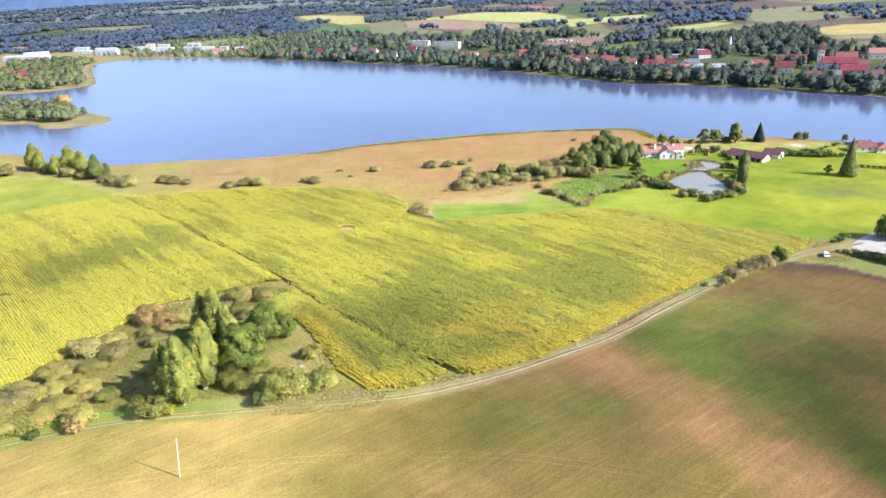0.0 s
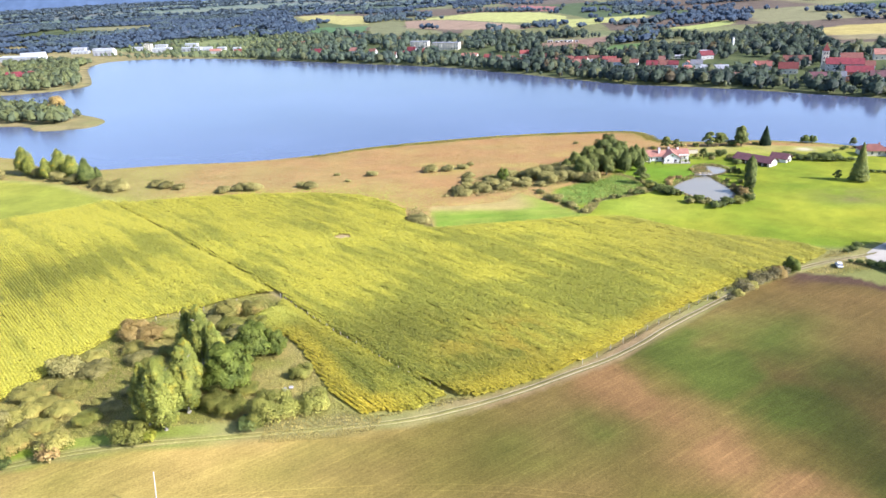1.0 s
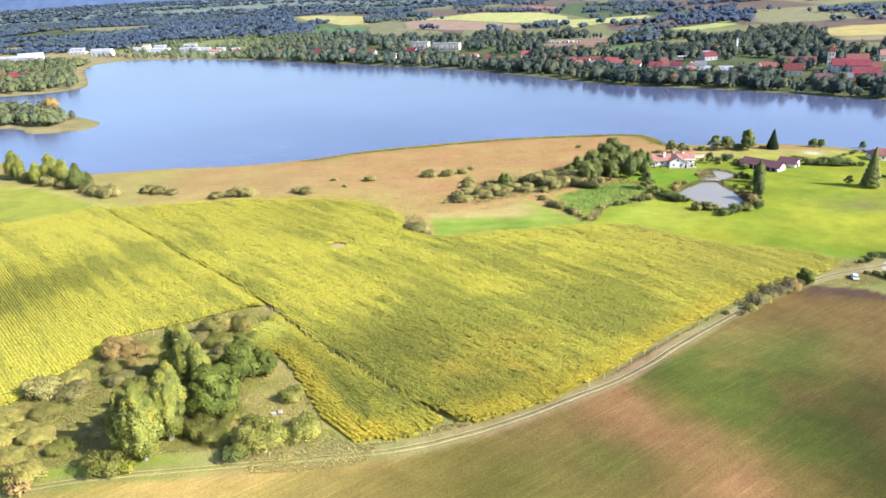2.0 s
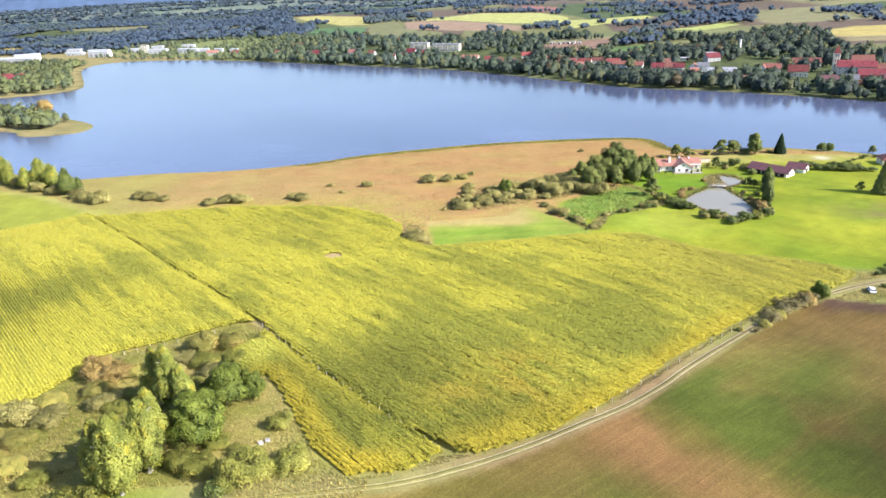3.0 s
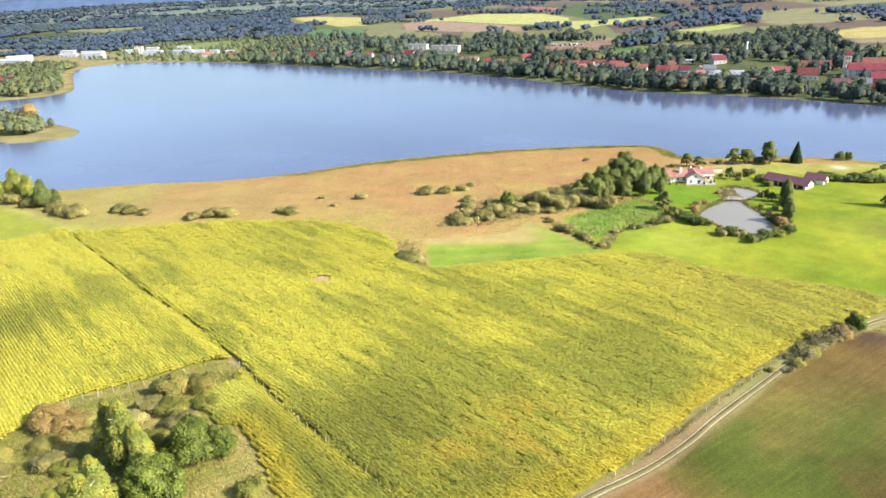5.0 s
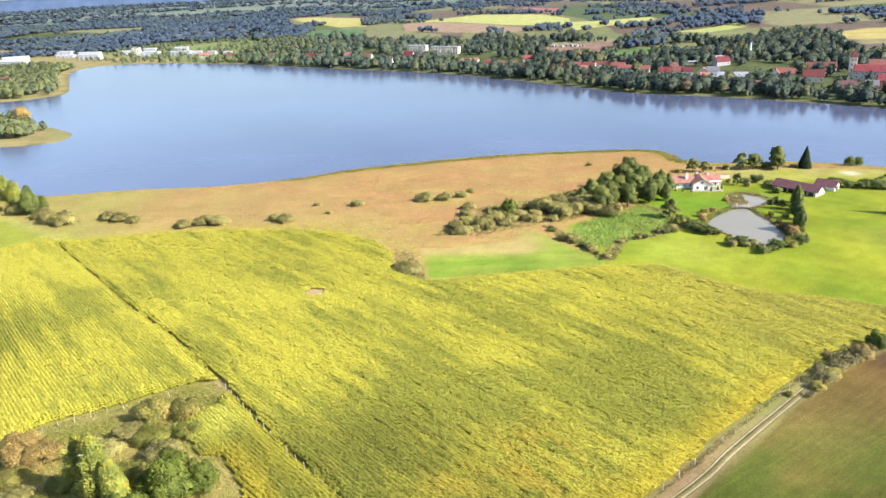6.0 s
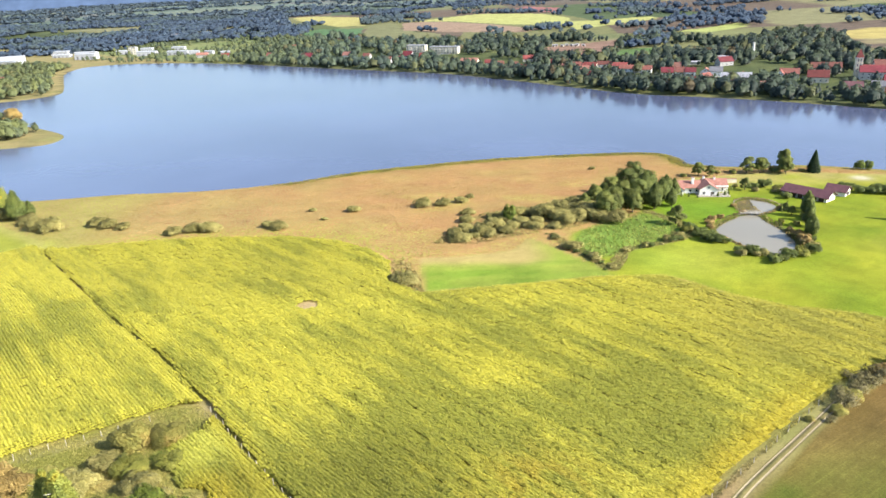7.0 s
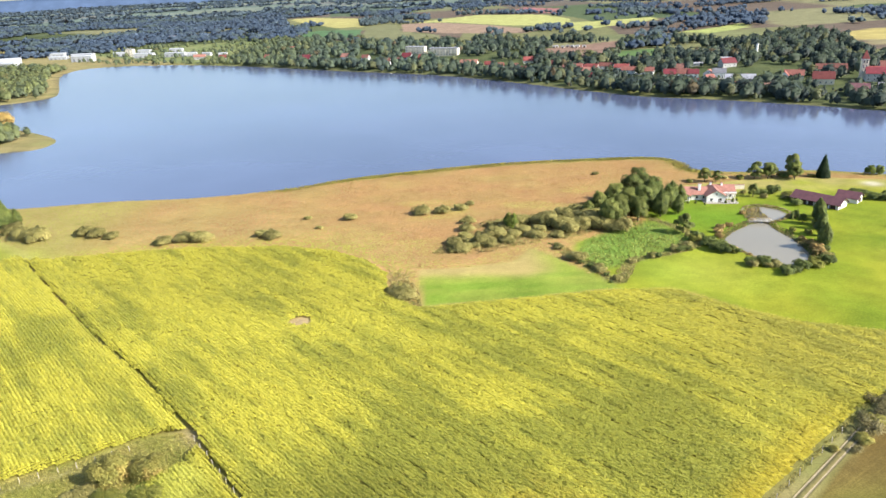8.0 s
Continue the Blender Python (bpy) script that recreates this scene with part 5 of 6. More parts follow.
for k in range(150):
    tx, ty = spread.uniform(2, 68), spread.uniform(315, 360)
    if inside(tx, ty, THICKET) > 0.5 and k % 2 == 0:
        plant("willow_bush", "shrub", tx, ty, spread.uniform(0.28, 0.62), "small olive willow in the marsh thicket", "shrub", "marsh willows", 1.15)


def thicket_here(x, y, rng):
    near_corner = (line_distance(x, y, np.array([(-14, 298), (-9, 283), (-6, 270)], float)) < 4) & (crop_depth(x, y) < -0.3)
    return ((inside(x, y, THICKET) > -5 * vnoise(x / 6, y / 6, 14)) | near_corner) & (inside(x, y, PATCH) < -0.3) & (rng.random(x.size) < 1.7 * fbm(x / 6, y / 6, 26) - 0.2)


def thicket_tone(x, y, rng):
    return lerp((0.26, 0.255, 0.07), (0.46, 0.35, 0.13), 1.8 * fbm(x / 5, y / 5, 28) - 0.4 + 0.2 * rng.random(x.size))


build_tufts("rough_grass", "tall mixed sedge and weeds round the marsh willows", "grass", (-20, 74, 266, 366), 0.75, 0.6, thicket_tone, M_DRYGRASS, 45, thicket_here, 5, 0.11, 0.9)
plant("dark_tree", "tree", 30, 341, 0.7, "dark green shrub among the marsh willows", "tree", "marsh willows")
for sx, sy, ss in ((-5, 366, 0.8), (4, 367, 0.7), (12, 370, 0.6), (16, 377, 0.4), (-34, 362, 0.6), (-52, 365, 0.35), (-62, 341, 0.7), (-66, 344, 0.6), (-89, 341, 0.9),
                   (-96, 342, 0.8), (-103, 339, 0.7), (-134, 352, 0.8), (-140, 355, 0.8), (-127, 349, 0.6), (-9, 276, 0.8), (-12, 280, 0.6), (80, 421, 0.35), (-45, 351, 0.3)):
    plant("willow_bush", "shrub", sx, sy, ss, "low olive shrub standing in dry reeds", "shrub", "reed shrubs", 1.2)
for sx, sy, ss in ((45, 315, 0.9), (48, 308, 0.9), (50, 302, 1.0), (52, 296, 0.9), (54, 290, 0.7), (56, 284, 0.6), (67, 302, 0.5), (72, 304, 0.6), (83, 308.5, 0.8), (87, 311.5, 0.9), (80, 307, 0.5), (43, 321, 0.6)):
    for k in range(2):
        plant(("garden_shrub", "willow_bush")[(k + int(sx)) % 2], "shrub", sx + random.uniform(-1.5, 1.5), sy + random.uniform(-2.5, 2.5), ss * random.uniform(0.25, 0.65), "low dark shrub along a field ditch", "shrub", "ditch shrubs", 1.2)

# ---- trees by the west meadow ----
for sx, sy, sk, ss in ((-202, 386, "sallow", 1.05), (-192, 378, "sallow", 0.9), (-208, 383, "sallow", 0.75), (-227, 397, "sallow", 1.0), (-237, 385, "willow_bush", 1.4),
                       (-180, 368, "alder_a", 0.75), (-176, 371, "alder_a", 0.6), (-164, 353, "willow_bush", 1.1), (-157, 350, "willow_bush", 1.2), (-172, 361, "willow_bush", 1.0),
                       (-214, 389, "willow_bush", 1.2), (-248, 392, "sallow", 0.8), (-186, 371, "willow_bush", 1.3), (-222, 392, "sallow", 0.7), (-262, 398, "sallow", 0.8), (-198, 377, "willow_bush", 1.2)):
    plant(sk, "tree" if sk != "willow_bush" else "shrub", sx, sy, ss, "pale green waterside willow behind the meadow" if sk == "sallow" else "green shrub or alder at the meadow edge",
          "tree" if sk != "willow_bush" else "shrub", "meadow trees")

plant("rusty_tree", "tree", -312, 607, 1.0, "rust-coloured tree on the wooded spit", "tree", "")

# ---- the estate's trees ----
for sx, sy, sk, ss in ((67, 338, "alder_c", 0.9), (77, 351, "alder_c", 1.0), (66, 353, "alder_c", 0.9), (87, 371, "alder_b", 1.0), (88, 358, "alder_a", 1.0), (90, 349, "alder_a", 0.85),
                       (99, 364, "alder_a", 0.8), (103, 365, "alder_a", 0.65), (72, 344, "alder_c", 0.95), (82, 364, "alder_b", 0.95), (74, 360, "alder_c", 1.0), (80, 345, "alder_c", 0.85),
                       (95, 357, "alder_a", 0.85), (92, 367, "alder_b", 0.8), (61, 347, "alder_c", 0.7), (84, 354, "alder_b", 0.8), (98, 352, "alder_a", 0.6), (70, 334, "willow_bush", 1.2)):
    plant(sk, "tree", sx, sy, ss, "dark green alder in a dense stand beside the villa", "tree", "alder stand")
for sx, sy, ss in ((92, 328, 0.85), (150, 402, 1.05), (156, 401, 1.0), (159, 404, 0.9), (126, 400, 0.9), (131, 399, 0.7), (137, 373, 0.75), (139, 334, 0.5), (168, 401, 1.1), (172, 411, 1.2), (167, 398, 1.0), (228, 396, 0.6)):
    plant("garden_tree", "tree", sx, sy, ss, "rounded green garden tree on the lawn", "tree", "garden trees")
for sx, sy, ss in ((181, 400, 1.0),):
    plant("spruce", "spruce_tree", sx, sy, ss, "dark conical spruce near the lake shore", "tree", "spruces", 1.2 if ss < 0.7 else 0.9)
for sx, sy, ss in ((204, 402, 0.5), (208.5, 402, 0.48)):
    plant("dark_tree", "tree", sx, sy, ss, "small dark rounded tree at the lake shore", "tree", "shore trees", 1.2)
for sx, sy, ss in ((133, 307, 0.6), (136.5, 313, 0.75), (138, 319, 0.85), (142, 326, 0.8), (143.5, 331, 1.05), (146.5, 337, 1.0), (148.5, 341, 0.8)):
    plant("pond_tree", "tree", sx, sy, ss, "slender dark green tree in a row by the pond", "tree", "pond trees")
plant("larch", "larch_tree", 186, 317, 1.0, "tall olive-green larch on the lawn", "tree", "garden trees")
plant("garden_tree", "tree", 179, 322, 0.55, "small dark tree on the lawn", "tree", "garden trees")
for sx, sy, ss in ((95.5, 321, 1.0), (97, 316, 0.9), (98.5, 311, 1.0), (100, 307, 0.8), (102, 303.5, 0.9), (103, 297, 0.9), (105, 293, 1.0), (108, 291, 0.9), (112, 285.5, 1.0), (116, 287.5, 1.0),
                   (119, 290, 0.8), (123, 292.5, 0.9), (127.5, 296, 1.1), (130, 299, 0.8), (132, 303, 0.8), (131, 325, 0.8), (134, 322, 0.7), (146, 376, 1.1), (148, 367, 1.0), (148, 358, 0.9),
                   (143, 377, 1.2), (151, 370, 1.1), (155, 369, 1.0), (140, 371, 0.9), (136, 378, 0.9), (150, 363, 0.8), (144, 330, 1.0), (141, 327, 0.9), (93.5, 324, 0.8), (94, 318.5, 1.0), (96, 313.5, 1.1), (97.5, 309.5, 1.0), (99, 306, 1.0), (103.5, 292.5, 1.0), (109.5, 292, 0.9), (110.5, 284, 1.1), (114, 285.5, 1.0), (121, 290, 0.9), (125.5, 292, 1.0), (84, 309, 0.7), (87, 310.5, 0.8), (75, 304, 0.6), (163, 402, 1.1), (176, 402, 1.0), (142, 403, 0.8), (138, 404, 0.7), (120, 400, 0.6)):
    for k in range(2):
        kind = random.choice(("garden_shrub", "garden_shrub", "willow_bush", "lime_shrub"))
        size = {"garden_shrub": 0.9, "willow_bush": 0.5, "lime_shrub": 0.6}[kind] * ss * random.uniform(0.55, 1.25)
        plant(kind, "shrub", sx + random.uniform(-1.6, 1.6), sy + random.uniform(-1.3, 1.3), size, "green garden shrub in a loose row near the pond", "shrub", "garden shrubs", random.uniform(0.8, 1.1))
for sx, sy, ss in ((103, 322, 0.6), (104.5, 327, 0.7), (107, 331.5, 0.7), (111, 333.5, 0.6), (129.5, 311, 0.8), (129.8, 306, 0.9), (128.5, 301, 0.9), (130, 316, 0.5), (104, 310, 0.4), (106, 303, 0.4),
                   (122, 348, 0.5), (123, 341, 0.5), (138, 341, 0.6)):
    plant("autumn_shrub", "shrub", sx, sy, ss, "rusty orange waterside plants at the pond's edge", "plant", "pond plants", 1.2)
for k in range(6):
    plant("thuja", "thuja", 137.5 + 0.9 * k * 0.8, 339.5 + 0.55 * k, 0.9 + 0.04 * (k % 3), "small clipped conifer in a row by the pond", "shrub", "thuja row")
for sx, sy, ss in ((190, 361, 1.2), (193, 358, 1.3), (196, 357, 1.2), (186, 360, 1.0), (200, 356, 0.7), (204, 355, 0.7), (178, 366, 1.2), (182, 362, 1.0)):
    plant("garden_shrub", "shrub", sx, sy, ss, "broad green shrub beside the outbuilding", "shrub", "estate shrubs", 1.25)
for k in range(14):
    plant("garden_shrub", "shrub", 196 + 2.2 * k, 333.5 - 1.2 * k, 0.5, "clipped dark hedge plant along the lawn", "hedge", "hedge plants")
for sx, sy, ss in ((214, 381, 0.5), (208, 378, 0.4), (203, 374, 0.4), (217, 384, 0.5), (200, 372, 0.35), (222, 383, 0.5), (226, 381, 0.5)):
    plant("garden_shrub", "shrub", sx, sy, ss, "low dark shrub on the shore lawn", "shrub", "shore shrubs", 1.3)


# ---- buildings ----
WINDOW_SHAPES = {}


def window_shapes(w, h):
    key = (w, h)
    if key not in WINDOW_SHAPES:
        bm = bmesh.new()
        add_box(bm, -w / 2 - 0.08, -0.03, -0.08, -w / 2, 0.09, h + 0.08)
        add_box(bm, w / 2, -0.03, -0.08, w / 2 + 0.08, 0.09, h + 0.08)
        add_box(bm, -w / 2, -0.03, h, w / 2, 0.09, h + 0.08)
        add_box(bm, -w / 2 - 0.12, -0.03, -0.12, w / 2 + 0.12, 0.16, -0.001)
        add_box(bm, -0.03, -0.02, 0, 0.03, 0.07, h)
        ring = bpy.data.meshes.new("window")
        bm.to_mesh(ring)
        bm.free()
        ring.materials.append(M_WHITE)
        bm = box(-w / 2, -0.02, 0, w / 2, 0.035, h)
        pane = bpy.data.meshes.new("pane")
        bm.to_mesh(pane)
        bm.free()
        pane.materials.append(M_GLASS)
        WINDOW_SHAPES[key] = (ring, pane)
    return WINDOW_SHAPES[key]


def add_window(parent, m, w=1.1, h=1.3):
    """A framed window on a wall whose outside is local +y."""
    ring, pane = window_shapes(w, h)
    win = put(new("window", ring), parent)
    win.matrix_basis = m
    put(new("pane", pane), win)


def add_wing(parent, ox, oy, turn, length, width, eave, rise, wall_mat, roof_mat, windows=(3, 1), over=0.45, base=0.0, hip=0.0):
    """A gabled wing: closed walls, a thick roof and windows. The ridge runs along its own x."""
    place = pose(ox, oy, base, 0, 0, turn)
    L, W = length / 2, width / 2
    bm = bmesh.new()
    lo = [bm.verts.new(v) for v in ((-L, -W, -0.6), (L, -W, -0.6), (L, W, -0.6), (-L, W, -0.6))]
    hi = [bm.verts.new(v) for v in ((-L, -W, eave), (L, -W, eave), (L, W, eave), (-L, W, eave))]
    ga, gb = bm.verts.new((-L + hip, 0, eave + rise)), bm.verts.new((L - hip, 0, eave + rise))
    bm.faces.new((lo[0], lo[1], hi[1], hi[0]))
    bm.faces.new((lo[2], lo[3], hi[3], hi[2]))
    bm.faces.new((lo[1], lo[2], hi[2], gb, hi[1]) if not hip else (lo[1], lo[2], hi[2], hi[1]))
    bm.faces.new((lo[3], lo[0], hi[0], ga, hi[3]) if not hip else (lo[3], lo[0], hi[0], hi[3]))
    bm.faces.new(lo[::-1])
    if hip:
        bm.faces.new((hi[1], hi[2], gb))
        bm.faces.new((hi[3], hi[0], ga))
    bm.faces.new((hi[0], hi[1], gb, ga))
    bm.faces.new((hi[2], hi[3], ga, gb))
    wall = part("wall", bm, wall_mat, parent)
    wall.matrix_basis = place
    slope = rise / W
    bm = bmesh.new()
    thick = 0.22
    e = over
    drop = eave - slope * e
    ring = [(-L - e, -W - e, drop), (L + e, -W - e, drop), (L + e, W + e, drop), (-L - e, W + e, drop)]
    ra, rb = (-L - e + (hip + e if hip else 0), 0, eave + rise), (L + e - (hip + e if hip else 0), 0, eave + rise)
    under = [bm.verts.new((x, y, z + 0.03)) for x, y, z in ring] + [bm.verts.new((x, y, z + 0.03)) for x, y, z in (ra, rb)]
    over_v = [bm.verts.new((x, y, z + 0.03 + thick)) for x, y, z in ring] + [bm.verts.new((x, y, z + 0.03 + thick)) for x, y, z in (ra, rb)]
    for vs, flip in ((over_v, False), (under, True)):
        quads = [(vs[0], vs[1], vs[5], vs[4]), (vs[2], vs[3], vs[4], vs[5])]
        if hip:
            quads += [(vs[1], vs[2], vs[5]), (vs[3], vs[0], vs[4])]
        for q in quads:
            bm.faces.new(q[::-1] if flip else q)
    if hip:
        loop = [0, 1, 2, 3]
    else:
        loop = [0, 1, 5, 2, 3, 4]
    for a, b in zip(loop, loop[1:] + loop[:1]):
        bm.faces.new((under[a], under[b], over_v[b], over_v[a]))
    roof = part("roof", bm, roof_mat, parent)
    roof.matrix_basis = place
    count, storeys = windows
    for s in range(storeys):
        for k in range(count):
            wx = -L + length * (k + 0.5) / count
            wz = 0.9 + s * 2.7
            if wz + 1.4 > eave:
                continue
            add_window(parent, place @ pose(wx, W, wz, 0, 0, 0))
            add_window(parent, place @ pose(wx, -W, wz, 0, 0, 180))
        for side in (1, -1):
            if 0.9 + s * 2.7 + 1.4 <= eave:
                for q in (-0.5, 0.5):
                    add_window(parent, place @ pose(side * L, q * W, 0.9 + s * 2.7, 0, 0, -90 * side))
    if not hip and rise > 2.2 and count:
        for side in (1, -1):
            add_window(parent, place @ pose(side * L, 0, eave + 0.25, 0, 0, -90 * side), 0.9, 1.0)
    return place


def add_chimney(parent, x, y, top, size=0.7, tall=2.2, material=None):
    chim = part("chimney", box(x - size / 2, y - size / 2, top - tall, x + size / 2, y + size / 2, top, 0.04), material or M_WHITE, parent)
    part("cap", box(x - size / 2 - 0.1, y - size / 2 - 0.1, top, x + size / 2 + 0.1, y + size / 2 + 0.1, top + 0.14), M_TILE_PINK, chim)
    return chim


def gable_house(x, y, turn, length, width, eave, rise, wall_mat, roof_mat, label, windows=(3, 1), chimneys=1, group="", hip=0.0, name="house", category="house"):
    root = thing(name, label, category, group, m=pose(x, y, gz(x, y), 0, 0, turn))
    add_wing(root, 0, 0, 0, length, width, eave, rise, wall_mat, roof_mat, windows, hip=hip)
    for k in range(chimneys):
        add_chimney(root, length * (0.22 - 0.45 * k), width * 0.1, eave + rise + 0.7, 0.6, 2.0, M_BRICK)
    return root


def villa():
    root = thing("villa", "white villa with faded pink tiled roofs and tall chimneys", "house", m=pose(115.5, 373.5, gz(116, 374), 0, 0, -8) @ Matrix.Scale(0.88, 4))
    add_wing(root, -5, 1, 0, 13, 9, 3.0, 2.4, M_WHITE, M_TILE_PINK, (4, 1), 0.6)
    add_wing(root, 4.5, -2.0, 90, 12, 8.5, 3.4, 2.6, M_WHITE, M_TILE_PINK, (3, 1), 0.6)
    add_wing(root, 10, 3, 0, 9, 8, 3.9, 2.0, M_WHITE, M_TILE_PINK, (3, 1), 0.6)
    add_wing(root, -9.5, -2.5, 90, 7, 5, 2.7, 1.5, M_WHITE, M_TILE_PINK, (2, 1), 0.5)
    add_chimney(root, -2.0, -1.0, 7.6, 1.2, 4.0)
    add_chimney(root, 4.0, 3.0, 7.2, 0.9, 3.0)
    add_chimney(root, 9.0, 2.4, 7.0, 0.9, 3.0)
    terrace = part("terrace", box(-1, -10.5, -0.5, 14.5, -4.0, 0.35, 0.05), M_STONE, root, "pale stone terrace")
    for k in range(5):
        part("baluster", box(7.5 + 1.6 * k, -10.4, 0.35, 7.7 + 1.6 * k, -10.2, 1.2, 0.02), M_WHITE, terrace)
    for k in range(4):
        part("pillar", box(9.2 + 1.7 * k, -3.0, 0.0, 9.5 + 1.7 * k, -2.7, 2.9, 0.03), M_WHITE, root)
    part("porch_roof", box(8.8, -3.2, 2.9, 14.9, -0.9, 3.15, 0.04), M_TILE_PINK, root)
    part("balcony", box(8.8, -3.2, 3.151, 14.9, -3.05, 4.0, 0.02), M_WHITE, root)
    part("door", box(5.6, -8.07, 0.0, 6.7, -7.97, 2.1), M_DARKWOOD, root, "dark wooden door")


def garden_wall(x, y, turn):
    root = thing("garden_wall", "long low cream garden wall beside the villa", "wall", m=pose(x, y, gz(x, y), 0, 0, turn))
    part("wall", box(-4.5, -0.2, -0.4, 4.5, 0.2, 1.9, 0.03), M_CREAM, root)
    part("coping", box(-4.6, -0.3, 1.9, 4.6, 0.3, 2.05, 0.03), M_TILE_PINK, root)


def stable():
    root = thing("outbuilding", "long low outbuilding with a purple-brown roof and white end walls", "outbuilding", m=pose(157.5, 358, gz(157, 360), 0, 0, -52) @ Matrix.Scale(0.88, 4))
    add_wing(root, 0, 0, 0, 21, 8.5, 2.6, 2.3, M_WHITE, M_TILE_PURPLE, (0, 1), 0.9)
    for k in range(6):
        part("bay_door", box(-9.6 + 3.3 * k, -4.32, -0.2, -7.2 + 3.3 * k, -4.2, 2.3), M_DARKWOOD, root)
    for k in range(7):
        part("post", box(-10.2 + 3.4 * k, -5.1, -0.3, -10.0 + 3.4 * k, -4.9, 2.25), M_DARKWOOD, root)
    second = thing("outbuilding", "small outbuilding with a purple-brown roof and a white gable", "outbuilding", m=pose(171.5, 361, gz(171, 364), 0, 0, -46) @ Matrix.Scale(0.8, 4))
    add_wing(second, 0, 0, 0, 10, 8, 2.7, 2.4, M_WHITE, M_TILE_PURPLE, (0, 1), 0.7)
    part("gate", box(5.03, -1.2, -0.2, 5.12, 1.2, 2.3), M_DARKWOOD, second)
    part("bay_door", box(-3.0, -4.08, -0.2, -0.5, -3.98, 2.3), M_DARKWOOD, second)


villa()
garden_wall(134, 386, -6)
for tx, ty, ts in ((107, 366.5, 0.5), (110, 366, 0.45), (113, 363.5, 0.4), (122, 364.5, 0.6), (125.5, 366, 0.65), (128, 368, 0.5)):
    plant("thuja", "thuja", tx, ty, ts, "small dark clipped conifer at the villa's front", "shrub", "villa conifers", 1.3)
stable()
lake_house = gable_house(222, 368, -12, 13, 9, 2.8, 2.4, M_CREAM, M_TILE_BROWN, "cream bungalow with a brown-red hipped roof by the shore", (4, 1), 1, "", 4.0)
add_wing(lake_house, 8, -2.5, 90, 9, 7, 2.6, 2.0, M_CREAM, M_TILE_BROWN, (2, 1), hip=2.5)


def pond_works():
    root = thing("footbridge", "small grey stone footbridge between two garden ponds", "bridge", m=pose(125, 338, 1.15, 0, 0, -10))
    for k in range(9):
        a = -1 + 2 * k / 8
        part("deck_slab", box(a * 4.2 - 0.51, -0.8, 0.25 + 0.45 * (1 - a * a) - 0.12, a * 4.2 + 0.51, 0.8, 0.25 + 0.45 * (1 - a * a) + 0.06, 0.02), M_STONE, root)
    for side in (-0.75, 0.75):
        bm = bmesh.new()
        tube(bm, [(4.2 * a, side, 1.05 + 0.45 * (1 - a * a)) for a in (-1, -0.5, 0, 0.5, 1)], [0.06] * 5, 6)
        part("handrail", bm, M_PALEWOOD, root)
        for a in (-1, -0.5, 0, 0.5, 1):
            part("post", box(4.2 * a - 0.06, side - 0.06, 0.2, 4.2 * a + 0.06, side + 0.06, 1.05 + 0.45 * (1 - a * a)), M_PALEWOOD, root)
    for part_x in (-4.6, 4.6):
        part("abutment", box(part_x - 0.6, -1.1, -1.2, part_x + 0.6, 1.1, 0.3, 0.1), M_STONE, root)
    rim = thing("pond_edging", "pale stone edging round the upper pond", "edging", m=pose(0, 0, 0))
    ring = rounded([(123, 343), (124.5, 354), (131, 360), (139.5, 356.5), (141.5, 347), (139, 341)], 7, False)
    for a, b in zip(ring[:-1], ring[1:]):
        mid, run = (a + b) / 2, b - a
        st = part("stone", box(-np.hypot(*run) * 0.48, -0.22, -0.4, np.hypot(*run) * 0.48, 0.22, 0.14, 0.05), M_STONE, rim)
        st.matrix_basis = pose(mid[0], mid[1], max(gz(*mid), 1.0), 0, 0, math.degrees(math.atan2(run[1], run[0])))


pond_works()


def car(x, y, turn):
    root = thing("car", "small white parked car beside the dirt track", "car", m=pose(x, y, gz(x, y) + 0.02, 0, 0, turn))
    profile = [(-2.05, 0.35), (-2.1, 0.75), (-1.95, 0.95), (-1.1, 1.02), (1.0, 0.98), (1.75, 0.86), (2.08, 0.68), (2.1, 0.35)]
    bm = bmesh.new()
    a = [bm.verts.new((px, -0.84, pz)) for px, pz in profile]
    b = [bm.verts.new((px, 0.84, pz)) for px, pz in profile]
    bm.faces.new(a)
    bm.faces.new(b[::-1])
    for i in range(len(profile)):
        j = (i + 1) % len(profile)
        bm.faces.new((a[j], a[i], b[i], b[j]))
    bmesh.ops.bevel(bm, geom=list(bm.edges), offset=0.07, segments=2, affect='EDGES')
    bmesh.ops.recalc_face_normals(bm, faces=list(bm.faces))
    part("body", bm, M_CARPAINT, root)
    for mat, name, rows in ((M_GLASS, "windows", (0.98, 1.32)), (M_CARPAINT, "roof", (1.3, 1.48))):
        z0, z1 = rows
        bm = box(-1, -1, z0, 1, 1, z1)
        for v in bm.verts:
            f = (v.co.z - 0.98) / 0.5
            front = v.co.x > 0
            v.co.x = (1.05 - 0.72 * f) if front else (-1.75 + 0.45 * f)
            v.co.y = math.copysign(0.80 - 0.16 * f, v.co.y)
        part(name, bm, mat, root)
    for wx in (-1.3, 1.3):
        for side in (-1, 1):
            bm = bmesh.new()
            bmesh.ops.create_cone(bm, cap_ends=True, segments=18, radius1=0.31, radius2=0.31, depth=0.2)
            wheel = part("wheel", bm, M_TYRE, root)
            wheel.matrix_basis = pose(wx, side * 0.78, 0.31, 90, 0, 0)
            bm = bmesh.new()
            bmesh.ops.create_cone(bm, cap_ends=True, segments=14, radius1=0.19, radius2=0.19, depth=0.215)
            part("rim", bm, M_METAL, wheel)


car(125.5, 221, 72)


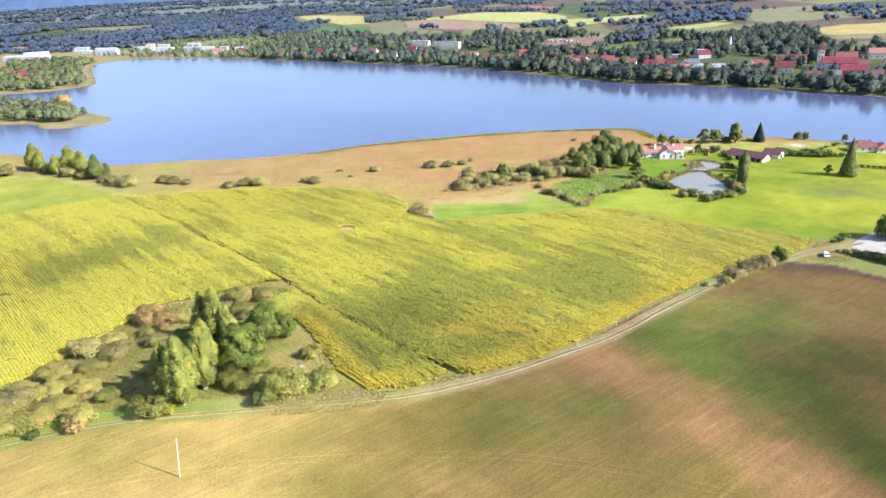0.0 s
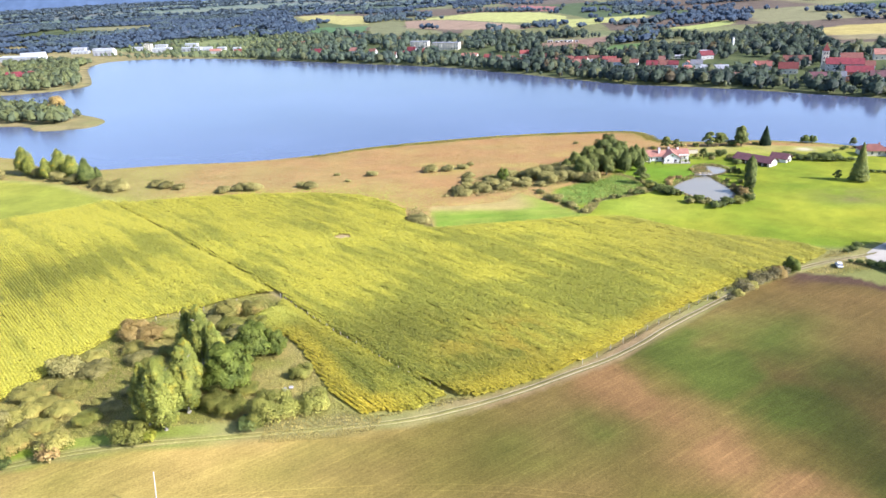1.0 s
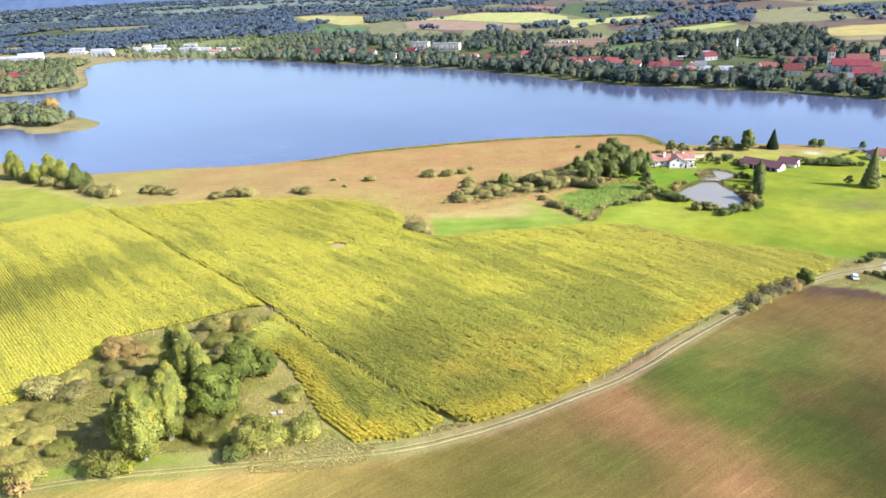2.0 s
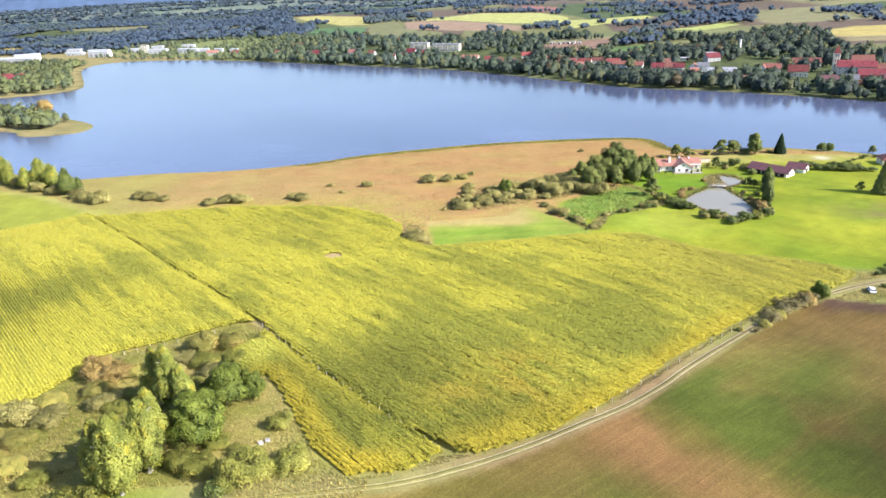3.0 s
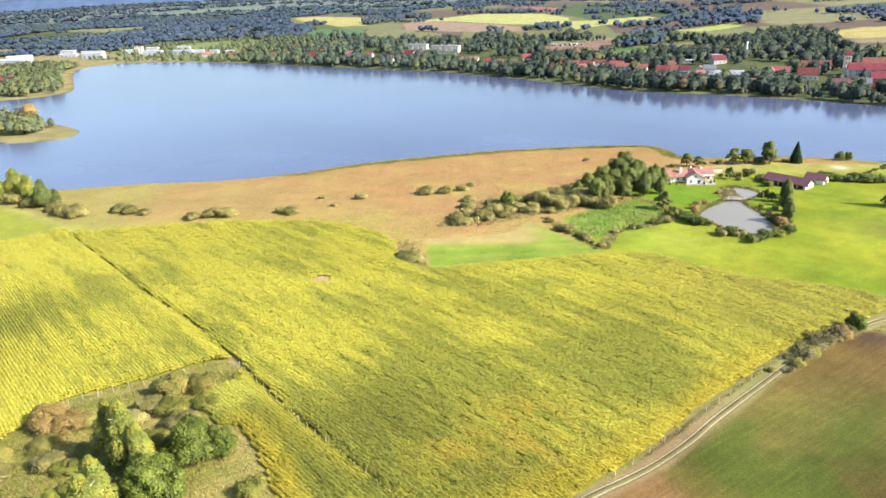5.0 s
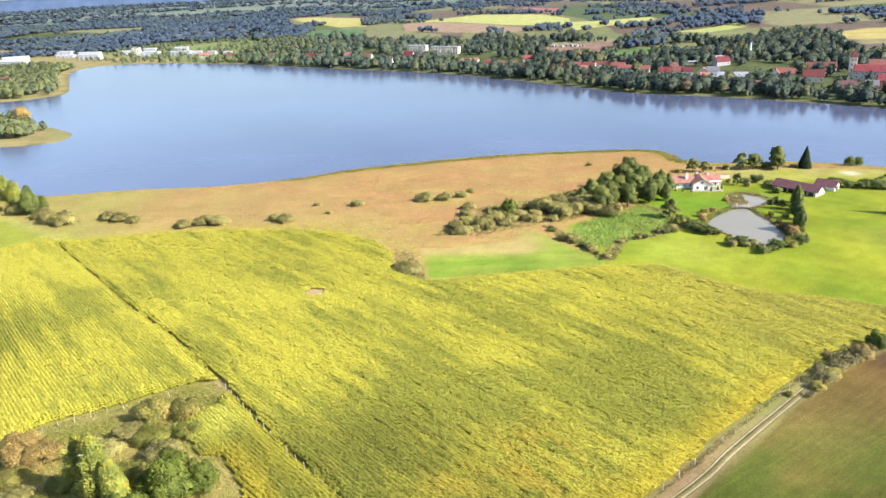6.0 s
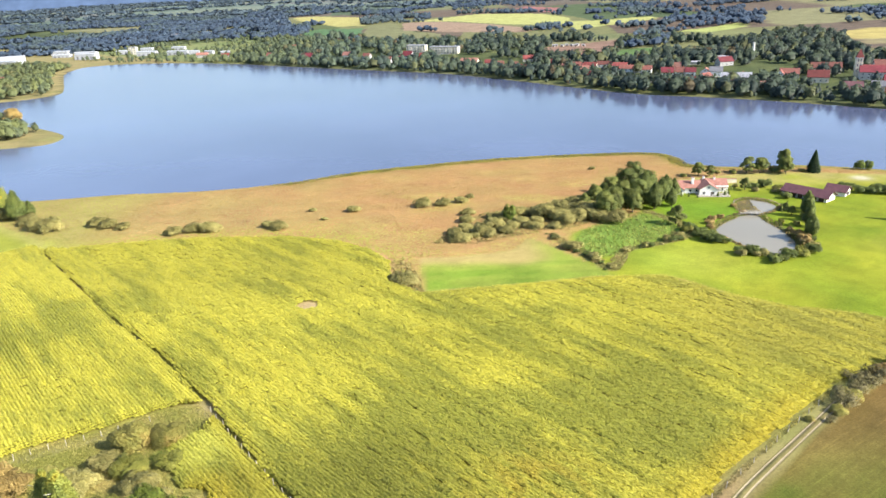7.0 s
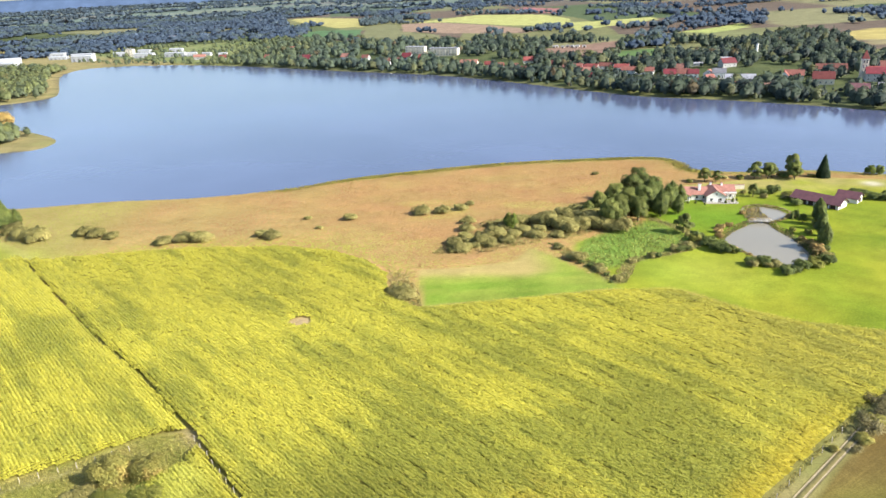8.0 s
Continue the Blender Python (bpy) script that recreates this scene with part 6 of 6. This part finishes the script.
# ---- the town across the lake ----
def church(x, y):
    root = thing("church", "brick church with a pale square tower and an orange spire", "church", m=pose(x, y, gz(x, y), 0, 0, -20))
    add_wing(root, 6.5, 0, 0, 16, 9, 5.5, 4.5, M_WHITE, M_TILE_ORANGE, (5, 1), 0.4)
    tower = part("tower", box(-7.0, -2.6, -0.6, -1.8, 2.6, 16.0, 0.1), M_CREAM, root)
    bm = bmesh.new()
    base = [bm.verts.new(v) for v in ((-7.3, -2.9, 16.0), (-1.5, -2.9, 16.0), (-1.5, 2.9, 16.0), (-7.3, 2.9, 16.0))]
    tip = bm.verts.new((-4.4, 0, 23.0))
    bm.faces.new(base[::-1])
    for a, b in zip(base, base[1:] + base[:1]):
        bm.faces.new((a, b, tip))
    part("spire", bm, M_TILE_ORANGE, root, "orange tiled pyramid spire")
    for z in (5.0, 9.0, 12.8):
        for dx in (-5.5, -3.3):
            add_window(root, pose(dx, -2.6, z, 0, 0, 180), 0.9, 2.2)
            add_window(root, pose(dx, 2.6, z, 0, 0, 0), 0.9, 2.2)
    part("cornice", box(-7.2, -2.8, 15.4, -1.6, 2.8, 15.95, 0.05), M_WHITE, root)


def block(x, y, turn, length, width, storeys, label, wall_mat=None, bays=8, name="apartment_building", category="apartment building"):
    root = thing(name, label, category, "blocks", m=pose(x, y, gz(x, y), 0, 0, turn))
    h = storeys * 2.8 + 0.6
    part("wall", box(-length / 2, -width / 2, -0.8, length / 2, width / 2, h, 0.05), wall_mat or M_WHITE, root)
    part("roof", box(-length / 2 - 0.3, -width / 2 - 0.3, h, length / 2 + 0.3, width / 2 + 0.3, h + 0.45, 0.04), M_SLATE, root)
    for s in range(storeys):
        for k in range(bays):
            wx = -length / 2 + length * (k + 0.5) / bays
            add_window(root, pose(wx, -width / 2, 1.0 + 2.8 * s, 0, 0, 180), 1.5, 1.4)
            if s and k % 2:
                part("balcony", box(wx - 1.3, -width / 2 - 1.1, 0.6 + 2.8 * s, wx + 1.3, -width / 2 - 0.17, 1.5 + 2.8 * s, 0.04), M_GREY, root)
    for k in range(4):
        px = -length / 2 + length * (k + 0.5) / 4
        part("vent", box(px - 0.5, -0.5, h + 0.45, px + 0.5, 0.5, h + 1.6, 0.05), M_GREY, root)
    return root


def hall(x, y, turn, length, width, height, label, material=None):
    root = thing("warehouse", label, "warehouse", "halls", m=pose(x, y, gz(x, y), 0, 0, turn))
    add_wing(root, 0, 0, 0, length, width, height, width * 0.08, material or M_HALL, M_HALL, (0, 1), 0.3)
    for k in range(4):
        part("gate", box(-length * 0.4 + k * length * 0.23, -width / 2 - 0.08, -0.2, -length * 0.4 + k * length * 0.23 + length * 0.1, -width / 2 - 0.01, height * 0.6), M_SLATE, root)


church(359, 672)
block(17, 1015, -18, 38, 12, 3, "long white three-storey apartment building", bays=10, wall_mat=M_CREAM)
block(-19, 1052, -18, 26, 11, 3, "white three-storey apartment building", bays=7, wall_mat=M_CREAM)
chimney = thing("factory_chimney", "slim white factory chimney", "chimney", m=pose(321, 800, gz(321, 800)))
bm = bmesh.new()
tube(bm, [(0, 0, -0.5), (0, 0, 8), (0, 0, 16)], [1.3, 1.15, 1.0], 14)
part("shaft", bm, M_WHITE, chimney)
bm = bmesh.new()
tube(bm, [(0, 0, 16), (0, 0, 16.6)], [1.15, 1.15], 14)
part("rim", bm, M_GREY, chimney)
for hx, hy, ht, hl, hw, hh in ((-650, 1185, -6, 70, 24, 9), (-668, 1250, 30, 40, 20, 10), (-544, 1240, -4, 34, 16, 12), (-612, 1300, 0, 30, 12, 6), (-460, 1270, 0, 32, 14, 9),
                               (-517, 1320, 10, 26, 12, 8), (-405, 1255, -5, 34, 12, 8), (-425, 1320, 0, 22, 12, 8),
                               (-376, 1246, 8, 16, 10, 7), (-347, 1228, -8, 14, 9, 7), (-318, 1212, 4, 13, 9, 6), (-480, 1325, 0, 20, 12, 10), (-572, 1300, 0, 36, 14, 10), (-640, 1352, 0, 30, 14, 9)):
    hall(hx, hy, ht, hl * 0.95, hw, hh * 0.68, "long pale industrial hall at the lake's far end")
block(-494, 1300, 0, 12, 10, 4, "small cream block at the lake's far end", M_CREAM, 3)
# houses: x, y, turn, length, width, eave, rise, roof
RED, ORG, SLT, PNK, BRN, PUR = M_TILE_RED, M_TILE_ORANGE, M_SLATE, M_TILE_PINK, M_TILE_BROWN, M_TILE_PURPLE
TOWN = [
    (366, 660, -25, 30, 10, 6.0, 4.5, RED), (353, 614, -25, 20, 11, 7.5, 4.5, RED), (338, 615, -25, 9, 8, 5.0, 3.5, SLT), (320, 617, -20, 13, 10, 4.5, 4.5, PUR), (364, 603, -20, 14, 10, 4.5, 4.5, PUR),
    (381, 657, -20, 18, 9, 4.0, 3.5, BRN), (320, 669, -25, 16, 11, 4.5, 5.0, ORG), (343, 702, -20, 24, 10, 5.0, 4.0, BRN), (308, 694, -25, 15, 9, 4.0, 4.0, BRN), (299, 692, 60, 10, 8, 4.0, 4.0, BRN),
]
TOWN_B = [
    (277, 647, -25, 9, 7, 3.0, 2.5, SLT), (271, 661, -25, 8, 7, 3.0, 2.5, PNK), (264, 698, -20, 24, 11, 4.0, 3.5, SLT), (257, 727, -20, 11, 9, 5.0, 3.5, SLT), (250, 733, 60, 8, 8, 4.0, 3.0, PNK),
    (284, 778, 10, 14, 10, 4.0, 4.0, RED), (287, 803, -15, 20, 9, 4.0, 1.5, SLT), (259, 795, -15, 14, 6, 2.6, 1.0, SLT), (220, 749, -20, 11, 8, 3.5, 4.0, RED), (231, 745, -20, 10, 8, 3.5, 4.0, BRN),
]
TOWN_C = [
    (239, 741, -20, 9, 8, 3.5, 3.5, RED), (225, 701, -20, 8, 7, 3.0, 3.5, ORG), (205, 775, -25, 16, 8, 3.2, 3.2, BRN), (192, 787, -25, 14, 8, 3.2, 3.0, BRN), (190, 806, -25, 14, 8, 3.0, 3.0, ORG),
    (178, 821, -25, 14, 8, 3.0, 3.0, BRN), (163, 822, -30, 14, 8, 3.0, 3.0, ORG), (150, 829, -30, 12, 8, 3.2, 3.2, BRN), (140, 826, -30, 10, 7, 3.2, 3.0, PNK), (94, 832, -30, 9, 8, 4.0, 4.0, ORG),
]
TOWN_D = [
    (89, 859, -20, 8, 7, 3.5, 3.5, PNK), (44, 917, -20, 20, 9, 3.2, 3.2, PNK), (-29, 989, -25, 12, 10, 5.5, 5.0, RED), (-39, 969, 60, 10, 8, 4.0, 4.0, RED), (-54, 977, -25, 11, 8, 3.5, 4.0, BRN),
    (-8, 981, -20, 13, 9, 4.0, 4.0, ORG), (-165, 1056, -30, 17, 11, 5.0, 5.0, RED), (-202, 1183, 0, 16, 9, 4.0, 4.0, BRN), (-500, 900, 5, 32, 12, 4.5, 5.0, RED), (-484, 938, 80, 10, 8, 3.5, 3.5, ORG),
]
TOWN_E = [
    (-346, 1188, 0, 18, 8, 4.0, 3.0, PNK), (-302, 1157, 0, 12, 8, 4.0, 3.0, ORG), (-510, 1560, 10, 14, 9, 5.0, 3.0, SLT), (-470, 1550, -10, 18, 9, 6.0, 2.5, SLT), (-112, 1052, -30, 11, 9, 4.0, 4.0, PNK),
    (-84, 1030, -30, 10, 8, 3.5, 3.5, BRN), (-228, 1120, -20, 11, 8, 3.5, 3.5, BRN), (405, 640, -20, 18, 10, 5.0, 4.5, BRN), (388, 690, -20, 18, 10, 5.0, 4.5, BRN), (425, 700, -20, 18, 10, 5.0, 4.5, PNK),
]
HOUSES = TOWN + TOWN_B + TOWN_C + TOWN_D + TOWN_E
for hx, hy, turn, hl, hw, he, hr, roof in HOUSES:
    tint = {id(RED): "red", id(ORG): "orange", id(SLT): "grey", id(PNK): "faded pink", id(BRN): "brown-red", id(PUR): "purple-brown"}[id(roof)]
    wall_mat = (M_WHITE, M_CREAM, M_GREY, M_WHITE)[int(abs(hx) + abs(hy)) % 4] if (hx, hy) != (353, 614) else M_BRICK
    gable_house(hx, hy, turn, hl, hw, he, hr, wall_mat, roof, "town house with a %s gabled roof among trees" % tint, (max(2, int(hl / 4)), 2 if he > 5 else 1), 1, "town houses")


house_rng = random.Random(17)
for k in range(16):
    hx = house_rng.uniform(60, 330)
    hy = 545 + (337 - hx) * 0.9 + house_rng.uniform(45, 150)
    if any(abs(hx - b[0]) + abs(hy - b[1]) < 22 for b in HOUSES):
        continue
    roof, tint = house_rng.choice(((RED, "red"), (ORG, "orange"), (PNK, "faded pink"), (SLT, "grey"), (BRN, "brown-red")))
    gable_house(hx, hy, house_rng.uniform(-50, 20), house_rng.uniform(8, 12), house_rng.uniform(6, 8), 3.2, house_rng.uniform(2.6, 3.6), house_rng.choice((M_WHITE, M_CREAM)), roof,
                "small town house with a %s gabled roof" % tint, (2, 1), 1, "town houses")


def shed_row():
    for k in range(8):
        gx, gy = 158 + 5.2 * k + 1.5 * math.sin(k * 5), 1022 - 1.5 * k + 5 * math.sin(k * 2.3)
        root = thing("garage", "small pale garage at the field's edge", "garage", "garages", m=pose(gx, gy, gz(gx, gy), 0, 0, -12 + 9 * math.sin(k * 3)))
        part("body", box(-1.8, -2.6, -0.4, 1.8, 2.6, 2.3, 0.05), M_WHITE, root)
        part("roof", box(-2.0, -2.8, 2.3, 2.0, 2.8, 2.55, 0.03), M_SLATE, root)
        part("door", box(-1.2, -2.68, -0.2, 1.2, -2.6, 1.9), M_DARKWOOD, root)
    for k in range(8):
        gx, gy = 298 + 4.1 * k, 899 - 1.9 * k
        root = thing("garage", "dark-roofed garage in a long row", "garage", "garages", m=pose(gx, gy, gz(gx, gy), 0, 0, -25))
        part("body", box(-2.0, -2.8, -0.4, 2.0, 2.8, 2.5, 0.05), M_GREY, root)
        part("roof", box(-2.1, -3.0, 2.5, 2.1, 3.0, 2.75, 0.03), M_DARKWOOD, root)
        part("door", box(-1.2, -2.88, -0.2, 1.2, -2.8, 2.0), M_WHITE, root)


shed_row()
NO_TREES = [(b[0], b[1], b[3] * 0.34 + 2) for b in HOUSES] + [(359, 672, 16), (17, 1012, 26), (-19, 1050, 20), (-650, 1180, 45), (-544, 1235, 26), (-460, 1262, 24), (-608, 1290, 30), (-668, 1245, 26), (-405, 1250, 20), (-376, 1240, 14), (-347, 1222, 13), (-318, 1206, 12), (-480, 1310, 18), (-572, 1285, 28), (-530, 1345, 22)]


# ---- woods, hedgerows and waterside trees across the lake ----
def build_woods(name, label, x, y, height, radius, tone, cards, size, seed, rings=3, lit=0.42):
    """Many crowns of leaf clumps, joined."""
    rng = np.random.default_rng(seed)
    n = len(x)
    z = ground_z(x, y)
    p = rng.standard_normal((n, cards, 3))
    p /= np.linalg.norm(p, axis=2)[:, :, None]
    p[:, :, 2] = np.where(p[:, :, 2] < -0.75, -p[:, :, 2], p[:, :, 2])
    # three uneven lobes to a crown
    lobe = 1 + 0.28 * np.sin(3 * p[:, :, :1] + 6.3 * rng.random((n, 1, 1))) * np.sin(4 * p[:, :, 2:] + 6.3 * rng.random((n, 1, 1)))
    bulge = (0.74 + 0.28 * rng.random((n, cards, 1))) * lobe
    normal = p + 0.5 * rng.standard_normal(p.shape)
    at = p * bulge * np.stack([radius, radius, height * 0.46], 1)[:, None, :]
    at[:, :, 2] += (z + height * 0.52)[:, None]
    at[:, :, 0] += x[:, None]
    at[:, :, 1] += y[:, None]
    at, normal = at.reshape(-1, 3), normal.reshape(-1, 3)
    normal /= np.linalg.norm(normal, axis=1)[:, None]
    v, f = leaf_cards(at, normal, np.repeat(radius * size, cards), rng)
    soft = np.repeat(lit * p.reshape(-1, 3) + np.array([0.0, -0.15, 0.5]) + 0.2 * rng.standard_normal((n * cards, 3)), 4, 0)
    # the closed inside of each crown
    ball = []
    for i in range(rings):
        for k in range(6):
            for di, dk in ((0, 0), (0, 1), (1, 1), (1, 0)):
                lat, lon = math.pi * (0.06 + 0.88 * (i + di) / rings - 0.5), 2 * math.pi * (k + dk) / 6
                ball.append((math.cos(lat) * math.cos(lon), math.cos(lat) * math.sin(lon), math.sin(lat)))
    ball = np.array(ball)
    inner = ball[None] * np.stack([radius, radius, height * 0.44], 1)[:, None, :] * 0.82
    inner = inner * (1 + 0.16 * np.sin(ball[None] @ np.array([5.0, 4.0, 6.0]) + 9 * rng.random((n, 1))))[:, :, None]
    inner = inner + np.stack([x, y, z + height * 0.5], 1)[:, None, :]
    m = len(ball)
    core_faces = np.arange(n * m).reshape(-1, 4) + len(v)
    v, f = np.concatenate([v, inner.reshape(-1, 3)]), np.concatenate([f, core_faces])
    soft = np.concatenate([soft, np.tile(lit * ball + np.array([0.0, -0.15, 0.5]), (n, 1))])
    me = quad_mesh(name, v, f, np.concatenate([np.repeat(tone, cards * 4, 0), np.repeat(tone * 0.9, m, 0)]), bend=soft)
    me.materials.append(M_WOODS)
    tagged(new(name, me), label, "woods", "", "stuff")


def scatter(rng, count, x0, x1, y0, y1, want):
    x, y = rng.uniform(x0, x1, count), rng.uniform(y0, y1, count)
    ok = want(x, y) > rng.random(count)
    x, y = x[ok], y[ok]
    clear = inside(x, y, LAKE) < -3
    for cx, cy, r in NO_TREES:
        # open ground on the lake side of each building
        dx, dy = x - cx, y - cy
        clear &= ~((np.abs(dx + 0.25 * dy) < r * 0.9) & (dy > -r * np.where(cx < -300, 0.6, 1.2)) & (dy < r * 0.7))
    return x[clear], y[clear]


def shore_depth(x, y):
    return y - (545 + (337 - x) * 0.9)


def field_gap(x, y):
    gap = np.zeros(x.shape, bool)
    for outline, _ in FAR_FIELDS:
        gap |= inside(x, y, outline) > 2
    return gap


# belts of trees between the far fields
BELTS_A = [[(-405, 1430), (-495, 1815), (-290, 1780), (-245, 1575), (-240, 1375)], [(85, 1230), (100, 1340), (235, 1300), (220, 1195)], [(225, 950), (275, 1090), (315, 1125), (320, 1060), (285, 965)],
           [(355, 1240), (435, 1425), (505, 1455), (510, 1235), (405, 1165)]]
BELTS_B = [[(510, 1470), (610, 1420), (510, 1210), (500, 1275)], [(-165, 1810), (-150, 1910), (-5, 1885), (5, 1710)], [(370, 1605), (450, 1835), (490, 1790), (395, 1520)], [(235, 1225), (290, 1345), (320, 1400), (265, 1200)]]
BELTS_C = [[(275, 815), (300, 860), (345, 930), (400, 960), (470, 905), (440, 830), (380, 790), (335, 780), (300, 800)], [(300, 985), (325, 1060), (380, 1075), (430, 1000), (480, 1010), (520, 960), (470, 930), (380, 985)]]
BELTS = [np.array(o, float) for o in BELTS_A + BELTS_B]
TOWN_COPSES = [np.array(o, float) for o in BELTS_C]


def in_belt(x, y, belts):
    hit = np.zeros(x.shape, bool)
    for outline in belts:
        hit |= inside(x, y, outline) > 0
    return hit


wood_rng = np.random.default_rng(5)


def town_want(x, y):
    k = -inside(x, y, LAKE)
    w = (1.0 * ramp(60, 12, k) + 0.75 * (fbm(x / 50, y / 50, 81) > 0.43) + 0.8 * in_belt(x, y, TOWN_COPSES)) * (1 - 0.6 * ramp(-250, -340, x))
    return np.where(((k < 300) | in_belt(x, y, TOWN_COPSES)) & (k > 4) & (shore_depth(x, y) > -120) & ~field_gap(x, y), w, 0)


def mixed_tone(x, y, rng):
    f = rng.random(len(x))
    # the dark tones are lifted and blued, standing in for haze over the lake
    t = lerp((0.034, 0.050, 0.044), (0.082, 0.106, 0.062), f * 1.1) * (1 + 0.4 * ramp(140, -60, x))[:, None]
    t = lerp(t, (0.17, 0.17, 0.06), 0.6 * (rng.random(len(x)) > 0.92))
    return lerp(t, (0.15, 0.10, 0.045), 0.7 * (rng.random(len(x)) > 0.985))


x, y = scatter(wood_rng, 27000, -560, 640, 420, 1480, town_want)
h = (3.5 + 10.0 * wood_rng.random(len(x)) ** 1.2) * (0.7 + 0.6 * fbm(x / 40, y / 40, 97)) * (1 - 0.3 * ramp(-150, -330, x))
build_woods("waterside_trees", "mixed green trees along the town's shore and gardens", x, y, h, h * wood_rng.uniform(0.30, 0.54, len(x)), lerp(mixed_tone(x, y, wood_rng), (0.165, 0.19, 0.072), ramp(-130, -300, x) * (0.15 + 0.75 * wood_rng.random(len(x)))), 40, 0.25, 6)


def west_want(x, y):
    k = -inside(x, y, LAKE)
    spit = (x < -287) & (y > 560) & (y < 680) & (k > 9)
    cape = (x < -385) & (y > 745) & (y < 1100) & (k > 12) & (fbm(x / 45, y / 45, 83) > 0.38) & (np.hypot(x + 510, y - 890) > 28)
    return np.where(spit, 0.95, np.where(cape, 0.6, 0.0))


x, y = scatter(wood_rng, 4200, -620, -262, 556, 1130, west_want)
h = wood_rng.uniform(7, 13, len(x))
build_woods("waterside_trees", "green and rusty trees on the lake's wooded spits", x, y, h, h * wood_rng.uniform(0.34, 0.5, len(x)), lerp(mixed_tone(x, y, wood_rng), (0.185, 0.205, 0.068), 0.25 + 0.65 * wood_rng.random(len(x))), 56, 0.25, 7)


def forest_want(x, y):
    west = (x < -240 - (y - 1400) * 0.22) & (y > 1390 + 60 * np.sin(x / 90)) & (y < 2500) & (fbm(x / 160, y / 90, 85) > 0.46)
    mid = (x >= -240 - (y - 1400) * 0.22) & (shore_depth(x, y) > 280) & (fbm(x / 120, y / 60, 87) > 0.635)
    return np.where(in_belt(x, y, TOWN_COPSES), 0.0, np.where(in_belt(x, y, BELTS), np.where((y < 1150) | (fbm(x / 45, y / 30, 86) > 0.5), 0.95, 0.04), np.where(field_gap(x, y), 0.0, np.where(west, 0.9, np.where(mid, 0.8, 0.0)))))


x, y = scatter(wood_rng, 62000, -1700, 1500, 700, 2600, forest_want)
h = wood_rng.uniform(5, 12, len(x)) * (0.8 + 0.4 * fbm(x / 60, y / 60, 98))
# blue crown tones stand in for distance haze and cloud shade
build_woods("far_woods", "forest and copses beyond the lake, haze blue in their colour", x, y, h, h * wood_rng.uniform(0.5, 0.75, len(x)) * (1 + 0.35 * (x < -240)), lerp(lerp((0.060, 0.088, 0.130), (0.080, 0.112, 0.150), wood_rng.random(len(x))), (0.100, 0.132, 0.105), 0.6 * ramp(0.5, 0.62, fbm(x / 150, y / 60, 99))), 8, 0.36, 8, 3, 0.1)


def remote_want(x, y):
    return np.where(fbm(x / 620, y / 110, 89) > 0.55, 0.85, 0.012)


x, y = scatter(wood_rng, 18000, -3300, 3200, 2500, 4900, remote_want)
h = wood_rng.uniform(8, 14, len(x))
# pale blue crowns: the haze of the distance is part of their tone
build_woods("far_woods", "remote wooded ridges at the skyline, tinted with painted haze", x, y, h, h * wood_rng.uniform(0.9, 1.4, len(x)), lerp((0.062, 0.090, 0.118), (0.095, 0.128, 0.142), wood_rng.random(len(x))), 6, 0.5, 9, 2, 0.1)


# ---- skyline ridge, with haze put into its blue colour ----
def build_ridge():
    xs = np.arange(-4800, 4801, 60.0)
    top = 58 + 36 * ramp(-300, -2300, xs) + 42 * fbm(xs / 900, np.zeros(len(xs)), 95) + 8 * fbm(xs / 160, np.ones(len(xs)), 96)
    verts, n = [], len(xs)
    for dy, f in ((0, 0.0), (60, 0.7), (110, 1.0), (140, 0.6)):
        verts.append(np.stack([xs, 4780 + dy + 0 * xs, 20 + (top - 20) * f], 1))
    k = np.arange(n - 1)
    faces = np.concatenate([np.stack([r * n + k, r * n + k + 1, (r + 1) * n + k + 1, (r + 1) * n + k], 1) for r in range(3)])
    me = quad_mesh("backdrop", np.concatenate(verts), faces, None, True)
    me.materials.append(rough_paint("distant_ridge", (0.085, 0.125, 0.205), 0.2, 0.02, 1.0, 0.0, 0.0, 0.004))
    tagged(new("backdrop", me), "distant wooded ridge in painted haze blue", "hills", kind="structure")


build_ridge()
